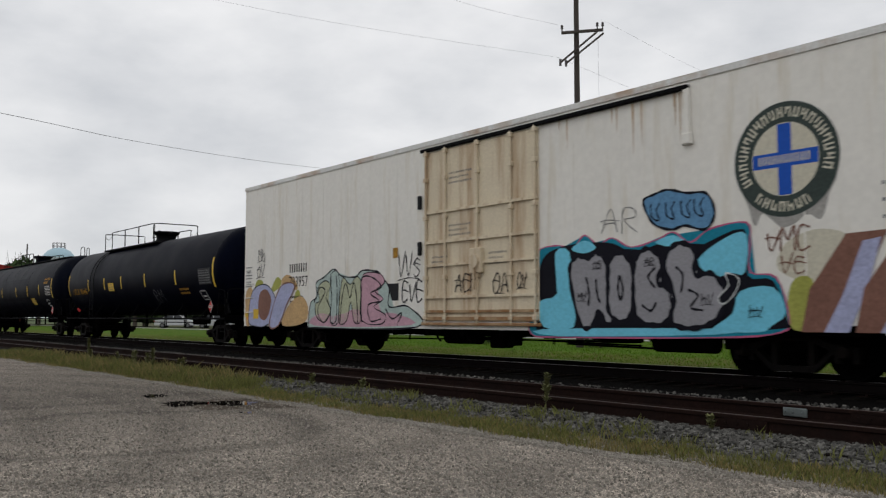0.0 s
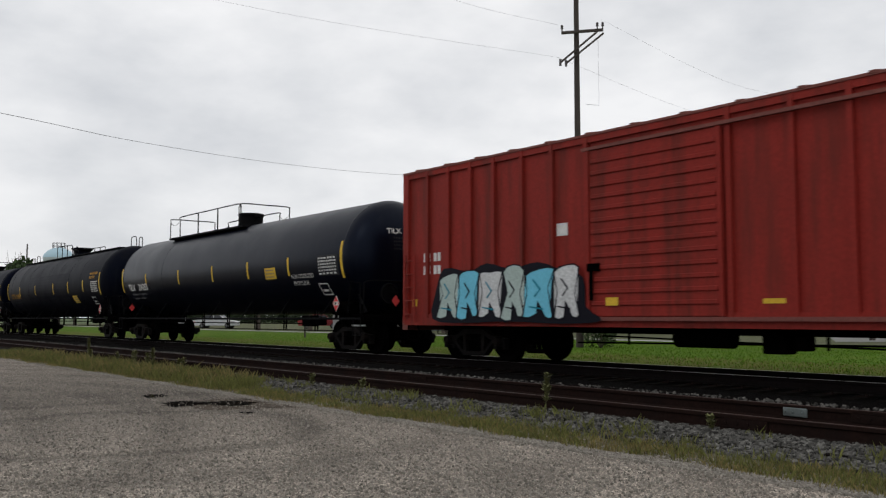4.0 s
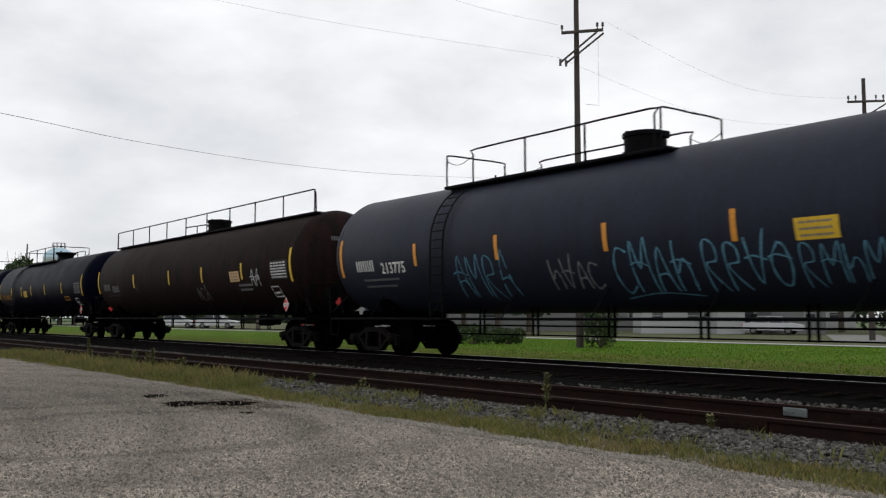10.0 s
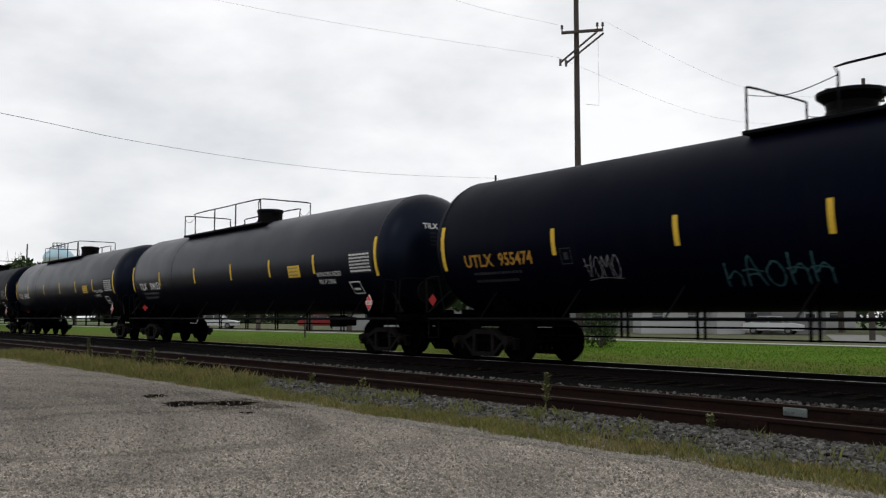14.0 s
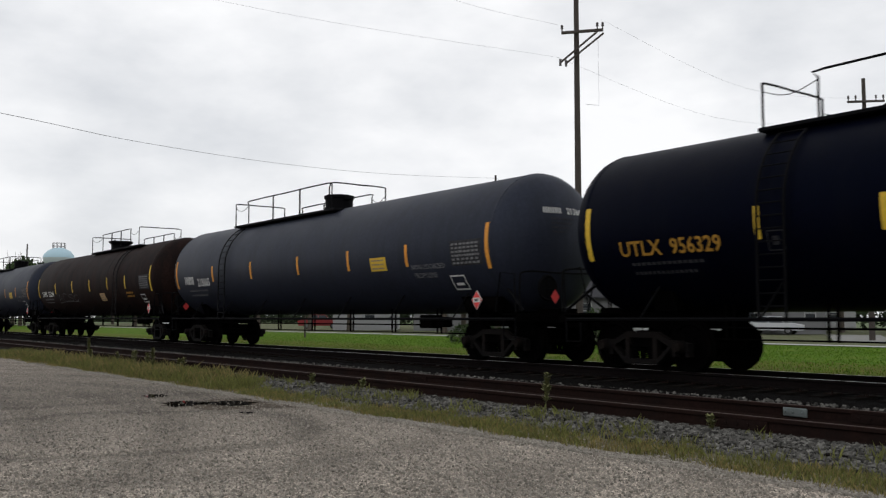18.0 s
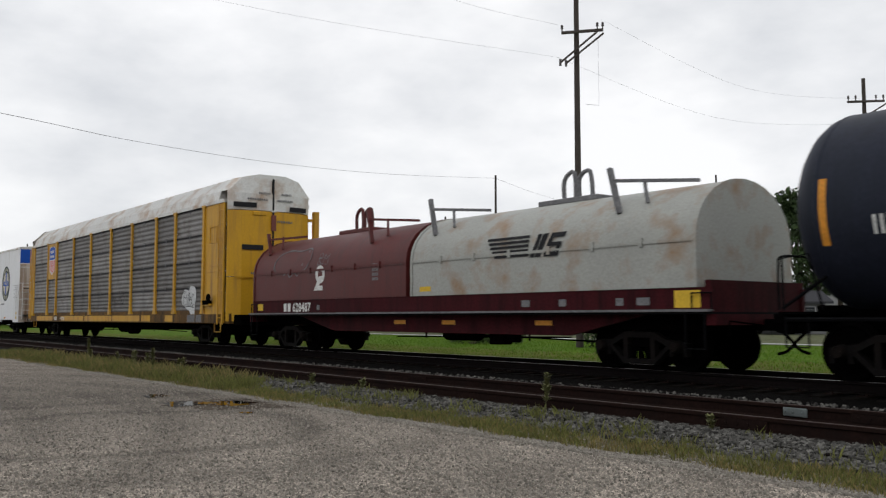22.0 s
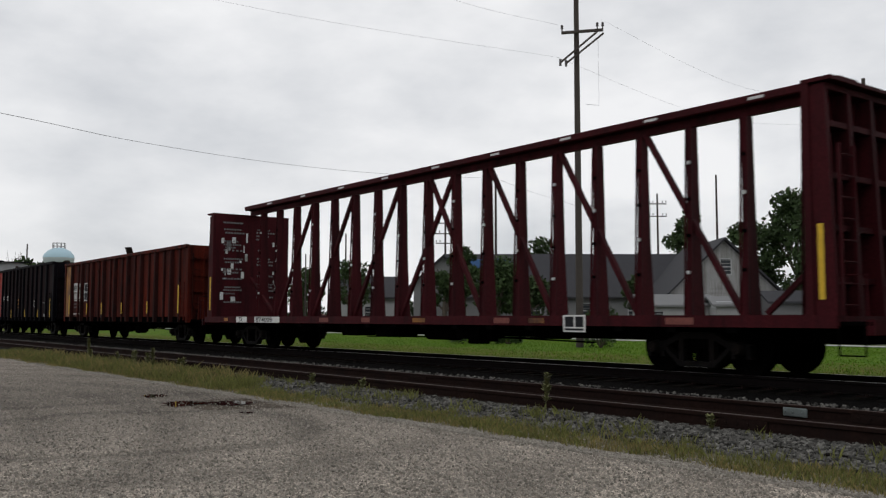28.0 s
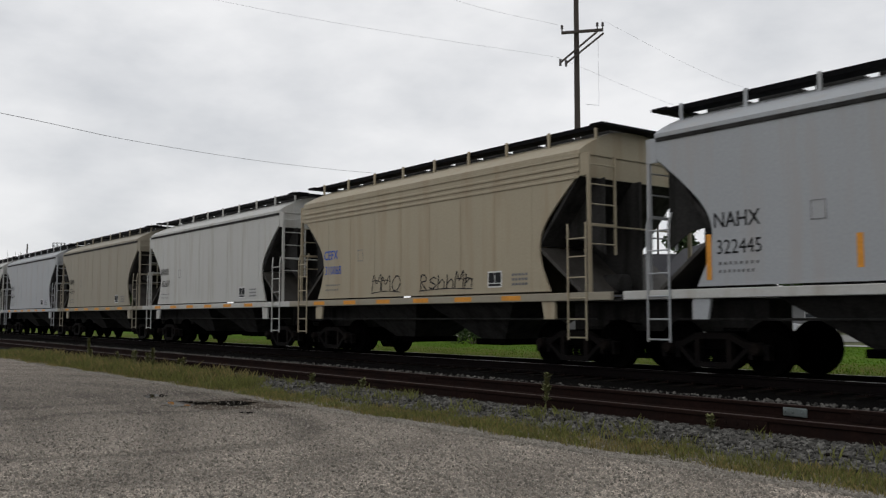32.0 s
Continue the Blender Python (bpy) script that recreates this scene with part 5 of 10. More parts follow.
def reefer(c, paint, door_paint, label, digits, graffiti=None, seams_dark=False, stripe_blue=True, door_at=-1.2, mark_at=(-8.75, 2.2), emblem=(7.55, 3.08, 1.07), plate_at=(-4.07, 1.22)):
    """A long insulated box car with a plug door. x runs from -11.05 to 11.05."""
    car = thing("insulated_boxcar", label, "boxcar", "train of freight cars")
    h, W, z0, z1 = 11.05, 1.60, 0.72, 5.06
    hf = h - 0.04 if not graffiti else h
    cut = [(-8.7, -6.2), (7.0, 9.5)]
    def body(bm):
        outline = [(-h, z0)]
        outline += [(-9.35, z0), (-9.25, 0.86), (-6.1, 0.86), (-6.0, z0), (6.3, z0), (6.4, 0.86), (9.55, 0.86), (9.65, z0), (hf, z0), (hf, z1), (-h, z1)]
        prism_y(bm, outline, -W, W)
    made("body", body, paint, car)
    made("roof", lambda bm: prism_x(bm, [(-W - 0.02, z1 + 0.004), (W + 0.02, z1 + 0.004), (W + 0.02, z1 + 0.09), (0.5, z1 + 0.19), (-0.5, z1 + 0.19), (-W - 0.02, z1 + 0.09)], -h - 0.03, hf + 0.03), M_roofw, car)
    made("roof_rail", lambda bm: box(bm, -h, hf, -W - 0.025, -W - 0.002, z1 - 0.03, z1 + 0.05, 0.004), M_roofw, car)
    for x in [-9.7 + 1.21 * i for i in range(17)]:
        if door_at - 0.2 < x < door_at + 4.0:
            continue
        made("panel_seam", lambda bm: box(bm, x - 0.012, x + 0.012, -W - 0.005, -W - 0.001, 0.95, z1 - 0.06), paint, car)
    # plug door: frame, skin, upright rods, cross bars, gear box
    d0, d1 = door_at, door_at + 3.85
    y = -W - 0.03
    door = made("door", lambda bm: box(bm, d0, d1, y, -W - 0.002, 0.90, 4.86, 0.008), door_paint, car, "plug door with locking rods")
    for x in (d0 + 0.06, d0 + 0.80, d0 + 1.95, d0 + 3.05, d1 - 0.06):
        made("locking_rod", lambda bm: rod(bm, (x, y - 0.05, 0.85), (x, y - 0.05, 4.9), 0.03, 8), door_paint, door)
        for z in (0.98, 1.9, 3.3, 4.2, 4.82):
            made("rod_keeper", lambda bm: box(bm, x - 0.06, x + 0.06, y - 0.09, y, z - 0.05, z + 0.05, 0.01), door_paint, door)
    for z, k in ((3.42, 0.03), (2.72, 0.035), (2.18, 0.025), (1.45, 0.03), (0.96, 0.04), (1.12, 0.03)):
        made("cross_bar", lambda bm: bar(bm, (d0 + 0.02, y - 0.03, z), (d1 - 0.02, y - 0.03, z), 0.06, k * 2), M_rustbar if graffiti and z < 1.3 else door_paint, door)
    made("gear_box", lambda bm: (box(bm, d0 + 1.75, d0 + 2.15, y - 0.12, y, 1.95, 2.5, 0.02), lathe_y(bm, [(y - 0.17, 0.15), (y - 0.12, 0.16)], 14, 2.2, d0 + 1.95), bar(bm, (d0 + 1.95, y - 0.14, 2.1), (d0 + 1.95, y - 0.14, 1.6), 0.05, 0.04)), door_paint, door)
    for i, (xx, zz, ww) in enumerate(((d0 + 0.9, 4.25, 0.85), (d0 + 0.9, 3.05, 0.8), (d0 + 0.25, 2.35, 0.6), (d0 + 2.3, 2.35, 0.6))):
        made("door_stencil", lambda bm: [bars(bm, xx, zz - 0.11 * k, ww - 0.12 * (k % 2), 0.045, 10, flat(y - 0.004), 0.5) for k in range(3)], M_panel, door)
    made("door_track", lambda bm: box(bm, d0 - 0.15, d0 + 7.6, -W - 0.10, -W - 0.002, 4.88, 4.96, 0.012), M_frame if seams_dark else paint, car, "long door track under the eave")
    made("door_sill_track", lambda bm: box(bm, d0 - 0.1, d0 + (3.9 if graffiti else 7.9), -W - 0.09, -W - 0.002, 0.80, 0.87, 0.012), M_rustbar if graffiti else paint, car)
    made("track_stop", lambda bm: (box(bm, d0 + 7.5, d0 + 7.62, -W - 0.09, -W, 4.0, 4.9, 0.01), box(bm, d0 + 7.47, d0 + 7.65, -W - 0.12, -W, 3.92, 4.12, 0.02)), paint, car)
    made("door_stop", lambda bm: [box(bm, d0 - 0.28, d0 - 0.18, -W - 0.08, -W, z, z + 0.32, 0.015) for z in (3.55, 2.45)], M_blacklet, car, "black door bumper")
    # marks, and rust that has run down from the door track
    f = flat(-W - 0.006)
    rs = random.Random(int(digits))
    for i in range(12):
        x = d0 + 3.9 + 3.7 * rs.random() ** 0.5
        ln = rs.uniform(0.15, 1.0)
        made("rust_run", lambda bm: fill(bm, [(x - 0.02, 4.87), (x + 0.02, 4.87), (x + 0.012, 4.87 - ln * 0.6), (x, 4.87 - ln), (x - 0.010, 4.87 - ln * 0.5)], flat(-W - 0.0045)), M_rustrun, car)
    made("owner_mark", lambda bm: bars(bm, mark_at[0], mark_at[1], 1.1, 0.25, 8, f, 0.55), M_blacklet, car)
    made("car_number", lambda bm: words(bm, digits, mark_at[0] - 0.03, mark_at[1] - 0.42, 0.44, f, 0.0, 0.86), M_blacklet, car)
    made("load_limit_print", lambda bm: [bars(bm, mark_at[0] + 0.05, mark_at[1] - 0.75 - 0.13 * i, 0.8, 0.06, 7, f) for i in range(2)], M_blacklet, car)
    made("data_block", lambda bm: [bars(bm, 9.65 + 0.3 * (i % 2), 2.86 - 0.12 * i, 1.0 - 0.3 * (i % 2), 0.05, 9, f, 0.6) for i in range(7)], M_panel, car)
    made("inspection_plate", lambda bm: patch(bm, plate_at[0], plate_at[0] + 0.6, plate_at[1], plate_at[1] + 0.42, f), M_blacklet, car, "black inspection plate")
    made("grey_notice", lambda bm: (patch(bm, -5.7, -4.75, 1.80, 1.86, f), patch(bm, 6.3, 7.3, 1.80, 1.86, f)), M_panel, car)
    for x in (-10.85, -7.9, -5.05, 0.8, 3.3, 7.3):
        made("reflector", lambda bm: patch(bm, x, x + 0.42, 0.93, 1.03, f), M_orange, car)
    for x, z, w in ((10.15, 1.18, 0.47), (10.15, 0.92, 0.47), (-10.98, 1.0, 0.26)):
        made("end_reflector", lambda bm: patch(bm, x, x + w, z, z + 0.15, f), M_yellow, car)
    round_emblem(car, *emblem, -W - 0.004)
    made("side_ladder", lambda bm: rungs(bm, hf - 0.27, -W - 0.07, 0.85, 2.95, 0.42, 6, 0.016), paint, car)
    made("corner_grab", lambda bm: [pipe(bm, [(-10.9, -W, z), (-10.9, -W - 0.07, z), (-10.4, -W - 0.07, z), (-10.4, -W, z)], 0.014, 5) for z in (1.15, 1.6, 2.05)], paint, car)
    # the end that faces forward
    e = hf + 0.004
    if stripe_blue:
        made("end_band", lambda bm: [bm.faces.new([bm.verts.new((e, a, b)) for a, b in ((-W + 0.01, 4.20), (W - 0.01, 4.20), (W - 0.01, 5.02), (-W + 0.01, 5.02))])], M_blue, car, "broad blue band across the end")
        made("side_band", lambda bm: patch(bm, hf - 0.02, hf - 0.002, 4.1, 4.98, f), M_blue, car)
    made("end_sheet", lambda bm: box(bm, hf, hf + 0.002, -W + 0.01, W - 0.01, 0.74, 4.15), M_endstain, car, "rust-stained end sheet")
    for i, z in enumerate((1.1, 2.05, 3.0, 3.95)):
        made("end_seam", lambda bm: box(bm, hf + 0.001, hf + 0.02, -W + 0.02, W - 0.02, z, z + 0.03), paint, car)
    made("end_ladder", lambda bm: rungs(bm, hf + 0.08, -1.2, 0.9, 3.0, 0.45, 6, 0.016, False), paint, car)
    made("end_walk", lambda bm: box(bm, hf + 0.01, hf + 0.35, -1.4, 1.4, 1.12, 1.16), M_iron, car)
    made("end_gear", lambda bm: (box(bm, hf + 0.02, hf + 0.28, 0.1, 0.6, 1.5, 2.2, 0.03), lathe_x(bm, [(hf + 0.28, 0.27), (hf + 0.33, 0.27)], 2.05, 18, -0.2), pipe(bm, [(hf + 0.2, -1.4, 2.7), (hf + 0.2, 1.4, 2.7)], 0.02, 6)), M_frame, car)
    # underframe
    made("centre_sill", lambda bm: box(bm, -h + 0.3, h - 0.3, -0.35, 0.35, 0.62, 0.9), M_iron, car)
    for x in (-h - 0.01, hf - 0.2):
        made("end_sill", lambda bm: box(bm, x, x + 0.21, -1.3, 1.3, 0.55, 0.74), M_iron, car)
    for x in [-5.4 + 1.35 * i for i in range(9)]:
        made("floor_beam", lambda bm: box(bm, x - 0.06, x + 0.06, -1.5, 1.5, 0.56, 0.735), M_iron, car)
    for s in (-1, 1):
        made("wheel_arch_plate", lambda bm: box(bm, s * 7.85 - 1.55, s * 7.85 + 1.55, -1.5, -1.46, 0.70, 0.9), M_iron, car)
        made("sill_step", lambda bm: pipe(bm, [(s * 10.9, -1.58, 0.75), (s * 10.9, -1.58, 0.42), (s * 10.5, -1.58, 0.42), (s * 10.5, -1.58, 0.75)], 0.018, 5), M_iron, car)
        bogie(car, s * 7.85)
    brake_gear(car, -1.0, 9.0, 0.30, 0.72)
    couplers(car, h + 1.2, hf + 1.2)
    if graffiti:
        graffiti(car, -W - 0.008)
        made("air_tank", lambda bm: lathe_x(bm, [(5.2, 0.05), (5.25, 0.19), (6.5, 0.19), (6.55, 0.05)], 0.55, 14, -1.15), M_iron, car, smooth=True)
        made("gear_case", lambda bm: box(bm, 3.95, 4.65, -1.3, -0.8, 0.50, 0.73, 0.03), M_iron, car)
        made("gear_case", lambda bm: box(bm, 6.7, 7.0, -1.25, -0.9, 0.45, 0.73, 0.03), M_iron, car)
        made("pull_rod", lambda bm: rod(bm, (3.0, -1.2, 0.46), (6.4, -1.2, 0.40), 0.022, 6), M_iron, car)
        for x in (-1.0, 0.1):
            made("chain_hook", lambda bm: pipe(bm, [(x, -1.45, 0.78), (x + 0.05, -1.45, 0.5), (x + 0.16, -1.45, 0.44)], 0.025, 6), M_iron, car)
    return car


def bubbles(car, y, pts, fill_mat, line_mat, w, name="graffiti"):
    """One fat painted letter form: a filled outline with a dark edge."""
    loop = curve(pts, 5, True)
    made(name, lambda bm: fill(bm, loop, flat(y)), fill_mat, car)
    made("graffiti_outline", lambda bm: stroke(bm, loop + loop[:1], w, flat(y - 0.004)), line_mat, car)


def painted(car, y, name, pts, m, k, line=None, w=0.06, n=4, label=""):
    """A sprayed form, layer k off the wall, with a sprayed outline."""
    loop = curve(pts, n, True)
    ob = made(name, lambda bm: fill(bm, loop, flat(y - 0.0035 * k)), m, car, label)
    if line:
        made("graffiti_outline", lambda bm: stroke(bm, loop + loop[:2], w, flat(y - 0.0035 * k - 0.0025)), line, ob)
    return ob


def old_graffiti(car, y):
    """The large painted pieces low along the old white car."""
    R = random.Random(5)
    f = lambda k=0: flat(y - 0.0035 * k)
    lay = lambda pts, m, k, line=None, w=0.06, label="", n=4: painted(car, y, "graffiti", pts, m, k, line, w, n, label)
    dash = lambda pts, w, m, k: made("graffiti_line", lambda bm: stroke(bm, curve(pts, 5), w, f(k)), m, car)
    # rusty bleached patch under the emblem, ochre under-paint
    painted(car, y + 0.005, "graffiti", [(7.45, 3.2), (7.5, 2.7), (7.6, 2.42), (7.75, 2.62), (8.05, 2.38), (8.3, 2.42), (8.5, 2.55), (8.72, 2.45), (8.85, 2.8), (8.9, 3.2)], M_stain, 0, label="grey bleached stain under an emblem")
    painted(car, y + 0.004, "graffiti", [(8.0, 1.7), (8.1, 2.1), (8.6, 2.3), (9.1, 2.2), (9.2, 1.9), (8.7, 1.5)], M_cream, 0, label="cream overpainted patch")
    # blue block with a black backing
    lay([(2.4, .65), (2.4, 1.1), (2.6, 1.75), (2.6, 2.3), (3.1, 2.4), (3.6, 2.35), (3.9, 2.55), (4.25, 2.35), (4.6, 2.45), (5.05, 2.25), (5.65, 2.35), (6.0, 2.45), (6.35, 2.25),
         (6.75, 2.45), (7.45, 2.5), (7.5, 2.15), (7.5, 1.7), (7.95, 1.6), (8.15, 1.0), (8.0, .75), (6.8, .65), (3.35, .6)], M_sprayteal, 1, M_sprayrose, 0.035, "teal painted graffiti block")
    lay([(2.55, .75), (2.55, 1.55), (2.75, 2.15), (3.2, 2.35), (3.9, 2.4), (4.6, 2.35), (5.15, 2.15), (6.0, 2.35), (6.4, 2.15), (7.4, 2.4), (7.45, 1.65), (7.9, 1.55), (8.1, .95), (7.95, .8), (5.45, .7), (3.1, .65)], M_sprayblack, 2)
    for pts in ([(3.1, 2.25), (3.5, 2.25), (3.55, 1.5), (3.6, .8), (2.75, .8), (2.65, 1.3), (3.15, 1.45)], [(6.5, 1.95), (7.1, 2.3), (7.45, 2.3), (7.4, 1.7), (7.15, 1.7), (6.8, 1.65)],
                [(7.3, 1.4), (7.9, 1.45), (8.1, 1.05), (7.85, .85), (7.65, .75), (6.9, .75), (6.75, .8), (7.15, 1.05)], [(2.75, .75), (6.75, .8), (6.8, .7), (3.15, .62)],
                [(3.55, 2.3), (3.9, 2.45), (4.2, 2.3), (3.9, 2.2)], [(5.6, 2.3), (6.0, 2.4), (6.3, 2.22), (5.95, 2.2)]):
        lay(pts, M_spraysky, 3, n=3)
    # silver bubble forms
    for i, pts in enumerate(([(3.5, 1.85), (3.7, 2.15), (4.0, 2.1), (4.2, 2.2), (4.45, 2.0), (4.5, 1.4), (4.65, 1.0), (4.45, .85), (4.25, 1.1), (4.05, .8), (3.75, .9)],
                             [(4.55, 2.05), (4.85, 2.15), (5.1, 1.8), (5.05, 1.1), (4.8, .9), (4.5, 1.1), (4.5, 1.7)],
                             [(5.15, 2.0), (5.45, 2.2), (5.75, 1.95), (5.65, 1.6), (5.9, 1.45), (5.95, 1.1), (5.7, .85), (5.2, .95), (5.1, 1.4)],
                             [(5.8, 1.95), (6.1, 2.25), (6.45, 2.1), (6.45, 1.7), (6.8, 1.7), (7.05, 1.35), (6.85, .95), (6.4, .8), (5.95, .9), (6.0, 1.35)])):
        lay(pts, M_spraysilver, 4 + i, M_sprayblack, 0.115, "silver bubble form with a fat black outline" if i == 0 else "", 6)
    for pts in ([(3.95, 1.75), (4.02, 1.45), (4.0, 1.2)], [(4.2, 1.7), (4.22, 1.45), (4.3, 1.25)], [(4.78, 1.75), (4.86, 1.5), (4.8, 1.3), (4.74, 1.5), (4.78, 1.75)], [(5.6, 1.85), (5.45, 1.7), (5.6, 1.5)],
                [(5.3, 1.2), (5.5, 1.1), (5.62, 1.25)], [(6.05, 1.85), (6.2, 1.7), (6.15, 1.4)], [(6.3, 1.45), (6.5, 1.35), (6.35, 1.15), (6.6, 1.1)]):
        dash(pts, 0.05, M_sprayblack, 9)
    made("graffiti_line", lambda bm: [scrawl(bm, R, x, x + 0.25, z, z + 0.16, 2, 0.018, f(9)) for x, z in ((2.85, 1.85), (4.1, 1.9), (5.35, 1.9), (6.55, 1.2), (7.45, 1.0), (3.7, 1.3))], M_sprayblack, car)
    lay([(7.05, 1.7), (7.3, 1.6), (7.2, 1.35), (7.0, 1.2), (6.9, 1.3), (7.1, 1.5)], M_sprayblack, 8, M_spraywhite, 0.03)
    # small blue bubble piece above
    lay([(5.35, 3.05), (5.6, 3.15), (5.9, 3.2), (6.3, 3.1), (6.7, 3.05), (6.85, 2.7), (6.65, 2.45), (6.25, 2.55), (5.95, 2.5), (5.55, 2.65)], M_sprayazure, 2, M_sprayblack, 0.055, "small blue bubble piece", 5)
    for x in (5.62, 5.95, 6.28, 6.55):
        dash([(x - 0.1, 2.98), (x - 0.08, 2.75), (x + 0.08, 2.68), (x + 0.02, 2.86), (x + 0.1, 2.98)], 0.035, M_sprayblack, 4)
    # pale piece towards the rear
    lay([(-6.8, .8), (-6.7, 1.4), (-6.35, 1.55), (-6.4, 1.95), (-5.95, 2.1), (-5.45, 2.3), (-5.05, 2.1), (-4.35, 2.05), (-4.0, 2.2), (-3.3, 2.15), (-3.0, 1.95), (-2.75, 1.7), (-2.75, 1.25), (-1.95, 1.25), (-1.6, .75), (-6.4, .7)],
        M_spraypale, 1, M_sprayblack, 0.05, "pale green and pink bubble piece", 5)
    for i, pts in enumerate(([(-6.35, 1.0), (-6.45, 1.35), (-6.2, 1.45), (-6.3, 1.8), (-5.9, 2.0), (-5.6, 1.85), (-5.85, 1.55), (-5.6, 1.2), (-5.9, .85)], [(-5.6, .85), (-5.55, 1.6), (-5.6, 2.15), (-5.2, 2.2), (-5.15, 1.5), (-5.2, .85)],
                             [(-5.15, .85), (-5.1, 1.6), (-4.95, 2.05), (-4.6, 1.85), (-4.3, 2.05), (-4.05, 1.9), (-4.05, 1.2), (-4.1, .85), (-4.4, .9), (-4.55, 1.4), (-4.75, .9)],
                             [(-4.0, .9), (-4.05, 1.6), (-3.95, 2.1), (-3.2, 2.1), (-2.95, 1.85), (-3.4, 1.65), (-3.0, 1.45), (-3.45, 1.25), (-2.9, 1.05), (-3.1, .82)])):
        lay(pts, (M_spraymoss, M_spraypale, M_spraymoss, M_spraypink)[i], 2, M_sprayblack, 0.04, n=3)
    lay([(-6.5, .76), (-6.2, 1.1), (-5.2, 1.0), (-4.4, 1.2), (-3.4, 1.05), (-2.6, 1.1), (-1.8, .8)], M_spraypink, 2, n=4)
    for pts in ([(-6.5, 1.4), (-6.2, 1.8), (-5.9, 1.7), (-6.3, 1.2), (-6.0, .85), (-5.6, 1.1)], [(-5.6, 2.1), (-5.55, 1.5), (-5.6, .9), (-5.3, .9), (-5.25, 1.6), (-5.3, 2.1)], [(-5.1, .85), (-5.0, 1.5), (-4.8, 1.9), (-4.6, 1.5), (-4.4, 1.9), (-4.25, 1.4), (-4.2, .85)],
                [(-4.0, .85), (-4.05, 1.4), (-4.0, 2.0), (-3.5, 2.0), (-3.1, 1.75), (-3.6, 1.6), (-3.2, 1.4), (-3.7, 1.3), (-3.6, .9), (-3.1, .95)], [(-2.9, 1.2), (-2.6, .95), (-2.2, 1.1), (-2.4, .8)]):
        dash(pts, 0.05, M_sprayblack, 3)
    # loop, bar and tan patch at the rear end, on splashes of olive and tan
    for pts, m in (([(-9.2, 1.75), (-9.0, 2.05), (-8.75, 2.2), (-8.5, 2.05), (-8.7, 1.85)], M_spraygreen), ([(-7.8, 1.2), (-7.6, 1.75), (-7.35, 1.7), (-7.4, 1.25)], M_spraygreen), ([(-10.9, 0.8), (-10.95, 1.7), (-10.6, 1.95), (-10.4, 1.6), (-10.6, 0.8)], M_spraytan),
                   ([(-10.3, 1.9), (-10.1, 2.15), (-9.75, 2.1), (-9.8, 1.9)], M_spraygreen), ([(-8.6, 2.0), (-8.2, 2.25), (-7.7, 2.1), (-7.5, 1.8), (-8.0, 1.85)], M_spraytan)):
        painted(car, y + 0.003, "graffiti", pts, m, 0, label="splash of old spray paint")
    for z in (1.95, 2.3):
        made("grey_notice", lambda bm: (patch(bm, -10.95, -10.5, z, z + 0.03, f(0)), patch(bm, -10.95, -10.5, z + 0.25, z + 0.28, f(0)), bars(bm, -10.9, z + 0.08, 0.35, 0.1, 4, f(0), 0.4)), M_panel, car)
    lay([(-8.4, .75), (-8.15, 1.25), (-7.4, 1.6), (-6.9, 1.35), (-7.05, .85)], M_spraytan, 0, label="tan sprayed patch")
    lay([(-10.7, .9), (-10.45, 1.8), (-9.55, 2.0), (-8.9, 1.6), (-8.95, 1.0), (-9.55, .72), (-10.3, .72)], M_spraylilac, 1, M_sprayblack, 0.04, "grey and lilac painted loop")
    lay([(-10, 1.1), (-9.95, 1.7), (-9.5, 1.85), (-9.15, 1.55), (-9.3, 1.1), (-9.6, .9)], M_spraybrown, 2)
    made("graffiti", lambda bm: patch(bm, -10.35, -10.0, 0.95, 1.25, f(3)), M_yellow, car)
    lay([(-9.25, .75), (-8.75, 1.7), (-8.25, 2.0), (-7.65, 1.9), (-8.15, 1.35), (-8.65, .75)], M_spraylilac, 3, M_spraybrown, 0.06)
    # tags
    made("graffiti", lambda bm: (scrawl(bm, R, -10.2, -9.6, 2.25, 2.65, 3, 0.03, f(1)), scrawl(bm, R, -10.1, -9.6, 2.75, 3.15, 3, 0.03, f(1))), M_sprayblack, car, "black sprayed tag")
    made("graffiti", lambda bm: (scrawl(bm, R, -2.4, -1.45, 1.95, 2.5, 5, 0.04, f(1)), scrawl(bm, R, -2.25, -1.35, 1.35, 1.85, 5, 0.05, f(1))), M_sprayblack, car, "black sprayed tag")
    made("graffiti", lambda bm: patch(bm, -2.6, -2.38, 2.45, 2.7, f(1)), M_ylet, car, "small yellow square")
    made("graffiti", lambda bm: (scrawl(bm, R, -0.1, 0.75, 1.55, 2.0, 5, 0.035, flat(y - 0.045)), scrawl(bm, R, 1.2, 1.75, 1.5, 1.95, 4, 0.035, flat(y - 0.045)), scrawl(bm, R, 2.0, 2.3, 1.6, 1.9, 2, 0.03, flat(y - 0.045))), M_sprayblack, car, "black sprayed door tags")
    made("graffiti", lambda bm: scrawl(bm, R, 4.25, 5.25, 2.55, 2.95, 4, 0.022, f(1)), M_panel, car, "thin black sprayed tag")
    made("graffiti", lambda bm: (scrawl(bm, R, 7.75, 8.55, 2.0, 2.38, 5, 0.035, f(2)), scrawl(bm, R, 8.0, 8.45, 1.65, 1.95, 3, 0.03, f(2))), M_spraybrown, car, "brown sprayed tag")
    # slanted slabs at the front end
    lay([(8.15, .85), (8.2, 1.5), (8.55, 1.55), (8.6, .85)], M_spraygreen, 1)
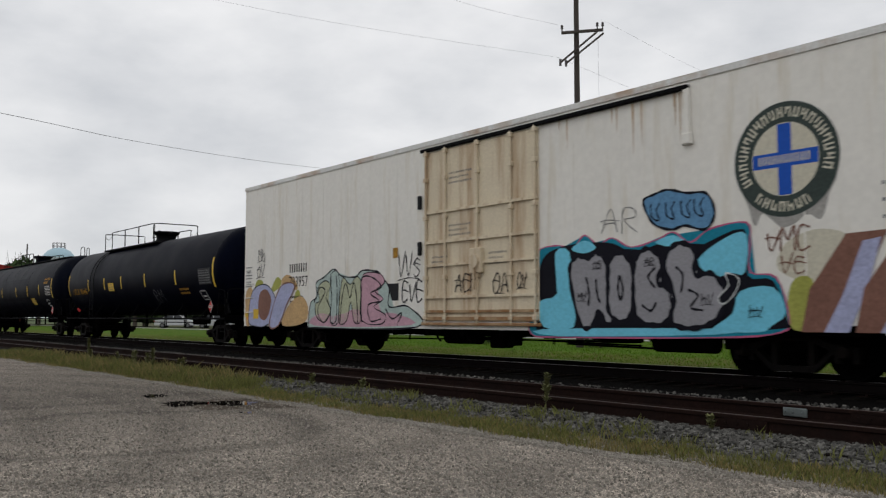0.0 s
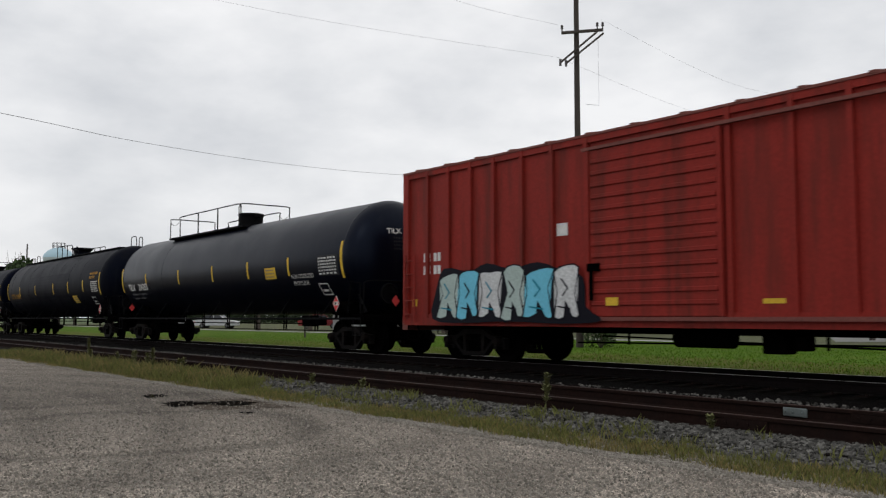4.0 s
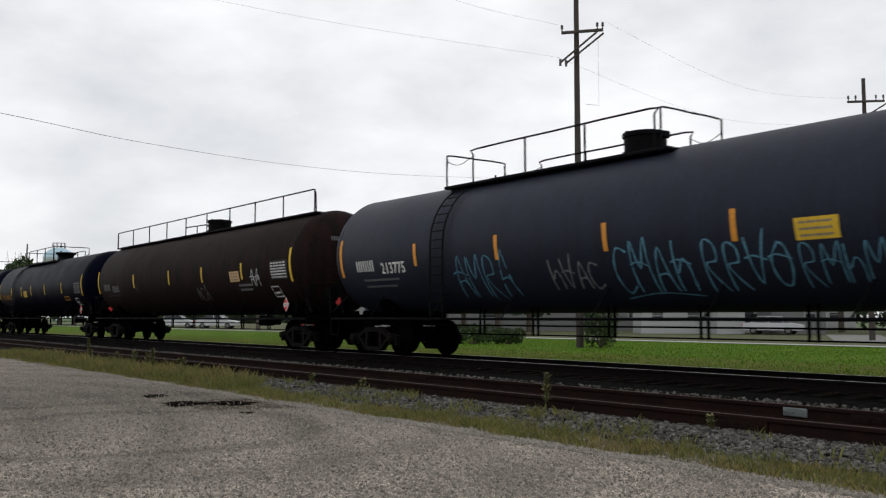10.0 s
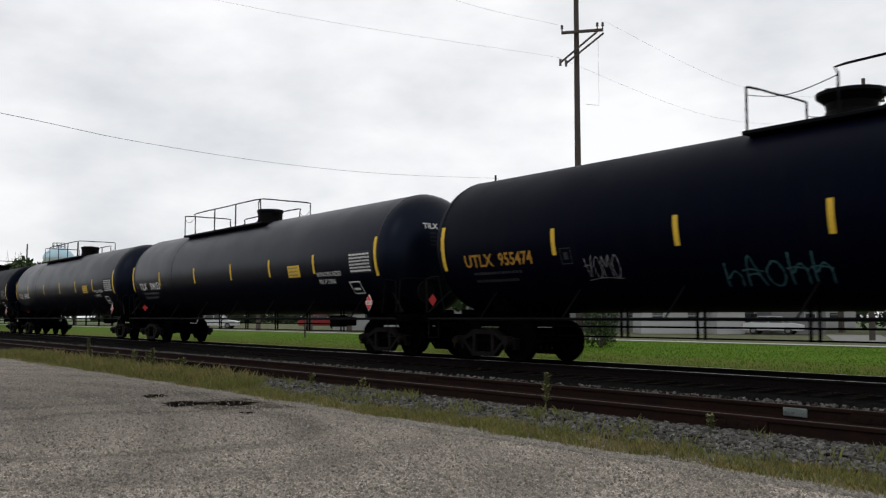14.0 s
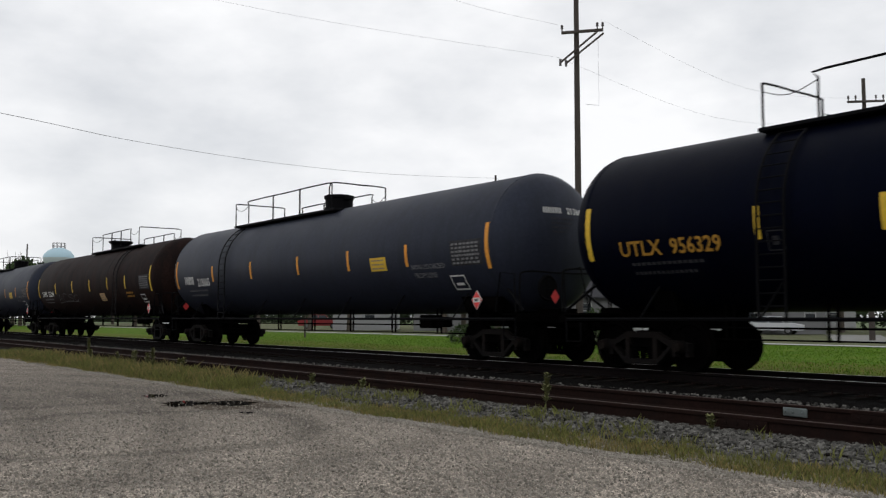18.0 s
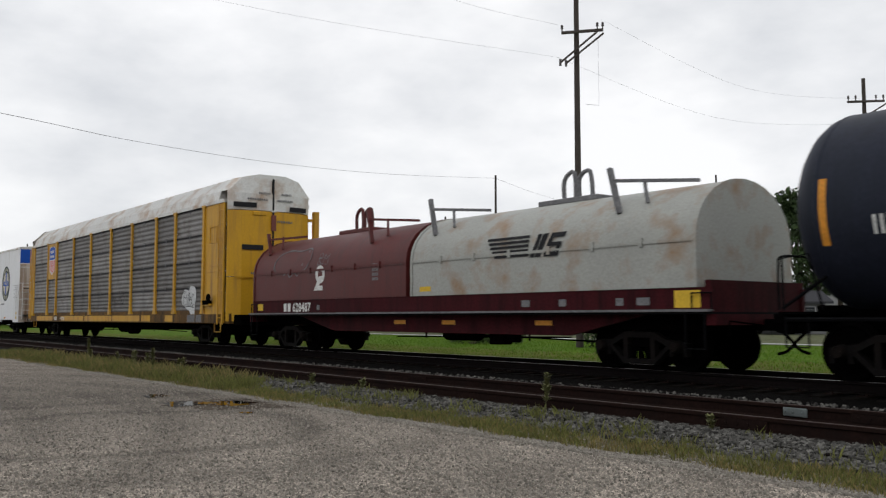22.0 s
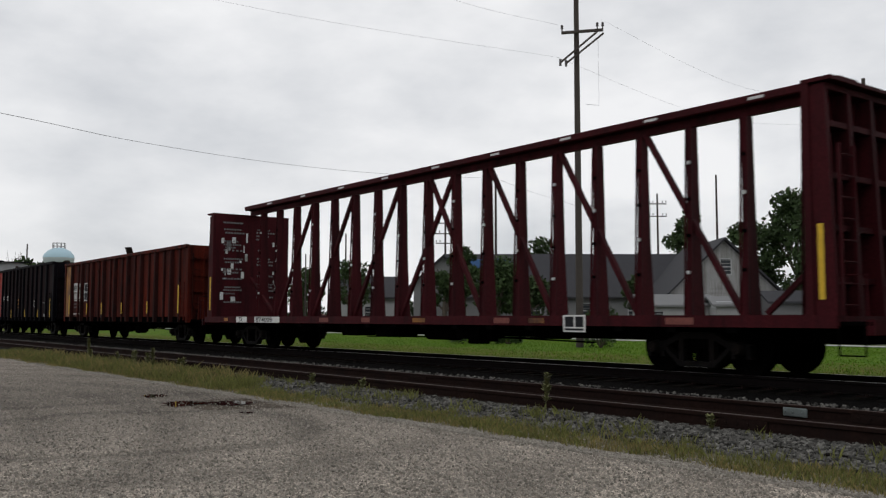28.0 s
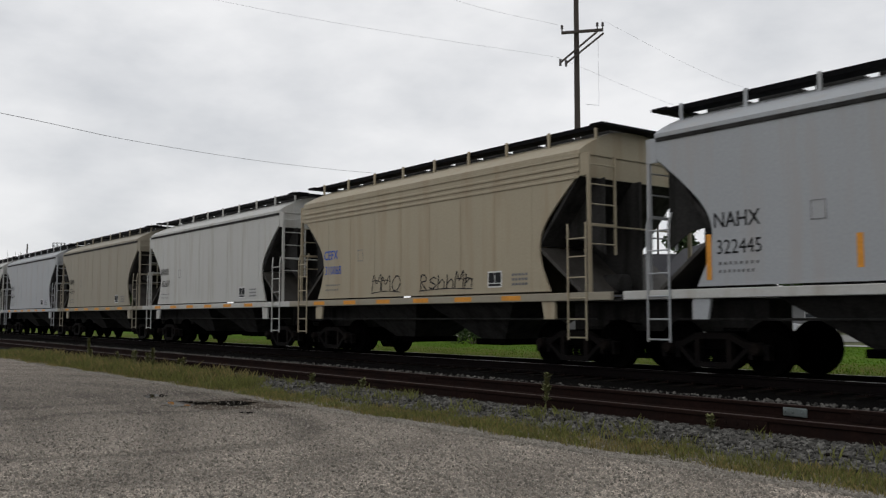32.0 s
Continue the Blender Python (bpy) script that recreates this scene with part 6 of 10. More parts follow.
    for x, k in ((0.0, 2), (0.85, 4)):
        made("graffiti", lambda bm: fill(bm, [(8.35 + x, .76), (8.72 + x, 1.4), (8.5 + x, 1.4), (9.1 + x, 2.2), (9.72 + x, 2.22), (9.25 + x, 1.3), (8.95 + x, .76)], f(k)), M_spraybrown, car, "brown painted slab")
        made("graffiti", lambda bm: fill(bm, [(8.72 + x, .76), (9.02 + x, 1.3), (9.35 + x, 2.08), (9.62 + x, 2.12), (9.4 + x, 1.4), (9.1 + x, .76)], f(k + 1)), M_spraylilac, car)


# ---------------------------------------------------------------- red box car
def red_boxcar(c):
    car = thing("red_boxcar", "faded red ribbed boxcar with sliding door and graffiti", "boxcar", "train of freight cars")
    h, W, z0, z1 = 7.83, 1.48, 0.98, 4.46
    made("body", lambda bm: box(bm, -h, h, -W, W, z0, z1), M_redbox, car)
    made("side_sill", lambda bm: prism_y(bm, [(-h, 0.80), (h, 0.80), (h, 1.06), (-h, 1.06)], -W - 0.05, -W), M_redbox, car)
    made("side_sill", lambda bm: prism_y(bm, [(-h, 0.80), (h, 0.80), (h, 1.06), (-h, 1.06)], W, W + 0.05), M_redbox, car)
    made("top_plate", lambda bm: (box(bm, -h, h, -W - 0.06, -W, z1 - 0.12, z1 + 0.02), box(bm, -h, h, W, W + 0.06, z1 - 0.12, z1 + 0.02)), M_redbox, car)
    made("roof", lambda bm: prism_x(bm, [(-W - 0.08, z1 + 0.004), (W + 0.08, z1 + 0.004), (W + 0.08, z1 + 0.05), (0, z1 + 0.32), (-W - 0.08, z1 + 0.05)], -h - 0.04, h + 0.04), M_redroof, car)
    for i in range(14):
        x = -h + 2 * h * (i + 0.5) / 14
        made("roof_rib", lambda bm: prism_x(bm, [(-W - 0.09, z1 + 0.03), (0, z1 + 0.30), (W + 0.09, z1 + 0.03), (W + 0.09, z1 + 0.075), (0, z1 + 0.355), (-W - 0.09, z1 + 0.075)], x - 0.05, x + 0.05), M_redroof, car)
    for s in (-1, 1):
        made("end_gable", lambda bm: prism_x(bm, [(-W - 0.06, z1 + 0.0), (W + 0.06, z1 + 0.0), (W + 0.06, z1 + 0.06), (0, z1 + 0.33), (-W - 0.06, z1 + 0.06)], s * h + (0.042 if s > 0 else -0.062), s * h + (0.062 if s > 0 else -0.042)), M_redbox, car)
    posts = [-7.7, -6.9, -6.1, -5.3, -4.5, -3.6, -2.7, -1.75, 1.45, 2.6, 3.55, 4.5, 5.4, 6.2, 7.0, 7.68]
    for x in posts:
        made("side_post", lambda bm: prism_x(bm, [(-W - 0.075, z0), (-W, z0), (-W, z1), (-W - 0.075, z1)], x - 0.05, x + 0.05), M_redbox, car)
        made("side_post", lambda bm: prism_x(bm, [(W + 0.075, z0), (W, z0), (W, z1), (W + 0.075, z1)], x - 0.05, x + 0.05), M_redbox, car)
    d0, d1 = -1.7, 1.35
    y = -W - 0.10
    door = made("door", lambda bm: box(bm, d0, d1, y, -W - 0.02, 1.0, 4.16, 0.01), M_redbox, car, "ribbed sliding door")
    for i in range(13):
        z = 1.2 + 0.225 * i
        made("door_rib", lambda bm: box(bm, d0 + 0.12, d1 - 0.1, y - 0.03, y, z, z + 0.085, 0.012), M_redbox, door)
    made("door_edge", lambda bm: (box(bm, d0, d0 + 0.08, y - 0.035, y, 1.0, 4.16), box(bm, d1 - 0.08, d1, y - 0.035, y, 1.0, 4.16)), M_redbox, door)
    made("door_latch", lambda bm: (bar(bm, (d0 + 0.15, y - 0.06, 1.9), (d0 + 0.15, y - 0.06, 1.3), 0.06, 0.04), box(bm, d0 + 0.05, d0 + 0.35, y - 0.08, y, 1.85, 2.0, 0.01)), M_iron, door)
    made("door_track", lambda bm: (box(bm, d0 - 0.1, 4.6, -W - 0.15, -W - 0.06, 0.92, 0.99), box(bm, d0 - 0.1, 4.6, -W - 0.14, -W - 0.06, 4.17, 4.23)), M_redroof, car)
    # corrugated ends
    for s in (-1, 1):
        for i in range(9):
            z = z0 + 0.12 + i * 0.36
            made("end_corrugation", lambda bm: loft(bm, [[(s * h, yy * k, z + zz) for zz in (0.0,)] + [(s * (h + 0.085), yy * k, z + 0.10), (s * (h + 0.085), yy * k, z + 0.18), (s * h, yy * k, z + 0.28)] for yy, k in ((-1.3, 1), (1.3, 1))]), M_redbox, car)
        made("corner_post", lambda bm: (box(bm, s * h - 0.06, s * h + 0.06, -W - 0.06, -W + 0.08, 0.85, z1, 0.01), box(bm, s * h - 0.06, s * h + 0.06, W - 0.08, W + 0.06, 0.85, z1, 0.01)), M_redbox, car)
        made("end_sill", lambda bm: box(bm, s * h - 0.15, s * h + 0.06, -W, W, 0.68, 0.95), M_redroof, car)
        made("end_ladder", lambda bm: rungs(bm, s * (h + 0.12), -1.2, 0.95, 2.5, 0.42, 5, 0.016, False), M_redbox, car)
        made("side_ladder", lambda bm: rungs(bm, s * (h - 0.3), -W - 0.12, 0.9, 2.5, 0.4, 5, 0.016), M_redbox, car)
        made("sill_step", lambda bm: pipe(bm, [(s * (h - 0.1), -W, 0.85), (s * (h - 0.1), -W, 0.45), (s * (h - 0.5), -W, 0.45), (s * (h - 0.5), -W, 0.85)], 0.018, 5), M_iron, car)
        bogie(car, s * 5.75)
    made("end_gear", lambda bm: (box(bm, h + 0.1, h + 0.25, -0.1, 0.55, 1.75, 2.15, 0.03), lathe_x(bm, [(h + 0.22, 0.27), (h + 0.27, 0.27)], 2.3, 18, -0.35)), M_redroof, car)
    made("end_walk", lambda bm: box(bm, h + 0.06, h + 0.4, -1.2, 1.2, 1.12, 1.16), M_iron, car)
    f = flat(-W - 0.008)
    fs = flat(-W - 0.056)
    made("inspection_frame", lambda bm: [patch(bm, a, b, p, q, f) for a, b, p, q in ((5.55, 5.95, 1.46, 1.50), (5.55, 5.95, 1.76, 1.80), (5.55, 5.59, 1.50, 1.76), (5.91, 5.95, 1.50, 1.76))], M_whitep, car)
    made("inspection_plate", lambda bm: patch(bm, 5.61, 5.89, 1.52, 1.74, f), M_blacklet, car)
    for a, b, p, q, k in ((7.2, 7.62, 1.15, 1.42, f), (5.55, 5.98, 1.14, 1.24, f), (2.0, 2.4, 1.20, 1.28, f), (-7.55, -7.35, 1.25, 1.42, f), (-1.2, -0.9, 1.2, 1.35, flat(y - 0.04))):
        made("reflector", lambda bm: patch(bm, a, b, p, q, k), M_yellow, car)
    made("end_plate", lambda bm: (box(bm, h + 0.10, h + 0.115, 0.0, 0.55, 2.75, 3.35)), M_redroof, car)
    made("end_stencil", lambda bm: bars(bm, 0.55, 4.0, 0.5, 0.09, 6, lambda a, b: (h + 0.07, a, b)), M_whitep, car)
    made("side_stencil", lambda bm: [bars(bm, -7.1 + 0.4 * (i % 2), 2.3 - 0.3 * (i // 2), 0.3, 0.2, 2, f) for i in range(4)], M_whitep, car)
    made("poster", lambda bm: patch(bm, -2.6, -2.3, 2.6, 2.85, f), M_whitep, car)
    R = random.Random(3)
    yg = -W - 0.158
    made("graffiti", lambda bm: fill(bm, curve([(-6.55, 0.95), (-6.4, 1.6), (-6.1, 2.1), (-5.2, 2.0), (-4.6, 2.15), (-3.8, 2.0), (-3.0, 2.1), (-2.3, 1.9), (-1.75, 1.75), (-1.7, 1.2), (-1.3, 0.92), (-2.4, 0.86), (-4.0, 0.9), (-5.4, 0.86)], 3, True), flat(yg)), M_sprayblack, car, "black ragged backing of a graffiti piece")
    x = -6.35
    for i, w in enumerate((0.75, 0.72, 0.8, 0.7, 0.85, 0.75)):
        j = lambda: R.uniform(-0.08, 0.08)
        body = [(x + j(), 0.98), (x + w * 0.45, 1.0 + j()), (x + w * 0.5, 1.3), (x + w * 0.75, 1.0), (x + w, 1.02 + j()), (x + w * 0.85, 1.5 + j()), (x + w + j(), 1.95), (x + w * 0.55, 2.02 + j()), (x + w * 0.1, 1.9 + j()), (x + w * 0.2 + j(), 1.5)]
        painted(car, yg, "graffiti", body, (M_spraypale, M_spraysky, M_spraywhite)[i % 3], 1 + i % 2, M_sprayblack, 0.045, 2, "pale angular painted form" if i == 0 else "")
        made("graffiti_line", lambda bm: (stroke(bm, [(x + w * 0.35, 1.75), (x + w * 0.6, 1.55), (x + w * 0.4, 1.4)], 0.05, flat(yg - 0.012)), stroke(bm, [(x + w * 0.2, 1.2), (x + w * 0.7, 1.15)], 0.035, flat(yg - 0.012))), (M_sprayteal, M_sprayblack)[i % 2], car)
        x += w * 0.98
    made("centre_sill", lambda bm: box(bm, -h, h, -0.35, 0.35, 0.66, 0.98), M_iron, car)
    brake_gear(car, 0.3, 7.0, 0.34, 0.8)
    couplers(car, h + 1.15)
    return car


# ---------------------------------------------------------------- coil car
def hood(car, x0, x1, paint, name_label, ribs):
    prof = [(-1.42, 1.50), (-1.42, 2.35)] + [(-1.42 * math.cos(t), 2.35 + 1.12 * math.sin(t)) for t in (math.pi * i / 14 for i in range(1, 14))] + [(1.42, 2.35), (1.42, 1.50)]
    hd = made("hood", lambda bm: prism_x(bm, prof, x0, x1), paint, car, name_label, smooth=True)
    for a in (x0 - 0.01, x1 - 0.06):
        made("hood_lip", lambda bm: prism_x(bm, [(yy * 1.02, 1.45 + (zz - 1.45) * 1.012) for yy, zz in prof], a, a + 0.07), paint, hd, smooth=True)
    for s in (-1, 1):
        made("hood_seam", lambda bm: box(bm, x0, x1, s * 1.43 - 0.012, s * 1.43 + 0.012, 2.30, 2.36), paint, hd)
    xm = (x0 + x1) / 2
    # lifting bracket on the crown, corner guides
    made("lifting_bracket", lambda bm: (box(bm, xm - 0.9, xm + 0.9, -0.3, 0.3, 3.44, 3.56, 0.02), pipe(bm, curve([(xm - 0.35, 0, 3.5), (xm - 0.35, 0, 4.0), (xm - 0.05, 0, 4.15), (xm, 0, 3.5)], 4), 0.05, 6),
                                        pipe(bm, curve([(xm + 0.1, 0, 3.5), (xm + 0.1, 0, 4.0), (xm + 0.42, 0, 4.12), (xm + 0.5, 0, 3.5)], 4), 0.05, 6)), paint if paint is M_hoodred else M_panel, hd)
    for x, lo in ((x0 + 0.7, 0.22 if paint is M_hoodred else 0.0), (x1 - 1.9, 0.0)):
        made("corner_guide", lambda bm: (bar(bm, (x, -1.2, 2.95), (x - 0.28, -1.15, 3.85 - lo), 0.1, 0.08), bar(bm, (x - 0.2, -1.16, 3.6 - lo * 0.7), (x + 1.5, -0.75, 3.45), 0.07, 0.06), bar(bm, (x + 0.45, -1.0, 3.5), (x + 0.6, -1.1, 3.1), 0.06, 0.05)), M_hoodred if paint is M_hoodred else M_panel, hd)
    for i in range(ribs):
        x = x0 + (x1 - x0) * (i + 1) / (ribs + 1)
        made("hood_clip", lambda bm: box(bm, x - 0.04, x + 0.04, -1.46, -1.42, 2.25, 2.42), paint, hd)
    return hd


def coil_car(c):
    car = thing("coil_car", "maroon steel coil car with one red and one pale hood", "coil car", "train of freight cars")
    xa, xb = -9.3, 8.15
    for s in (-1, 1):
        made("side_sill", lambda bm: prism_y(bm, [(xa, 1.08), (xb, 1.08), (xb, 1.5), (xa, 1.5)], s * 1.35 - 0.05, s * 1.35 + 0.05), M_oxide, car)
    made("deck", lambda bm: box(bm, xa, xb, -1.52, 1.52, 1.04, 1.075), M_frame, car)
    made("running_board", lambda bm: box(bm, xa, xb, -1.56, -1.40, 1.08, 1.12), M_panel, car, "pale edge of the running board")
    made("fish_belly", lambda bm: prism_y(bm, [(-6.6, 1.04), (-4.6, 0.62), (4.6, 0.62), (6.6, 1.04)], -1.20, -1.12), M_oxide, car)
    made("fish_belly", lambda bm: prism_y(bm, [(-6.6, 1.04), (-4.6, 0.62), (4.6, 0.62), (6.6, 1.04)], 1.12, 1.20), M_oxide, car)
    made("trough", lambda bm: box(bm, xa + 0.2, xb - 0.2, -1.0, 1.0, 0.75, 1.04), M_iron, car)
    left = hood(car, -9.2, -0.75, M_hoodred, "maroon half-round hood with a lifting bracket", 6)
    right = hood(car, -0.55, 7.85, M_hoodw, "rust-stained pale grey half-round hood", 6)
    f = flat(-1.428)
    # the pale hood's emblem: speed bars and two slanted blocks
    sign = lambda k: (lambda x, z: on_hood(k)(2.3 + (x - 2.35) * 0.68, 2.22 + (z - 2.05) * 0.68))
    made("emblem_flash", lambda bm: [patch(bm, 2.35 + 0.1 * i, 4.35, 2.66 - 0.14 * i, 2.74 - 0.14 * i, sign(0.022)) for i in range(5)], M_blacklet, right)
    slab = lambda bm, x0, x1, z0, z1, k=0.022: fill(bm, [(x0 + (z0 - 2.05) * 0.45, z0), (x1 + (z0 - 2.05) * 0.45, z0), (x1 + (z1 - 2.05) * 0.45, z1), (x0 + (z1 - 2.05) * 0.45, z1)], sign(k))
    made("emblem_block", lambda bm: (slab(bm, 4.4, 4.58, 2.05, 2.74), slab(bm, 4.62, 4.86, 2.05, 2.74), slab(bm, 4.58, 4.62, 2.25, 2.6), slab(bm, 5.0, 5.6, 2.05, 2.2), slab(bm, 5.44, 5.6, 2.2, 2.34), slab(bm, 5.0, 5.6, 2.34, 2.46), slab(bm, 5.0, 5.16, 2.46, 2.6), slab(bm, 5.0, 5.6, 2.6, 2.74)), M_blacklet, right, "two slanted black blocks")
    made("emblem", lambda bm: (annulus(bm, -5.0, 2.2, 0.13, 0.26, on_hood(0.006), 18), fill(bm, [(-5.35, 1.75), (-5.15, 1.75), (-4.85, 2.15), (-5.05, 2.15)], on_hood(0.008)), patch(bm, -5.15, -4.85, 1.75, 1.88, on_hood(0.008))), M_whitep, left, "white emblem drawn as a hooked shape")
    made("hood_stencil", lambda bm: [bars(bm, -2.3, 2.3 - 0.12 * i, 0.3, 0.08, 3, on_hood(0.006)) for i in range(4)], M_panel, left)
    R = random.Random(9)
    blot = [(-7.85, 2.45), (-7.75, 2.85), (-7.2, 3.0), (-6.5, 2.95), (-5.9, 3.0), (-5.65, 2.7), (-5.85, 2.4), (-6.2, 2.32), (-6.35, 2.2), (-6.55, 2.32), (-6.8, 2.18), (-7.0, 2.32), (-7.3, 2.22), (-7.55, 2.3)]
    blotch = made("graffiti", lambda bm: fill(bm, curve(blot, 4, True), on_hood(0.006)), M_scraped, left, "scraped grey graffiti")
    made("graffiti_outline", lambda bm: (stroke(bm, curve(blot, 4, True)[:48], 0.045, on_hood(0.010)), stroke(bm, [(-6.1, 2.5), (-5.95, 2.95)], 0.08, on_hood(0.010)), scrawl(bm, R, -5.2, -4.6, 2.5, 2.8, 3, 0.03, on_hood(0.010))), M_panel, blotch)
    made("owner_mark", lambda bm: bars(bm, -7.2, 1.16, 0.5, 0.24, 2, flat(-1.404), 0.3), M_whitep, car)
    made("car_number", lambda bm: words(bm, "628487", -6.65, 1.16, 0.36, flat(-1.404), 0.008, 1.0), M_whitep, car)
    for x, w in ((3.4, 0.25), (4.5, 0.2), (6.0, 0.18), (6.5, 0.3), (-5.2, 0.15)):
        made("sill_stencil", lambda bm: patch(bm, x, x + w, 1.2, 1.34, flat(-1.404)), M_panel, car)
    for a, b, p, q, y in ((7.35, 7.9, 1.15, 1.45, -1.404), (-0.2, 0.25, 1.6, 1.72, -1.426), (-8.95, -8.6, 1.2, 1.4, -1.404)):
        made("reflector", lambda bm: patch(bm, a, b, p, q, flat(y)), M_yellow, car)
    for x in (-1.6, 0.4, 3.6):
        made("low_reflector", lambda bm: patch(bm, x, x + 0.5, 0.82, 0.92, flat(-1.204)), M_orange, car)
    for s in (-1, 1):
        e = xb if s > 0 else xa
        made("end_bulkhead", lambda bm: box(bm, e - 0.1 * s - 0.06, e - 0.1 * s + 0.06, -1.4, 1.4, 1.04, 1.62), M_oxide, car)
        made("end_step", lambda bm: pipe(bm, [(e - 0.1 * s, -1.5, 1.05), (e - 0.1 * s, -1.5, 0.45), (e - 0.5 * s, -1.5, 0.45), (e - 0.5 * s, -1.5, 1.05)], 0.02, 5), M_frame, car)
        made("grab_iron", lambda bm: pipe(bm, [(e, -1.45, 1.05), (e, -1.45, 1.4), (e - 0.4 * s, -1.45, 1.4), (e - 0.4 * s, -1.45, 1.05)], 0.018, 6), M_frame, car)
        made("end_sill", lambda bm: box(bm, e - 0.1, e + 0.1, -1.45, 1.45, 0.85, 1.04), M_oxide, car)
        bogie(car, e - s * 1.9)
    brake_gear(car, 0.5, 6.5, 0.36, 0.8)
    couplers(car, 9.9, 8.75)
    return car


def on_hood(lift):
    def put(x, z):
        if z <= 2.35:
            return (x, -1.42 - lift, z)
        t = math.asin(min(0.99, (z - 2.35) / 1.12))
        return (x, -(1.42 + lift) * math.cos(t), 2.35 + (1.12 + lift) * math.sin(t))
    return put


# ---------------------------------------------------------------- covered car carrier
def corrugated(bm, x0, x1, z0, z1, y, n):
    rows = []
    for k in range(n * 4 + 1):
        z = z0 + (z1 - z0) * k / (n * 4)
        d = (0.0, 0.022, 0.022, 0.0)[k % 4] if 0 < k < n * 4 else 0
        rows.append([bm.verts.new((x, y - d, z)) for x in (x0, x1)])
    for a, b in zip(rows, rows[1:]):
        bm.faces.new((a[0], a[1], b[1], b[0]))


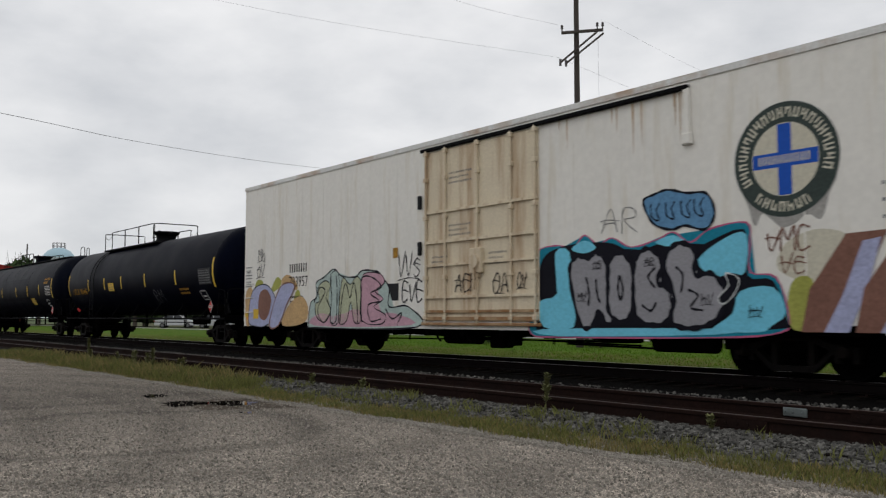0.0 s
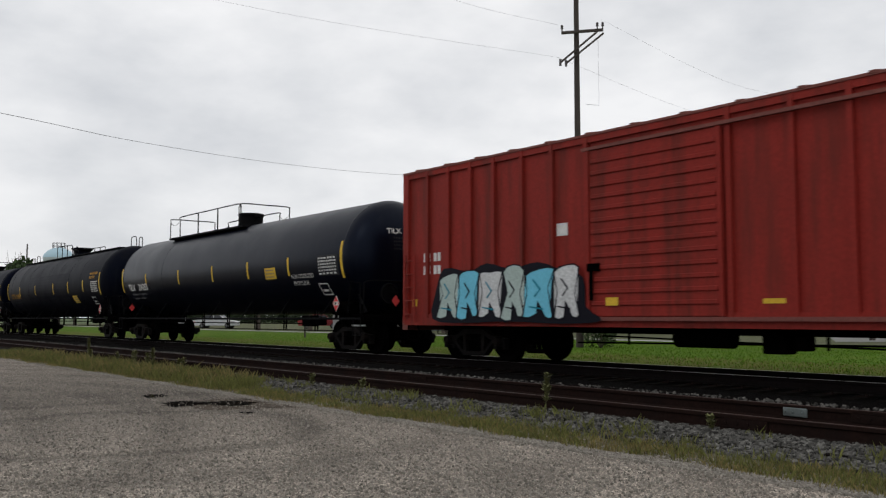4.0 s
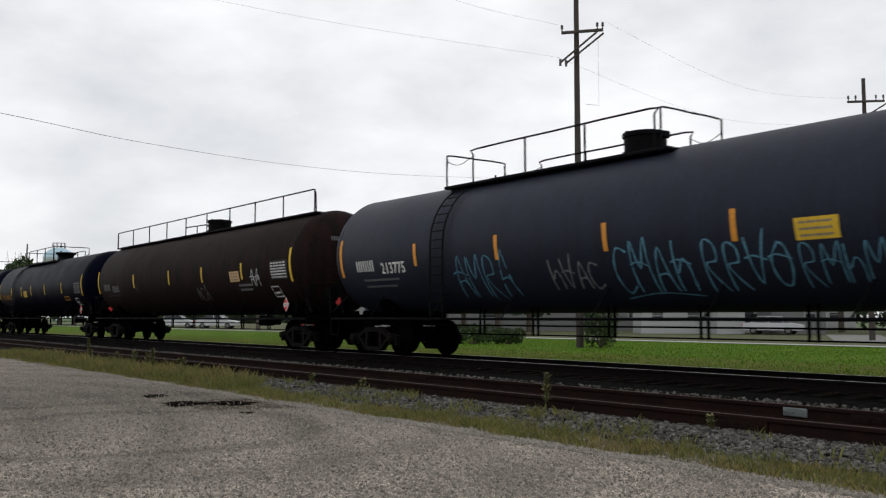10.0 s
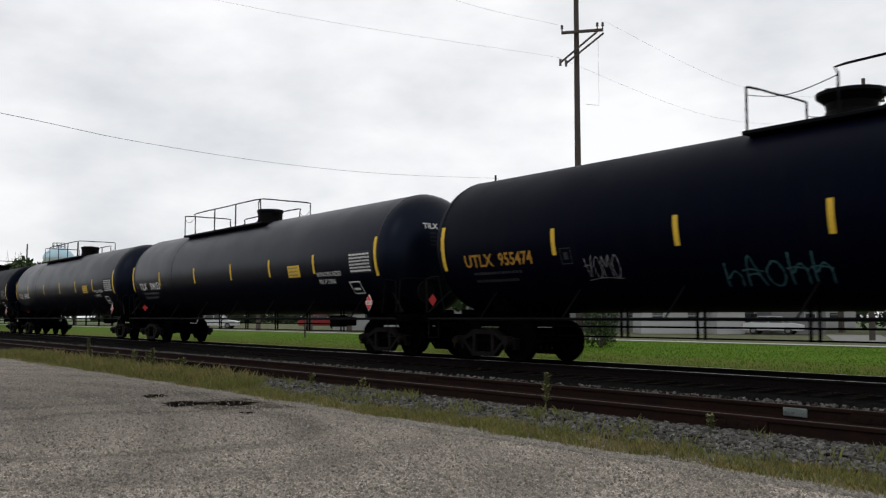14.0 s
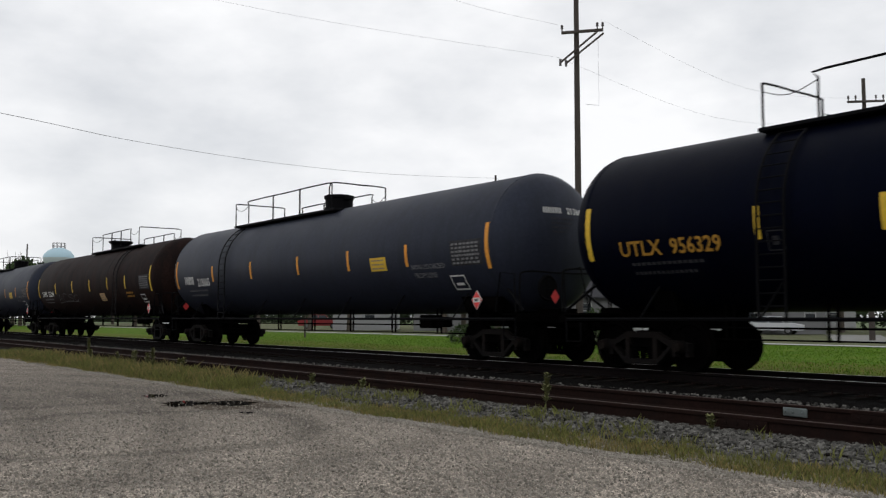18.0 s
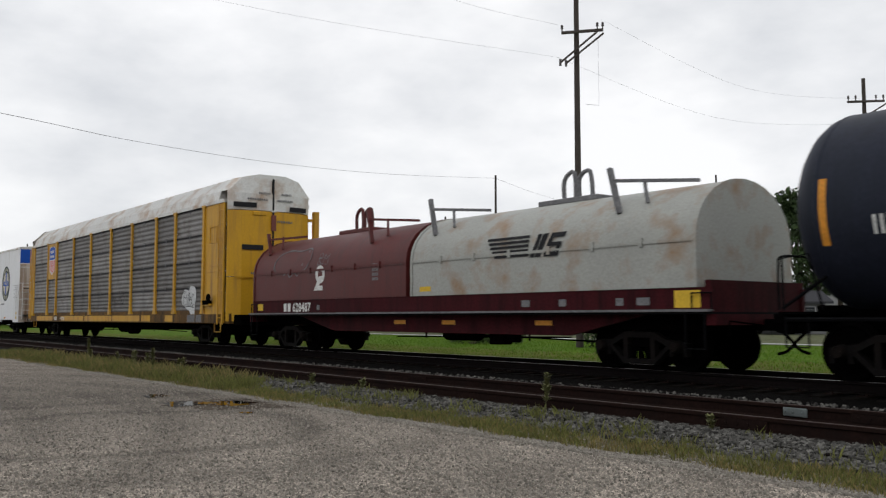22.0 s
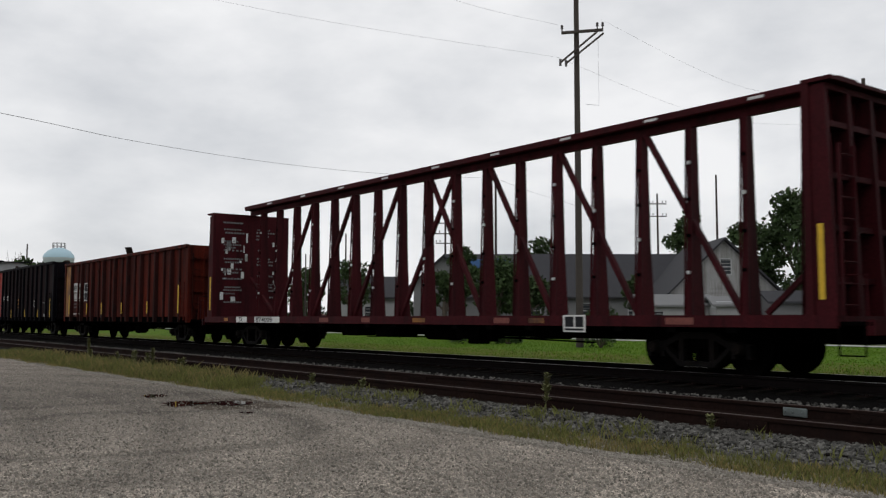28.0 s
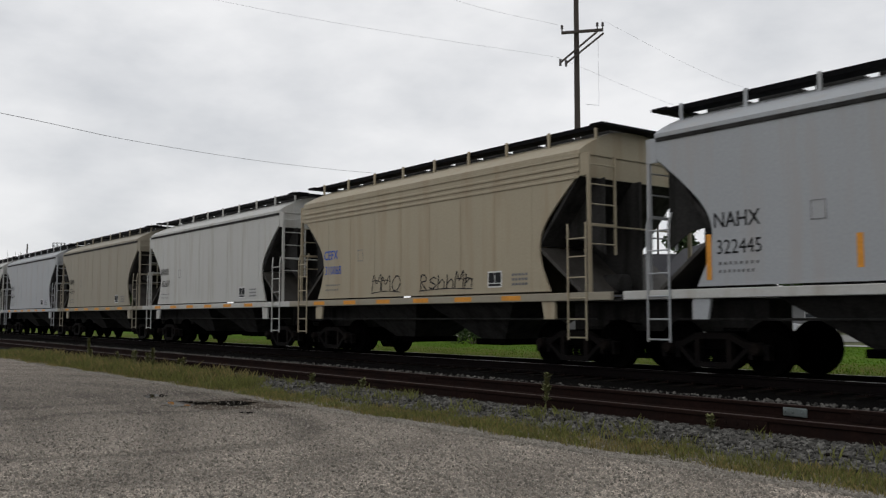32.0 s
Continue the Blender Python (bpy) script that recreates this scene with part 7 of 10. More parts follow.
def autorack(c):
    car = thing("car_carrier", "tall enclosed yellow car carrier with grey screens and white roof", "autorack", "train of freight cars")
    h, W = 12.9, 1.58
    made("deck", lambda bm: box(bm, -13.5, h, -1.45, 1.45, 0.78, 1.12), M_sill, car)
    made("side_sill", lambda bm: prism_y(bm, [(-13.3, 0.80), (h - 0.4, 0.80), (h - 0.4, 1.10), (-13.3, 1.10)], -W - 0.02, -W + 0.10), M_sill, car)
    made("side_sill", lambda bm: prism_y(bm, [(-13.3, 0.80), (h - 0.4, 0.80), (h - 0.4, 1.10), (-13.3, 1.10)], W - 0.10, W + 0.02), M_sill, car)
    made("side_skirt", lambda bm: box(bm, -h + 0.4, h - 0.4, -W + 0.02, -W + 0.06, 1.10, 1.26), M_sill, car)
    posts = [11.0, 8.3, 6.3, 3.45, 0.7, -2.25, -5.1, -8.1, -9.8]
    xs = [11.0, 8.3, 6.3, 3.45, 0.7, -2.25, -5.1, -8.1, -9.8, -12.72]
    for a, b in zip(xs, xs[1:]):
        for k, (z0, z1) in enumerate(((1.22, 2.02), (2.04, 2.94), (2.96, 3.88), (3.90, 4.84))):
            for s in (1, -1):
                made("side_screen", lambda bm: corrugated(bm, b + 0.08, a - 0.08, z0, z1, s * (-W + 0.03), 5), M_screen, car)
            made("screen_joint", lambda bm: box(bm, b + 0.08, a - 0.08, -W - 0.004, -W + 0.028, z1 - 0.012, z1 + 0.034), M_blacklet, car)
            made("screen_clip", lambda bm: box(bm, (a + b) / 2 - 0.03, (a + b) / 2 + 0.03, -W - 0.005, -W + 0.02, z1 - 0.08, z1 + 0.12), M_panel, car)
    for x in posts:
        for s in (-1, 1):
            yy = s * W
            made("side_post", lambda bm: loft(bm, [[(x - w, yy - s * 0.02, z), (x + w, yy - s * 0.02, z), (x + w, yy + s * 0.06, z), (x - w, yy + s * 0.06, z)] for z, w in ((1.12, 0.17), (1.45, 0.08), (4.78, 0.075), (4.92, 0.2))]), M_yrack, car)
    made("top_chord", lambda bm: (box(bm, -13.3, h - 0.2, -W - 0.045, -W + 0.05, 4.88, 5.0), box(bm, -h + 0.3, h - 0.2, W - 0.05, W + 0.045, 4.88, 5.0)), M_roofw, car)
    roof = [(-W, 5.0), (-W + 0.1, 5.32), (-1.0, 5.80), (-0.5, 5.95), (0.5, 5.95), (1.0, 5.80), (W - 0.1, 5.32), (W, 5.0)]
    made("roof", lambda bm: prism_x(bm, roof, -h - 0.1, h - 0.75), M_roofw, car)
    for i in range(48):
        x = -h + 0.1 + i * 0.515
        made("roof_rib", lambda bm: loft(bm, [[(x + d, y * 1.008, 5.0 + (z - 5.0) * 1.018 + 0.004) for y, z in roof] for d in (-0.05, 0.05)], caps=False, close=False), M_roofw, car)
    # corner panels: yellow bays at both ends with ladders
    for s in (-1, 1):
        a, b = sorted((s * 11.05, s * 12.62)) if s > 0 else sorted((-12.75, -13.6))
        for t in (-1, 1):
            made("end_bay", lambda bm: box(bm, a, b, min(t * W, t * (W - 0.08)), max(t * W, t * (W - 0.08)), 0.82 if s > 0 else 0.95, 4.95), M_yrack, car)
        if s > 0:
            made("bay_frame", lambda bm: [box(bm, p, q, -W - 0.025, -W, u, v) for p, q, u, v in ((11.55, 12.15, 2.75, 2.78), (11.35, 12.4, 2.55, 2.62), (11.5, 12.1, 4.1, 4.12), (11.5, 12.1, 3.55, 3.57), (11.5, 11.53, 3.57, 4.1), (12.07, 12.1, 3.57, 4.1))], M_yrack, car)
            made("hand_brake", lambda bm: (lathe_y(bm, [(-W - 0.16, 0.15), (-W - 0.12, 0.15)], 18, 1.65, 11.75), box(bm, 11.2, 11.75, -W - 0.14, -W, 1.42, 1.58, 0.02)), M_iron, car)
            made("bay_step", lambda bm: box(bm, 11.1, 11.8, -W - 0.12, -W, 1.40, 1.46), M_yrack, car)
            made("side_ladder", lambda bm: rungs(bm, 12.55, -W - 0.06, 0.75, 4.85, 0.42, 9, 0.016), M_yrack, car)
        else:
            made("side_ladder", lambda bm: rungs(bm, -13.3, -W - 0.06, 0.9, 4.85, 0.36, 10, 0.016), M_yrack, car)
        e = s * (h - 0.2) if s > 0 else -13.4
        # bowed end doors in two leaves, white above, and the tilted roof end
        for lo, hi, m, nm in ((0.86, 2.35, M_yend, "end_apron"), (2.37, 4.62, M_yend, "end_door"), (4.64, 5.22, M_roofw, "upper_end_panel")):
            for t in (-1, 1):
                ys = [t * W * k for k in (0.02, 0.35, 0.7, 0.97)]
                bow = [s * d for d in (0.42, 0.40, 0.33, 0.12)]
                def leaf(bm):
                    loft(bm, [[(e + bw, y, lo), (e + bw, y, hi), (e + bw - s * 0.06, y, hi), (e + bw - s * 0.06, y, lo)] for y, bw in zip(ys, bow)])
                made(nm, leaf, m, car, "bowed yellow end door leaf" if m is M_yend else "white upper end panel")
        def cap(bm):
            ring0 = [(e + s * (0.12 + 0.30 * (1 - (y / W) ** 2)), y, 5.2) for y in (-W, -1.1, -0.5, 0.5, 1.1, W)]
            ring1 = [(e + s * (0.08 + 0.28 * (1 - (y / W) ** 2)), y * 0.97, 5.30 + 0.60 * (1 - (y / W) ** 4)) for y in (-W, -1.1, -0.5, 0.5, 1.1, W)]
            ring2 = [(s * (h - 0.80) if s > 0 else -12.95, y * 0.97, 5.30 + 0.66 * (1 - (y / W) ** 4)) for y in (-W, -1.1, -0.5, 0.5, 1.1, W)]
            loft(bm, [ring0, ring1, ring2], close=False, caps=False)
        made("roof_end", cap, M_roofw, car)
        face = lambda d=0.0: (lambda y, z: (e + s * (0.435 + d - 0.30 * max(0.0, abs(y) / W - 0.35) ** 1.5), y, z))
        made("door_seam", lambda bm: box(bm, min(e + s * 0.38, e + s * 0.44), max(e + s * 0.38, e + s * 0.44), -0.03, 0.03, 1.1, 5.75), M_blacklet, car)
        made("door_bolt", lambda bm: box(bm, min(e + s * 0.44, e + s * 0.50), max(e + s * 0.44, e + s * 0.50), -0.09, 0.09, 3.95, 4.5, 0.015), M_redroof, car)
        for y, z in ((0.0, 4.6), (-0.02, 3.3), (-0.04, 2.4)):
            made("door_latch", lambda bm: box(bm, min(e + s * 0.44, e + s * 0.48), max(e + s * 0.44, e + s * 0.48), y - 0.08, y + 0.08, z, z + 0.06), M_whitep, car)
        for y0, y1, z in ((-1.42, -0.62, 4.72), (0.62, 1.32, 4.66), (-1.12, -0.36, 3.28)):
            made("window_slot", lambda bm: patch(bm, y0, y1, z, z + 0.17, face(), 4, 1), M_blacklet, car)
        for y in (-1.35, 0.1):
            made("door_frame_bar", lambda bm: loft(bm, [[(face(0.0)(yy, z)[0], yy, z), (face(0.03)(yy, z)[0], yy, z), (face(0.03)(yy, z + 0.05)[0], yy, z + 0.05), (face(0.0)(yy, z)[0], yy, z + 0.05)] for yy in (y, y + 0.4, y + 0.8, y + 1.25) for z in (2.33,)]), M_yend, car)
        made("hinge_bar", lambda bm: box(bm, min(e + s * 0.34, e + s * 0.44), max(e + s * 0.34, e + s * 0.44), -0.75, -0.25, 4.46, 4.6, 0.02), M_yend, car)
        made("end_stencil", lambda bm: [bars(bm, y, z, w, 0.07, 9, face(0.004), 0.35) for y, z, w in ((-0.95, 4.98, 0.75), (-0.55, 5.2, 0.45), (0.15, 4.98, 0.6), (0.3, 5.2, 0.4), (0.15, 4.25, 0.6), (-0.8, 2.45, 0.6))], M_panel, car)
        made("end_flap", lambda bm: (box(bm, min(e + s * 0.1, e + s * 0.3), max(e + s * 0.1, e + s * 0.3), W + 0.12, W + 0.30, 1.35, 4.75), box(bm, min(e, e + s * 0.12), max(e, e + s * 0.12), W - 0.02, W + 0.2, 4.4, 4.5)), M_yrack, car)
        made("end_platform", lambda bm: box(bm, min(e, e + s * 0.75), max(e, e + s * 0.75), -1.3, 1.3, 0.72, 1.08, 0.02), M_iron, car)
        bogie(car, s * 10.0)
        made("sill_step", lambda bm: pipe(bm, [(s * 12.5, -W, 0.85), (s * 12.5, -W, 0.5), (s * 12.0, -W, 0.5), (s * 12.0, -W, 0.85)], 0.02, 5), M_yrack, car)
    # shield panel: white-edged shield with a dark blue chief and red stripes
    made("emblem_board", lambda bm: box(bm, -9.72, -8.18, -W - 0.03, -W + 0.0, 3.0, 4.86), M_yrack, car, "yellow board with a shield")
    cx, f = -8.95, lambda k: flat(-W - 0.034 - 0.003 * k)
    made("shield", lambda bm: fill(bm, [(cx - 0.56, 4.6), (cx - 0.3, 4.72), (cx, 4.66), (cx + 0.3, 4.72), (cx + 0.56, 4.6), (cx + 0.5, 4.3), (cx + 0.56, 3.95), (cx + 0.5, 3.45), (cx, 3.2), (cx - 0.5, 3.45), (cx - 0.56, 3.95), (cx - 0.5, 4.3)], f(1)), M_whitep, car, "shield with red and white stripes")
    made("shield_chief", lambda bm: fill(bm, [(cx - 0.52, 4.57), (cx - 0.3, 4.68), (cx, 4.62), (cx + 0.3, 4.68), (cx + 0.52, 4.57), (cx + 0.46, 4.3), (cx + 0.52, 4.02), (cx - 0.52, 4.02), (cx - 0.46, 4.3)], f(2)), M_blue, car)
    made("shield_field", lambda bm: [patch(bm, cx - 0.46 + 0.155 * i, cx - 0.38 + 0.155 * i, 3.48 - 0.06 * min(i, 6 - i), 3.98, f(2)) for i in range(7)], M_placard, car)
    made("shield_print", lambda bm: (bars(bm, cx - 0.36, 4.36, 0.72, 0.14, 5, f(3)), bars(bm, cx - 0.38, 4.12, 0.76, 0.14, 7, f(3))), M_whitep, car)
    fl = flat(-W - 0.024)
    made("owner_mark", lambda bm: bars(bm, -8.3, 0.86, 0.55, 0.18, 4, fl), M_whitep, car)
    made("car_number", lambda bm: words(bm, "913904", -7.2, 0.86, 0.25, fl, 0.004), M_whitep, car)
    for a, b in ((9.6, 10.3), (10.4, 10.9)):
        made("sill_plate", lambda bm: patch(bm, a, b, 0.82, 1.08, flat(-W - 0.022)), M_panel, car)
    for a, b in ((-7.0, -3.2), (-3.0, 1.0), (1.1, 4.6), (4.8, 5.8), (7.4, 8.2), (-11.9, -8.6)):
        made("sill_paint", lambda bm: patch(bm, a, b, 0.83, 1.07, flat(-W - 0.0215)), M_yrack, car, "worn yellow paint on the sill")
    R = random.Random(4)
    made("graffiti", lambda bm: scrawl(bm, R, 0.9, 2.6, 1.6, 2.0, 6, 0.03, flat(-W - 0.0)), M_blacklet, car, "faint black tag")
    piece = painted(car, -W - 0.004, "graffiti", [(9.0, 1.62), (9.3, 2.0), (9.7, 1.95), (9.85, 2.12), (10.3, 2.02), (10.35, 1.6), (10.1, 1.35), (10.25, 1.0), (9.95, 0.9), (9.8, 1.2), (9.5, 1.3), (9.25, 1.4)], M_spraywhite, 1, label="white sprayed blot over the screens")
    made("graffiti_line", lambda bm: scrawl(bm, R, 9.2, 10.2, 1.4, 1.95, 6, 0.045, flat(-W - 0.012)), M_blacklet, piece)
    made("centre_sill", lambda bm: box(bm, -h, h, -0.4, 0.4, 0.5, 0.78), M_iron, car)
    brake_gear(car, 0, 9, 0.3, 0.7)
    couplers(car, 14.5, h + 0.95)
    return car


# ---------------------------------------------------------------- centre-beam lumber flat cars
def centerbeam(c, label, digits, scraped):
    car = thing("centerbeam_flatcar", label, "flatcar", "train of freight cars")
    h = 11.15
    made("deck", lambda bm: box(bm, -h - 0.5, h + 0.5, -1.4, 1.4, 0.92, 1.0), M_oxide, car)
    for s in (-1, 1):
        made("side_sill", lambda bm: prism_y(bm, [(-h - 0.5, 0.82), (h + 0.5, 0.82), (h + 0.5, 1.02), (-h - 0.5, 1.02)], s * 1.46 - 0.05, s * 1.46 + 0.05), M_oxide, car)
    made("centre_sill", lambda bm: box(bm, -h - 0.4, h + 0.4, -0.35, 0.35, 0.55, 0.92), M_iron, car)
    made("top_chord", lambda bm: box(bm, -h, h, -0.3, 0.3, 4.78, 4.93, 0.02), M_oxide, car)
    made("top_chord_web", lambda bm: box(bm, -h, h, -0.06, 0.06, 4.62, 4.78), M_oxide, car)
    posts = [1.21 * i - 0.47 for i in range(-8, 10)]
    for i, x in enumerate(posts):
        def post(bm):
            loft(bm, [[(x - w, -d, z), (x + w, -d, z), (x + w, d, z), (x - w, d, z)] for z, w, d in ((1.0, 0.075, 0.20), (2.4, 0.06, 0.13), (4.62, 0.055, 0.09))])
        made("post", post, M_oxide, car)
        made("post_flange", lambda bm: [bar(bm, (x + k * 0.085, -0.205, 1.02), (x + k * 0.065, -0.10, 4.6), 0.018, 0.04) for k in (-1, 1)], M_oxide, car)
        for z in (1.8, 2.5, 3.2, 3.9):
            made("strap_hole", lambda bm: box(bm, x - 0.03, x + 0.03, -0.23 + 0.03 * (z - 1), -0.12 + 0.03 * (z - 1), z, z + 0.06), M_spraywhite if (i + int(z * 10)) % 3 == 0 else M_iron, car)
    for s in (-1, 1):
        for k in range(4):
            made("diagonal", lambda bm: bar(bm, (s * (2.42 * k + 0.1) + (0.74 if s < 0 else -0.47), -0.02, 4.65), (s * (2.42 * (k + 1) - 0.1) + (0.74 if s < 0 else -0.47), -0.10, 1.05), 0.10, 0.10), M_oxide, car)
    for s in (-1, 1):
        made("corner_brace", lambda bm: bar(bm, (s * (h - 0.05), -0.05, 2.4), (-9.05 if s < 0 else 9.6, -0.1, 1.05), 0.09, 0.09), M_oxide, car)
    for i in range(9):
        x = -9.2 + i * 2.35
        made("chord_slot", lambda bm: patch(bm, x - 0.16, x + 0.16, 4.83, 4.88, flat(-0.304)), M_spraywhite, car)
    for s in (-1, 1):
        e = s * h
        made("bulkhead", lambda bm: box(bm, min(e, e + s * 0.12), max(e, e + s * 0.12), -1.46, 1.46, 1.0, 4.58), M_oxide, car, "tall end bulkhead with worn paint")
        for y in (-1.38, -0.7, 0.0, 0.7, 1.38):
            made("bulkhead_rib", lambda bm: prism_y(bm, [(e + s * 0.12, 1.0), (e + s * 0.48, 1.0), (e + s * 0.36, 4.53), (e + s * 0.12, 4.53)], y - 0.05, y + 0.05), M_oxide, car)
        for z in (1.5, 2.3, 3.1, 3.9, 4.47):
            made("bulkhead_beam", lambda bm: box(bm, min(e + s * 0.12, e + s * 0.36), max(e + s * 0.12, e + s * 0.36), -1.4, 1.4, z, z + 0.09), M_oxide, car)
        made("bulkhead_cap", lambda bm: box(bm, min(e, e + s * 0.5), max(e, e + s * 0.5), -1.47, 1.47, 4.58, 4.64), M_oxide, car)
        made("end_ladder", lambda bm: rungs(bm, e + s * 0.53, -1.15, 1.0, 3.6, 0.42, 8, 0.016, False), M_oxide, car)
        made("reflector", lambda bm: (patch(bm, e + s * 0.24 - 0.05, e + s * 0.24 + 0.05, 1.25, 2.4, flat(-1.434)), ), M_yellow, car)
        made("end_platform", lambda bm: box(bm, min(e, e + s * 1.0), max(e, e + s * 1.0), -1.4, 1.4, 0.86, 0.92), M_iron, car)
        made("end_sill", lambda bm: box(bm, e + s * 0.95 - 0.06, e + s * 0.95 + 0.06, -1.4, 1.4, 0.72, 0.95), M_oxide, car)
        made("grab_iron", lambda bm: pipe(bm, [(e + s * 0.6, -1.47, 1.0), (e + s * 0.6, -1.47, 1.6), (e + s * 0.95, -1.47, 1.6), (e + s * 0.95, -1.47, 1.0)], 0.018, 5), M_oxide, car)
        made("sill_step", lambda bm: pipe(bm, [(e + s * 0.9, -1.46, 0.85), (e + s * 0.9, -1.46, 0.42), (e + s * 0.5, -1.46, 0.42), (e + s * 0.5, -1.46, 0.85)], 0.018, 5), M_iron, car)
        bogie(car, s * 8.8)
    # stencil block on the bulkhead face that looks forward, worn where loads rubbed
    R = random.Random(len(digits) + (9 if scraped else 2))
    bput = lambda y, z: (-h + 0.006, y, z)
    def words_on(bm):
        for y0, w in ((-1.1, 0.8), (0.15, 0.75)):
            z = 4.4
            while z > 1.4:
                if not scraped or R.random() < 0.8:
                    bars(bm, y0 + R.uniform(0, 0.1), z, w * R.uniform(0.5, 1), 0.055, R.randint(5, 10), bput, R.uniform(0.2, 0.45))
                z -= R.choice((0.10, 0.12, 0.12, 0.3))
        bars(bm, -0.95, 3.4, 0.2, 0.3, 1, bput)
    made("bulkhead_stencil", words_on, M_faint if not scraped else M_panel, car)
    if scraped:
        def scr(bm):
            for i in range(26):
                y, z = R.choice((-1.05, -0.75, -0.35, 0.9)) + R.uniform(-0.15, 0.15), R.uniform(1.4, 3.7)
                patch(bm, y, y + R.uniform(0.03, 0.18), z, z + R.uniform(0.03, 0.35), bput)
        made("scraped_paint", scr, M_spraywhite, car, "patches scraped bare")
    f = flat(-1.514)
    made("number_board", lambda bm: (patch(bm, -9.05, -8.25, 0.83, 1.01, f), patch(bm, -7.7, -6.0, 0.83, 1.01, f)), M_whitep, car)
    made("owner_mark", lambda bm: words(bm, "TR", -8.85, 0.85, 0.2, flat(-1.518), 0.004, 1.2), M_blacklet, car)
    made("car_number", lambda bm: words(bm, digits, -7.6, 0.85, 0.2, flat(-1.518), 0.004, 1.9), M_blacklet, car)
    for x, w in ((-3.6, 0.5), (-1.4, 0.4), (3.9, 0.5), (8.5, 0.6)):
        made("sill_patch", lambda bm: patch(bm, x, x + w, 0.86, 0.98, f), M_redroof, car)
    for x, w in ((-10.0, 0.3), (0.9, 0.5), (5.0, 0.45)):
        made("sill_reflector", lambda bm: patch(bm, x, x + w, 0.87, 0.97, f), M_ochre, car)
    made("inspection_plate", lambda bm: (patch(bm, 6.0, 6.6, 0.70, 1.03, flat(-1.520))), M_whitep, car)
    made("inspection_square", lambda bm: (patch(bm, 6.05, 6.29, 0.80, 1.0, flat(-1.524)), patch(bm, 6.33, 6.55, 0.80, 1.0, flat(-1.524)), patch(bm, 6.05, 6.55, 0.73, 0.77, flat(-1.524))), M_blacklet, car)
    for x in (-2.5, -0.8, 2.6):
        made("under_box", lambda bm: prism_y(bm, [(x - 0.5, 0.82), (x + 0.5, 0.82), (x + 0.35, 0.5), (x - 0.35, 0.5)], -1.2, -0.4), M_iron, car)
    brake_gear(car, 1.0, 8.0, 0.34, 0.8)
    for i in range(17):
        made("strap_winch", lambda bm: box(bm, -9.8 + 1.22 * i, -9.6 + 1.22 * i, -1.5, -1.38, 0.72, 0.82, 0.01), M_iron, car)
    couplers(car, h + 1.2)
    return car


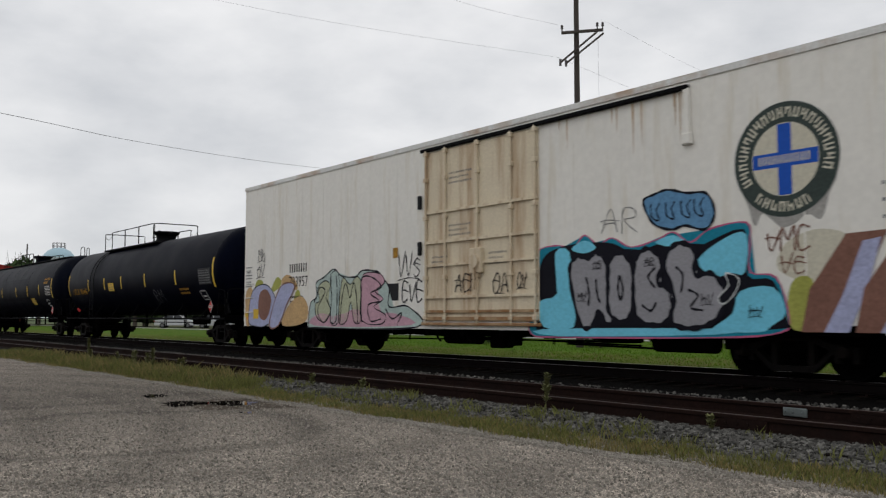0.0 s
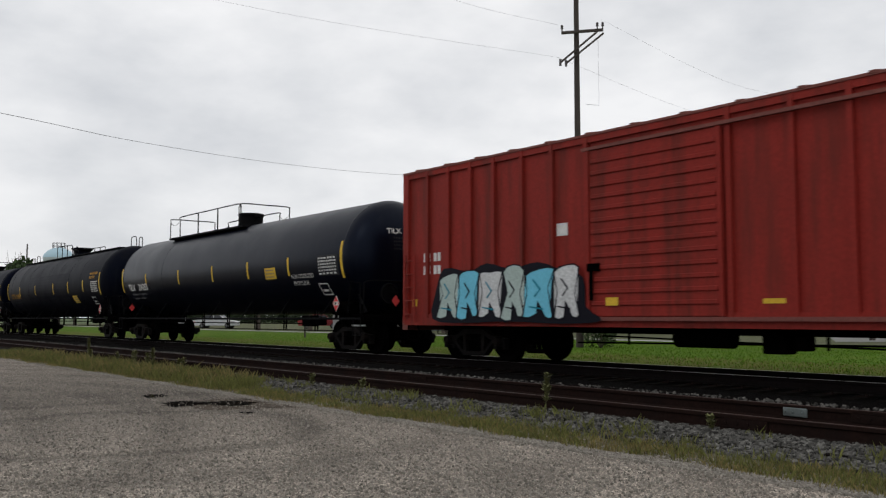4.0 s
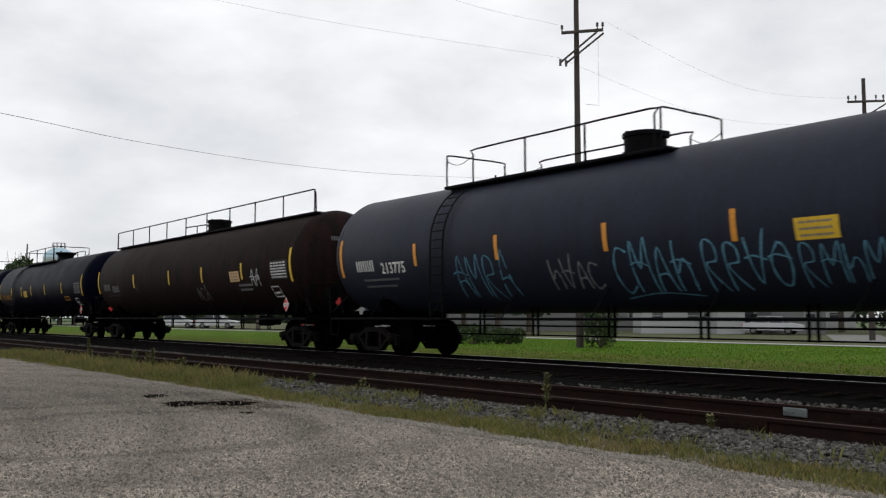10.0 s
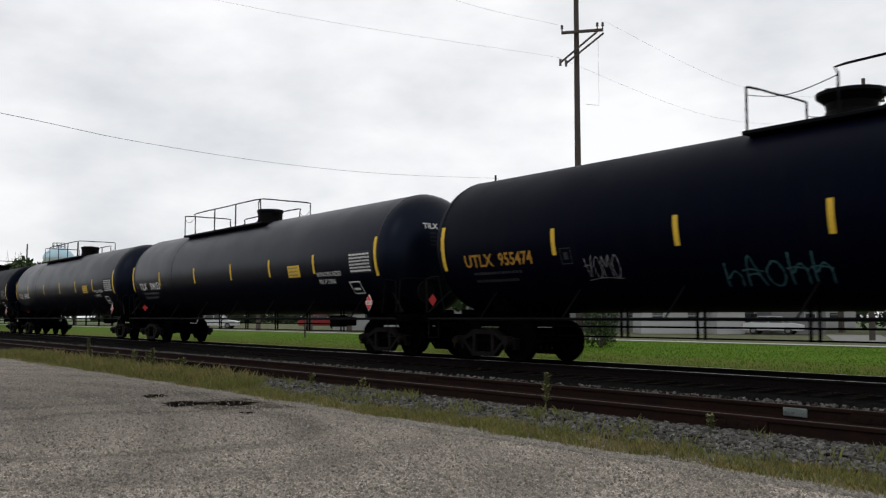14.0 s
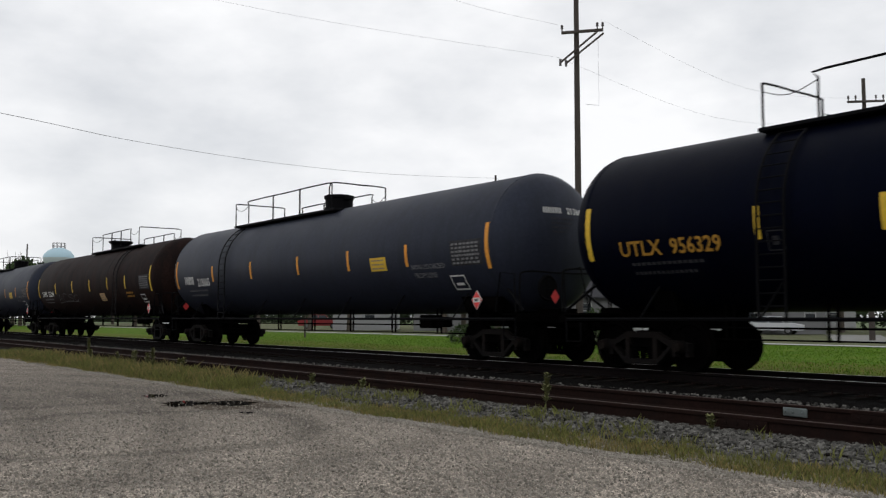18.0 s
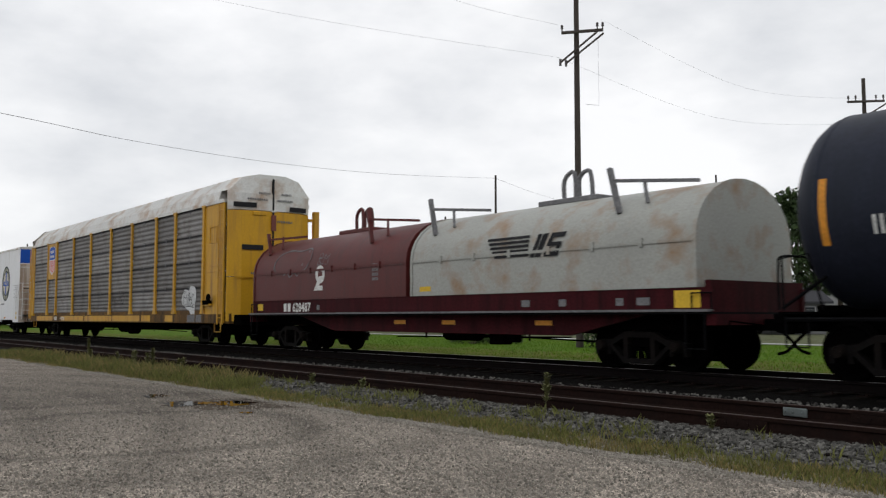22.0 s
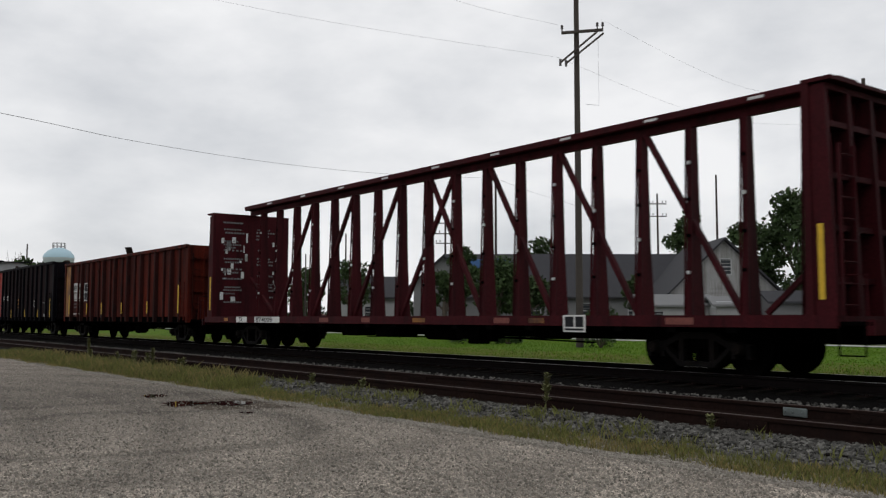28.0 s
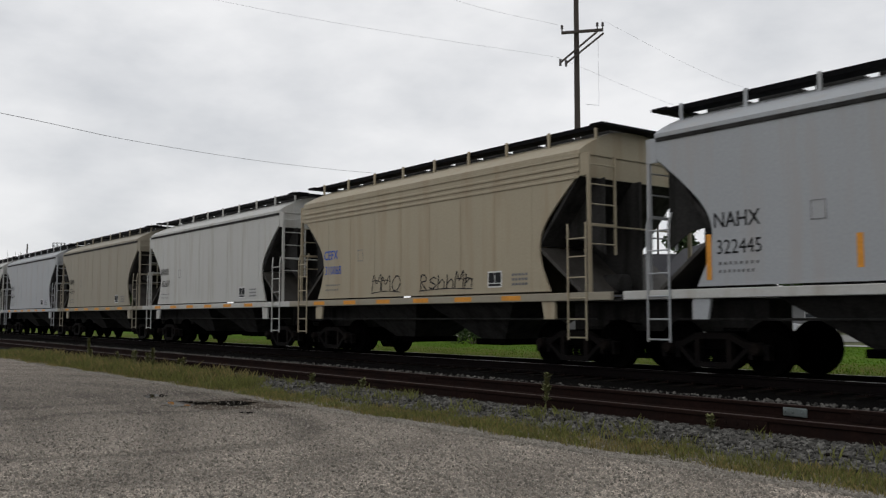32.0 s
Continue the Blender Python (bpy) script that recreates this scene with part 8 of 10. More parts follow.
# ---------------------------------------------------------------- gondolas
def gondola(c, h, z1, paint, label, ends, nribs, boards, pale_end=None, digits="", scheme=0, ext=0.0):
    car = thing("gondola", label, "gondola", "train of freight cars")
    W, z0 = 1.46, 0.95
    end = lambda s: -h if s < 0 else h + ext
    made("floor", lambda bm: box(bm, -h, h + ext, -W, W, z0 - 0.08, z0 + 0.04), M_iron, car)
    for s in (-1, 1):
        def wall(bm):
            box(bm, -h, h + ext, s * W - 0.03, s * W + 0.03, z0, z1)
        made("side_wall", wall, ends or paint, car)
        made("side_sill", lambda bm: prism_y(bm, [(-h, 0.78), (h + ext, 0.78), (h + ext, 1.02), (-h, 1.02)], s * W - 0.06, s * W + 0.06), M_iron, car)
        made("top_chord", lambda bm: box(bm, -h - 0.02, h + ext + 0.02, s * (W + 0.03) - 0.10, s * (W + 0.03) + 0.06, z1, z1 + 0.13, 0.015), paint, car)
        for x, fat in nribs:
            def rib(bm):
                o = s * (W + 0.03)
                loft(bm, [[(x - w * fat, o, z), (x + w * fat, o, z), (x + w * fat * 0.6, o + s * d * fat, z), (x - w * fat * 0.6, o + s * d * fat, z)] for z, w, d in ((0.82, 0.11, 0.15), (z1, 0.10, 0.13))])
            made("side_rib", rib, M_gonrib if not scheme else paint, car)
    for s in (-1, 1):
        made("end_wall", lambda bm: box(bm, end(s) - 0.04, end(s) + 0.04, -W - 0.02, W + 0.02, z0 - 0.1, z1 + 0.1), pale_end[0] if (pale_end and s < 0) else paint, car)
        for z in (1.3, 1.9, 2.5, 3.1):
            if z < z1 - 0.2:
                made("end_beam", lambda bm: box(bm, min(end(s), (end(s) + s * 0.12)), max(end(s), (end(s) + s * 0.12)), -W, W, z, z + 0.12, 0.01), paint, car)
        for y0 in (-W - 0.07, W - 0.06):
            made("corner_post", lambda bm: box(bm, end(s) - 0.1, end(s) + 0.1, y0, y0 + 0.13, 0.8, z1 + 0.1, 0.01), paint, car)
        made("end_platform", lambda bm: box(bm, min(end(s), (end(s) + s * 0.75)), max(end(s), (end(s) + s * 0.75)), -1.35, 1.35, 0.85, 0.92), M_iron, car)
        made("end_rail", lambda bm: pipe(bm, [((end(s) + s * 0.7), -1.35, 0.9), ((end(s) + s * 0.7), -1.35, 1.75), ((end(s) + s * 0.7), 1.35, 1.75), ((end(s) + s * 0.7), 1.35, 0.9)], 0.02, 6), paint, car)
        if s > 0:
            made("side_ladder", lambda bm: rungs(bm, (end(s) - s * 0.28), -W - 0.13, 0.9, 2.3 if pale_end else z1 - 0.1, 0.36, 4, 0.014), M_gonblack if scheme else paint, car)
        made("end_ladder", lambda bm: rungs(bm, (end(s) + s * 0.16), -1.15, 0.95, z1 - 0.2, 0.42, 6, 0.016, False), paint, car)
        made("sill_step", lambda bm: pipe(bm, [((end(s) - s * 0.1), -W, 0.85), ((end(s) - s * 0.1), -W, 0.45), ((end(s) - s * 0.5), -W, 0.45), ((end(s) - s * 0.5), -W, 0.85)], 0.018, 5), M_iron, car)
        bogie(car, (end(s) - s * 1.55))
    f = flat(-W - 0.036)
    fr = flat(-W - 0.137)
    for x, z0_, z1_ in boards:
        on_rib = max([0.0] + [0.15 * fat for xr, fat in nribs if abs(xr - x) < 0.13])
        made("stripe", lambda bm: patch(bm, x - 0.05, x + 0.05, z0_, z1_, flat(-W - 0.036 - on_rib)), M_yellow, car)
    if pale_end:
        made("end_bay", lambda bm: [patch(bm, -h + 0.1, pale_end[1], 1.05, z1 - 0.02, flat(-W - 0.033))], pale_end[2], car, "bay in another paint")
    R = random.Random(int(abs(c)))
    g = flat(-W - 0.040)
    if scheme == 0:
        f, g = (lambda x, z: (x - 0.2, -W - 0.036, z)), (lambda x, z: (x - 0.2, -W - 0.040, z))
        made("number_board", lambda bm: (patch(bm, -6.35, -5.76, 2.22, 2.66, f), patch(bm, -5.57, -5.03, 2.22, 2.64, f)), M_whitep, car)
        made("owner_mark", lambda bm: words(bm, "MW", -6.31, 2.29, 0.40, g, 0.012, 0.78) and words(bm, "NX", -5.52, 2.29, 0.40, g, 0.012, 0.78), M_blacklet, car)
        made("number_ground", lambda bm: (patch(bm, -6.28, -5.76, 1.87, 2.17, f), patch(bm, -5.55, -5.05, 1.87, 2.17, f)), M_stain, car)
        made("car_number", lambda bm: words(bm, "96", -6.22, 1.89, 0.36, g, 0.008, 0.95) and words(bm, "11", -5.45, 1.89, 0.36, g, 0.008, 1.0), M_whitep, car)
        made("load_limit_print", lambda bm: [bars(bm, -6.25 + 0.72 * (i % 2), 1.62 - 0.16 * (i // 2), 0.45, 0.06, 6, f, 0.4) for i in range(4)], M_panel, car)
        for z in (1.80, 1.15):
            made("stencil_rule", lambda bm: (patch(bm, -6.32, -5.76, z, z + 0.035, f), patch(bm, -5.56, -5.03, z, z + 0.035, f)), M_whitep, car)
        made("inspection_frame", lambda bm: [patch(bm, a, b, p, q, f) for a, b, p, q in ((-4.63, -4.12, 1.78, 1.82), (-4.63, -4.12, 2.18, 2.22), (-4.63, -4.12, 2.58, 2.62), (-4.63, -4.59, 1.82, 2.58), (-4.16, -4.12, 1.82, 2.58))], M_whitep, car)
        made("inspection_pane", lambda bm: (patch(bm, -4.59, -4.16, 1.82, 2.18, f), patch(bm, -4.59, -4.16, 2.22, 2.58, f)), M_blacklet, car)
        made("spec_box", lambda bm: [patch(bm, a, b, p, q, f) for a, b, p, q in ((-3.63, -3.4, 1.77, 1.79), (-3.63, -3.4, 2.0, 2.02), (-3.63, -3.61, 1.79, 2.0), (-3.42, -3.4, 1.79, 2.0))], M_panel, car)
        made("rust_crease", lambda bm: [box(bm, a, b, -W - 0.045, -W - 0.03, 2.35, 2.39) for a, b in ((-2.3, -1.8), (-1.5, -0.9), (-0.7, -0.2), (2.6, 3.1))], paint, car)
    else:
        made("owner_mark", lambda bm: words(bm, "COG", -4.2, 2.05, 0.36, f, 0.012, 0.9), M_whitep, car)
        made("car_number", lambda bm: words(bm, digits, -3.22, 2.05, 0.36, f, 0.012, 0.85), M_whitep, car)
        made("load_limit_print", lambda bm: [bars(bm, -3.9 + 1.1 * (i % 2), 1.5 - 0.16 * (i // 2), 0.4, 0.06, 3, f) for i in range(4)], M_panel, car)
        for x in (-4.65, -2.75, -0.9, 1.9, 3.78, 5.65):
            made("paint_patch", lambda bm: patch(bm, x, x + 0.2, 1.03, 1.2, f), M_spraywhite, car)
        made("inspection_plate", lambda bm: [patch(bm, a, b, p, q, f) for a, b, p, q in ((3.45, 3.92, 1.58, 1.63), (3.45, 3.92, 1.87, 1.92), (3.45, 3.50, 1.63, 1.87), (3.87, 3.92, 1.63, 1.87), (3.66, 3.70, 1.63, 1.87))], M_whitep, car)
        made("faded_board", lambda bm: patch(bm, 5.35, 6.1, 1.77, 1.82, f), M_panel, car)
        made("graffiti", lambda bm: (stroke(bm, curve([(-0.25, 2.1), (-0.1, 1.85), (0.05, 1.8), (-0.02, 1.65), (0.12, 1.55), (0.18, 1.4)], 4), 0.08, f), stroke(bm, curve([(-0.27, 1.75), (-0.08, 1.88), (0.15, 1.7)], 4), 0.06, g), stroke(bm, curve([(-0.15, 1.62), (0.02, 1.5), (0.16, 1.6)], 4), 0.07, g)), M_orange, car, "orange sprayed squiggle")
        for z in (2.7, 1.75):
            made("bay_beam", lambda bm: box(bm, -h + 0.1, pale_end[1], -W - 0.09, -W - 0.03, z, z + 0.07, 0.01), M_gonred, car)
        for x in (-5.35,):
            made("bay_rib", lambda bm: box(bm, x - 0.06, x + 0.06, -W - 0.08, -W - 0.034, 1.05, z1), M_gonred, car)
        made("bent_strap", lambda bm: pipe(bm, curve([(-1.2, -0.9, z1 + 0.05), (-0.5, -0.9, z1 + 0.4), (0.0, -0.9, z1 + 0.42), (-0.1, -0.9, z1 + 0.05)], 4), 0.02, 5), M_scrap, car, "bent steel strap in the scrap")
    # scrap heaped just above the side
    def heap(bm):
        for i in range(140):
            x, y, z = R.uniform(-h + 0.4, h + ext - 0.4), R.uniform(-W + 0.25, W - 0.25), z1 - 0.16 + R.uniform(-0.15, 0.2)
            a = Vector((R.uniform(-1, 1), R.uniform(-1, 1), R.uniform(-0.25, 0.25))).normalized() * R.uniform(0.15, 0.5)
            bar(bm, Vector((x, y, z)) - a, Vector((x, y, z)) + a, R.uniform(0.08, 0.35), R.uniform(0.03, 0.2))
        box(bm, -h + 0.1, h + ext - 0.1, -W + 0.05, W - 0.05, z0 + 0.1, z1 - 0.25)
    made("scrap_load", heap, M_scrap, car, "heaped dark scrap metal")
    made("centre_sill", lambda bm: box(bm, -h - 0.3, h + ext + 0.3, -0.35, 0.35, 0.55, 0.88), M_iron, car)
    for i in range(9):
        x = -h + 3.0 + (2 * h - 6.0) * i / 8
        made("floor_beam", lambda bm: box(bm, x - 0.06, x + 0.06, -1.4, 1.4, 0.62, 0.86), M_iron, car)
    brake_gear(car, -0.4, 6.0, 0.33, 0.75)
    couplers(car, h + (1.0 if scheme else 1.35), h + ext + (0.8 if scheme else 1.0))
    return car


# ---------------------------------------------------------------- covered hoppers
def covered_hopper(c, paint, label, sill_paint=None, digits="", text=None, ridged=False, tagged_=False, stripe=None, hs=5.7):
    """A two-bay covered hopper."""
    car = thing("covered_hopper", label, "hopper car", "train of freight cars")
    sill_paint = sill_paint or paint
    text = text or M_blacklet
    W, zs, ze = 1.57, 1.42, 4.18
    k = hs
    # side: the sheet is cut back in a deep curve at both ends
    b = k - 0.24
    code = "NAHX" if stripe else "CEFX" if ridged else ""
    edge = curve([(b, 3.78), (b - 0.6, 3.25), (b - 0.98, 2.83), (b - 1.13, 2.45), (b - 1.06, 2.0), (b - 0.82, 1.5)], 4)
    out = [(b, ze)] + edge + [(-x, z) for x, z in edge[::-1]] + [(-b, ze)]
    for s in (-1, 1):
        made("side_sheet", lambda bm: prism_y(bm, out, s * W - 0.02, s * W + 0.02), paint, car)
    # upper end sheet, slope sheet running in under it, and the apron that comes out again below
    for s in (-1, 1):
        # slope sheet, web and gusset are coloured dark for the recess shade
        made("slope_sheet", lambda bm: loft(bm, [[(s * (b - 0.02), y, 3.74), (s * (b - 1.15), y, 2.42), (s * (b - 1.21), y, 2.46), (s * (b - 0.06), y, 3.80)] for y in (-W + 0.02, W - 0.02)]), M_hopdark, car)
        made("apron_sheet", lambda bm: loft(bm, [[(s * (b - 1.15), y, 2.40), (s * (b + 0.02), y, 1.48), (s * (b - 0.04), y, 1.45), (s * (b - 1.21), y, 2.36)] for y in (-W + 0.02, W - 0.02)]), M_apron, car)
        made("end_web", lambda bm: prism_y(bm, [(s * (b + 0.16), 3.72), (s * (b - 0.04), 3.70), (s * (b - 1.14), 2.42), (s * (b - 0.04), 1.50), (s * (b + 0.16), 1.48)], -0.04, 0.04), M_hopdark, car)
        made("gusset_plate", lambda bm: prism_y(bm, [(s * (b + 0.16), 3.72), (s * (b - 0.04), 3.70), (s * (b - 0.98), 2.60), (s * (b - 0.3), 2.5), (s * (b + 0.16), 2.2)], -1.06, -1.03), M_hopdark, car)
        made("end_sheet", lambda bm: prism_x(bm, [(-W + 0.0, 3.72), (-W + 0.0, ze), (-1.2, ze + 0.26), (-0.7, ze + 0.46), (0, ze + 0.55), (0.7, ze + 0.46), (1.2, ze + 0.26), (W, ze), (W, 3.72)], min(s * (b - 0.03), s * b), max(s * (b - 0.03), s * b)), paint, car)
        made("corner_plate", lambda bm: box(bm, min(s * (b + 0.01), s * (b + 0.24)), max(s * (b + 0.01), s * (b + 0.24)), -W - 0.01, -W + 0.03, 3.72, ze - 0.02), paint, car)
    roof = [(-W - 0.03, ze - 0.02), (-W - 0.03, ze + 0.05), (-1.42, ze + 0.17), (-1.15, ze + 0.30), (-0.7, ze + 0.48), (0, ze + 0.57), (0.7, ze + 0.48), (1.15, ze + 0.30), (1.42, ze + 0.17), (W + 0.03, ze + 0.05), (W + 0.03, ze - 0.02)]
    made("roof", lambda bm: prism_x(bm, roof, -b - 0.03, b + 0.03), paint, car, smooth=True)
    made("eave_rail", lambda bm: box(bm, -b, b, -W - 0.045, -W - 0.021, ze - 0.10, ze - 0.03, 0.006), M_hopdark if not ridged else paint, car)
    if ridged:
        for i in range(3):
            made("side_ridge", lambda bm: box(bm, -b, b, -W - 0.045, -W - 0.02, ze - 0.27 - 0.12 * i, ze - 0.21 - 0.12 * i, 0.01), paint, car)
    for i in range(0 if stripe else 8):
        x = -k + 1.6 + (2 * k - 3.2) * i / 7
        made("side_seam", lambda bm: box(bm, x - 0.012, x + 0.012, -W - 0.026, -W - 0.021, zs + 0.2, ze - 0.12), paint, car)
    # roof walk and hatches
    for y in (-0.98, 0.62):
        made("roof_walk", lambda bm: box(bm, -b - 0.35, b + 0.1, y, y + 0.36, ze + 0.56, ze + 0.65), M_frame, car, "dark steel grating roof walk")
    for s in (-1, 1):
        made("roof_walk_end", lambda bm: box(bm, min(s * b, s * (b + 0.34)), max(s * b, s * (b + 0.34)), -1.3, 1.3, ze + 0.54, ze + 0.59), M_frame, car)
    for i in range(9):
        x = -b + 0.1 + (2 * b - 0.2) * i / 8
        for y in (-1.0, 1.0):
            made("walk_bracket", lambda bm: bar(bm, (x, y, ze + 0.30), (x, y, ze + 0.67), 0.06, 0.04), paint, car)
    for i in range(10):
        x = -k + 0.9 + (2 * k - 1.8) * i / 9
        made("hatch_cover", lambda bm: box(bm, x - 0.42, x + 0.42, -0.45, 0.45, ze + 0.50, ze + 0.62, 0.02), M_hopdark, car)
    # side sill and corner posts
    made("side_sill", lambda bm: (box(bm, -k - 0.55, k + 0.55, -W - 0.06, -W + 0.05, 1.30, 1.46, 0.012), box(bm, -k - 0.55, k + 0.55, W - 0.05, W + 0.06, 1.30, 1.46, 0.012)), sill_paint, car)
    for s in (-1, 1):
        made("bolster_web", lambda bm: prism_y(bm, [(s * (k - 1.35), 1.46), (s * (k - 0.95), 1.46), (s * (k - 0.95), 0.95), (s * (k - 1.25), 0.95)], -W - 0.02, -W + 0.04), paint, car)
        x = s * (k + 0.30)
        made("corner_post", lambda bm: bar(bm, (s * (b + 0.22), -W + 0.02, 1.42), (s * (b + 0.20), -W + 0.02, ze - 0.05), 0.07, 0.05), paint, car)
        made("side_ladder", lambda bm: [pipe(bm, [(x0_, -W - 0.08, 0.55), (x0_, -W - 0.08, 2.6), (x0_ - s * 0.04, -W - 0.04, 2.8)], 0.02, 5) for x0_ in (s * (b - 0.28), s * (b + 0.2))] + [rod(bm, (s * (b - 0.28), -W - 0.08, z), (s * (b + 0.2), -W - 0.08, z), 0.015, 5) for z in (0.6, 0.95, 1.35, 1.75, 2.15, 2.5)], paint, car)
        made("end_ladder", lambda bm: rungs(bm, s * (b + 0.2), -1.17, 2.2, ze - 0.05, 0.72, 5, 0.015, False), paint, car)
        made("end_rail", lambda bm: (rod(bm, (s * (b + 0.2), -1.5, 2.75), (s * (b + 0.2), 1.5, 2.75), 0.02, 5), bar(bm, (s * (b + 0.2), 1.5, 1.42), (s * (b + 0.2), 1.5, ze - 0.05), 0.07, 0.05)), paint, car)
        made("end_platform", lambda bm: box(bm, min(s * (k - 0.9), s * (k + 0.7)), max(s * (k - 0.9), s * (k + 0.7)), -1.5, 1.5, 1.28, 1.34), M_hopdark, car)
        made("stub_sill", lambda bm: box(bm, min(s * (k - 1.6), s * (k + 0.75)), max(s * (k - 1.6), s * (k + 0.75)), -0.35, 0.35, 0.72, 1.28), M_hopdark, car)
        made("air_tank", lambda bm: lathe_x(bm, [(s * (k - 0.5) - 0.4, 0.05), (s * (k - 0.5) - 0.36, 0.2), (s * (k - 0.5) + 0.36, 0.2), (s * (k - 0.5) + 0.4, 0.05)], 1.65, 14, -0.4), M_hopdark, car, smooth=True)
        bogie(car, s * (k - 0.95))
    # hopper bays
    for x in (-1.75, 1.75):
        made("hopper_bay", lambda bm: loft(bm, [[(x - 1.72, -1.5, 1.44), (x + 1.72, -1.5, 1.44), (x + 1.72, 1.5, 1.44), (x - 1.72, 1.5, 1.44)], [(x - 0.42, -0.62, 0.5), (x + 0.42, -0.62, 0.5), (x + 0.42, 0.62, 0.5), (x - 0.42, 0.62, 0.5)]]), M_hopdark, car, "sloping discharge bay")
        made("outlet_gate", lambda bm: (box(bm, x - 0.5, x + 0.5, -0.72, 0.72, 0.36, 0.5, 0.02), rod(bm, (x, -1.0, 0.43), (x, 1.0, 0.43), 0.05, 8)), M_iron, car)
    f = flat(-W - 0.028)
    made("owner_mark", lambda bm: words(bm, code, -k + 1.4, 2.46 if stripe else 2.56, 0.36, f, 0.003, 0.85) if code else bars(bm, -k + 1.4, 2.6, 0.8, 0.24, 8, f, 0.6), text, car)
    made("car_number", lambda bm: words(bm, digits, -k + 1.45, 2.02 if stripe else 2.15, 0.34, f, 0.0, 0.85), text, car)
    made("load_limit_print", lambda bm: [bars(bm, -k + 1.5, 1.84 - 0.13 * i, 0.8 - 0.1 * i, 0.05, 8, f, 0.5) for i in range(2)], M_panel, car)
    plate = made("inspection_plate", lambda bm: patch(bm, 2.72, 3.18, 1.62, 1.97, f), M_whitep, car, "white-framed black inspection plate")
    for a, b0, p, q in ((2.75, 2.94, 1.72, 1.94), (2.96, 3.15, 1.72, 1.94), (2.75, 3.15, 1.65, 1.70)):
        made("plate_field", lambda bm: patch(bm, a, b0, p, q, flat(-W - 0.031)), M_blacklet, plate)
    made("data_block", lambda bm: [bars(bm, 3.5, 1.85 - 0.1 * i, 0.5, 0.05, 5, f) for i in range(3)], M_panel, car)
    made("spec_box", lambda bm: [patch(bm, a, b, p, q, f) for a, b, p, q in ((-2.55, -2.3, 2.45, 2.465), (-2.55, -2.3, 2.735, 2.75), (-2.55, -2.535, 2.465, 2.735), (-2.315, -2.3, 2.465, 2.735))], M_panel, car)
    if stripe:
        for x in (-1.8, 0.12, 2.05):
            made("stripe", lambda bm: patch(bm, x - 0.05, x + 0.05, 1.7, 2.2, f), stripe, car)
        made("stripe", lambda bm: patch(bm, k - 1.38, k - 1.28, 1.6, 2.5, f), stripe, car)
        made("stripe", lambda bm: patch(bm, -k + 1.26, -k + 1.36, 1.6, 2.36, flat(-W - 0.031)), stripe, car)
    else:
        [made("reflector", lambda bm: patch(bm, -k + 0.9 + 1.6 * i, -k + 1.5 + 1.6 * i, 1.33, 1.43, flat(-W - 0.064)), M_orange, car) for i in range(6)]
    if tagged_:
        R = random.Random(31)
        made("graffiti", lambda bm: (scrawl(bm, R, -1.9, -0.6, 1.65, 2.1, 5, 0.035, f), scrawl(bm, R, 0.2, 2.2, 1.65, 2.0, 9, 0.04, f)), M_sprayblack, car, "black sprayed tag")
    made("train_line", lambda bm: rod(bm, (-k + 0.3, -1.1, 0.95), (k - 0.3, -1.1, 0.95), 0.025, 6), M_hopdark, car)
    couplers(car, k + 0.58)
    return car

# ---------------------------------------------------------------- beyond the tracks
VIEW = 52.58      # buildings over the lawn face the tracks at a slant


def strip(name, pts, z, material, label, category):
    ob = made(name, lambda bm: fill(bm, pts, lambda x, y: (x, y, z)), material)
    return tagged(ob, label, category, kind="structure")


def turned(x, y, z=LAWN, a=VIEW):
    return pose(x, y, z, 0, 0, a)


def local(x, y, a=VIEW):
    c, s = math.cos(radians(a)), math.sin(radians(a))
    return lambda u, v: (x + u * c - v * s, y + u * s + v * c)


strip("road", [(-260, 35.3), (60, 35.3), (60, 36.6), (-260, 36.6)], LAWN + 0.012, M_road, "pale concrete lane running along the lawn", "road")
strip("driveway", [(-23.0, 41.0), (-21.4, 43.4), (-30.5, 60.0), (-33.6, 58.6)], LAWN + 0.016, M_drive, "pale concrete driveway up to the houses", "driveway")


def utility_pole(x, y, top, r, arms, label, a=VIEW, braces=(), pins=(-0.95, -0.55, 0.55, 0.95)):
    """arms: crossarms from (u0, z0) to (u1, z1) on the pole's face, with pin insulators at shares of their half length."""
    p = thing("utility_pole", label, "utility pole", "utility poles", at=turned(x, y, LAWN, a))
    made("pole", lambda bm: rod(bm, (0, 0, -0.2), (0, 0, top - LAWN), r, 12, r * 0.62), M_pole, p, smooth=True)
    for u0, z0, u1, z1 in arms:
        z0, z1 = z0 - LAWN, z1 - LAWN
        made("crossarm", lambda bm: bar(bm, (u0, -r - 0.06, z0), (u1, -r - 0.06, z1), 0.12, 0.10), M_pole, p)
        for k in pins:
            u, z = (u0 + u1) / 2 + (u1 - u0) / 2 * k, (z0 + z1) / 2 + (z1 - z0) / 2 * k
            made("insulator", lambda bm: lathe_z(bm, [(z + 0.05, 0.025), (z + 0.16, 0.025), (z + 0.17, 0.065), (z + 0.23, 0.045), (z + 0.29, 0.06), (z + 0.33, 0.02)], u, -r - 0.06, 8), M_insul, p)
    for u0, z0, u1, z1 in braces:
        made("brace_arm", lambda bm: bar(bm, (u0, -r - 0.10, z0 - LAWN), (u1, -r - 0.10, z1 - LAWN), 0.075, 0.07), M_pole, p)
        made("insulator", lambda bm: rod(bm, (u0, -r - 0.1, z0 - LAWN - 0.12), (u0, -r - 0.1, z0 - LAWN + 0.14), 0.05, 8), M_insul, p)
    return p


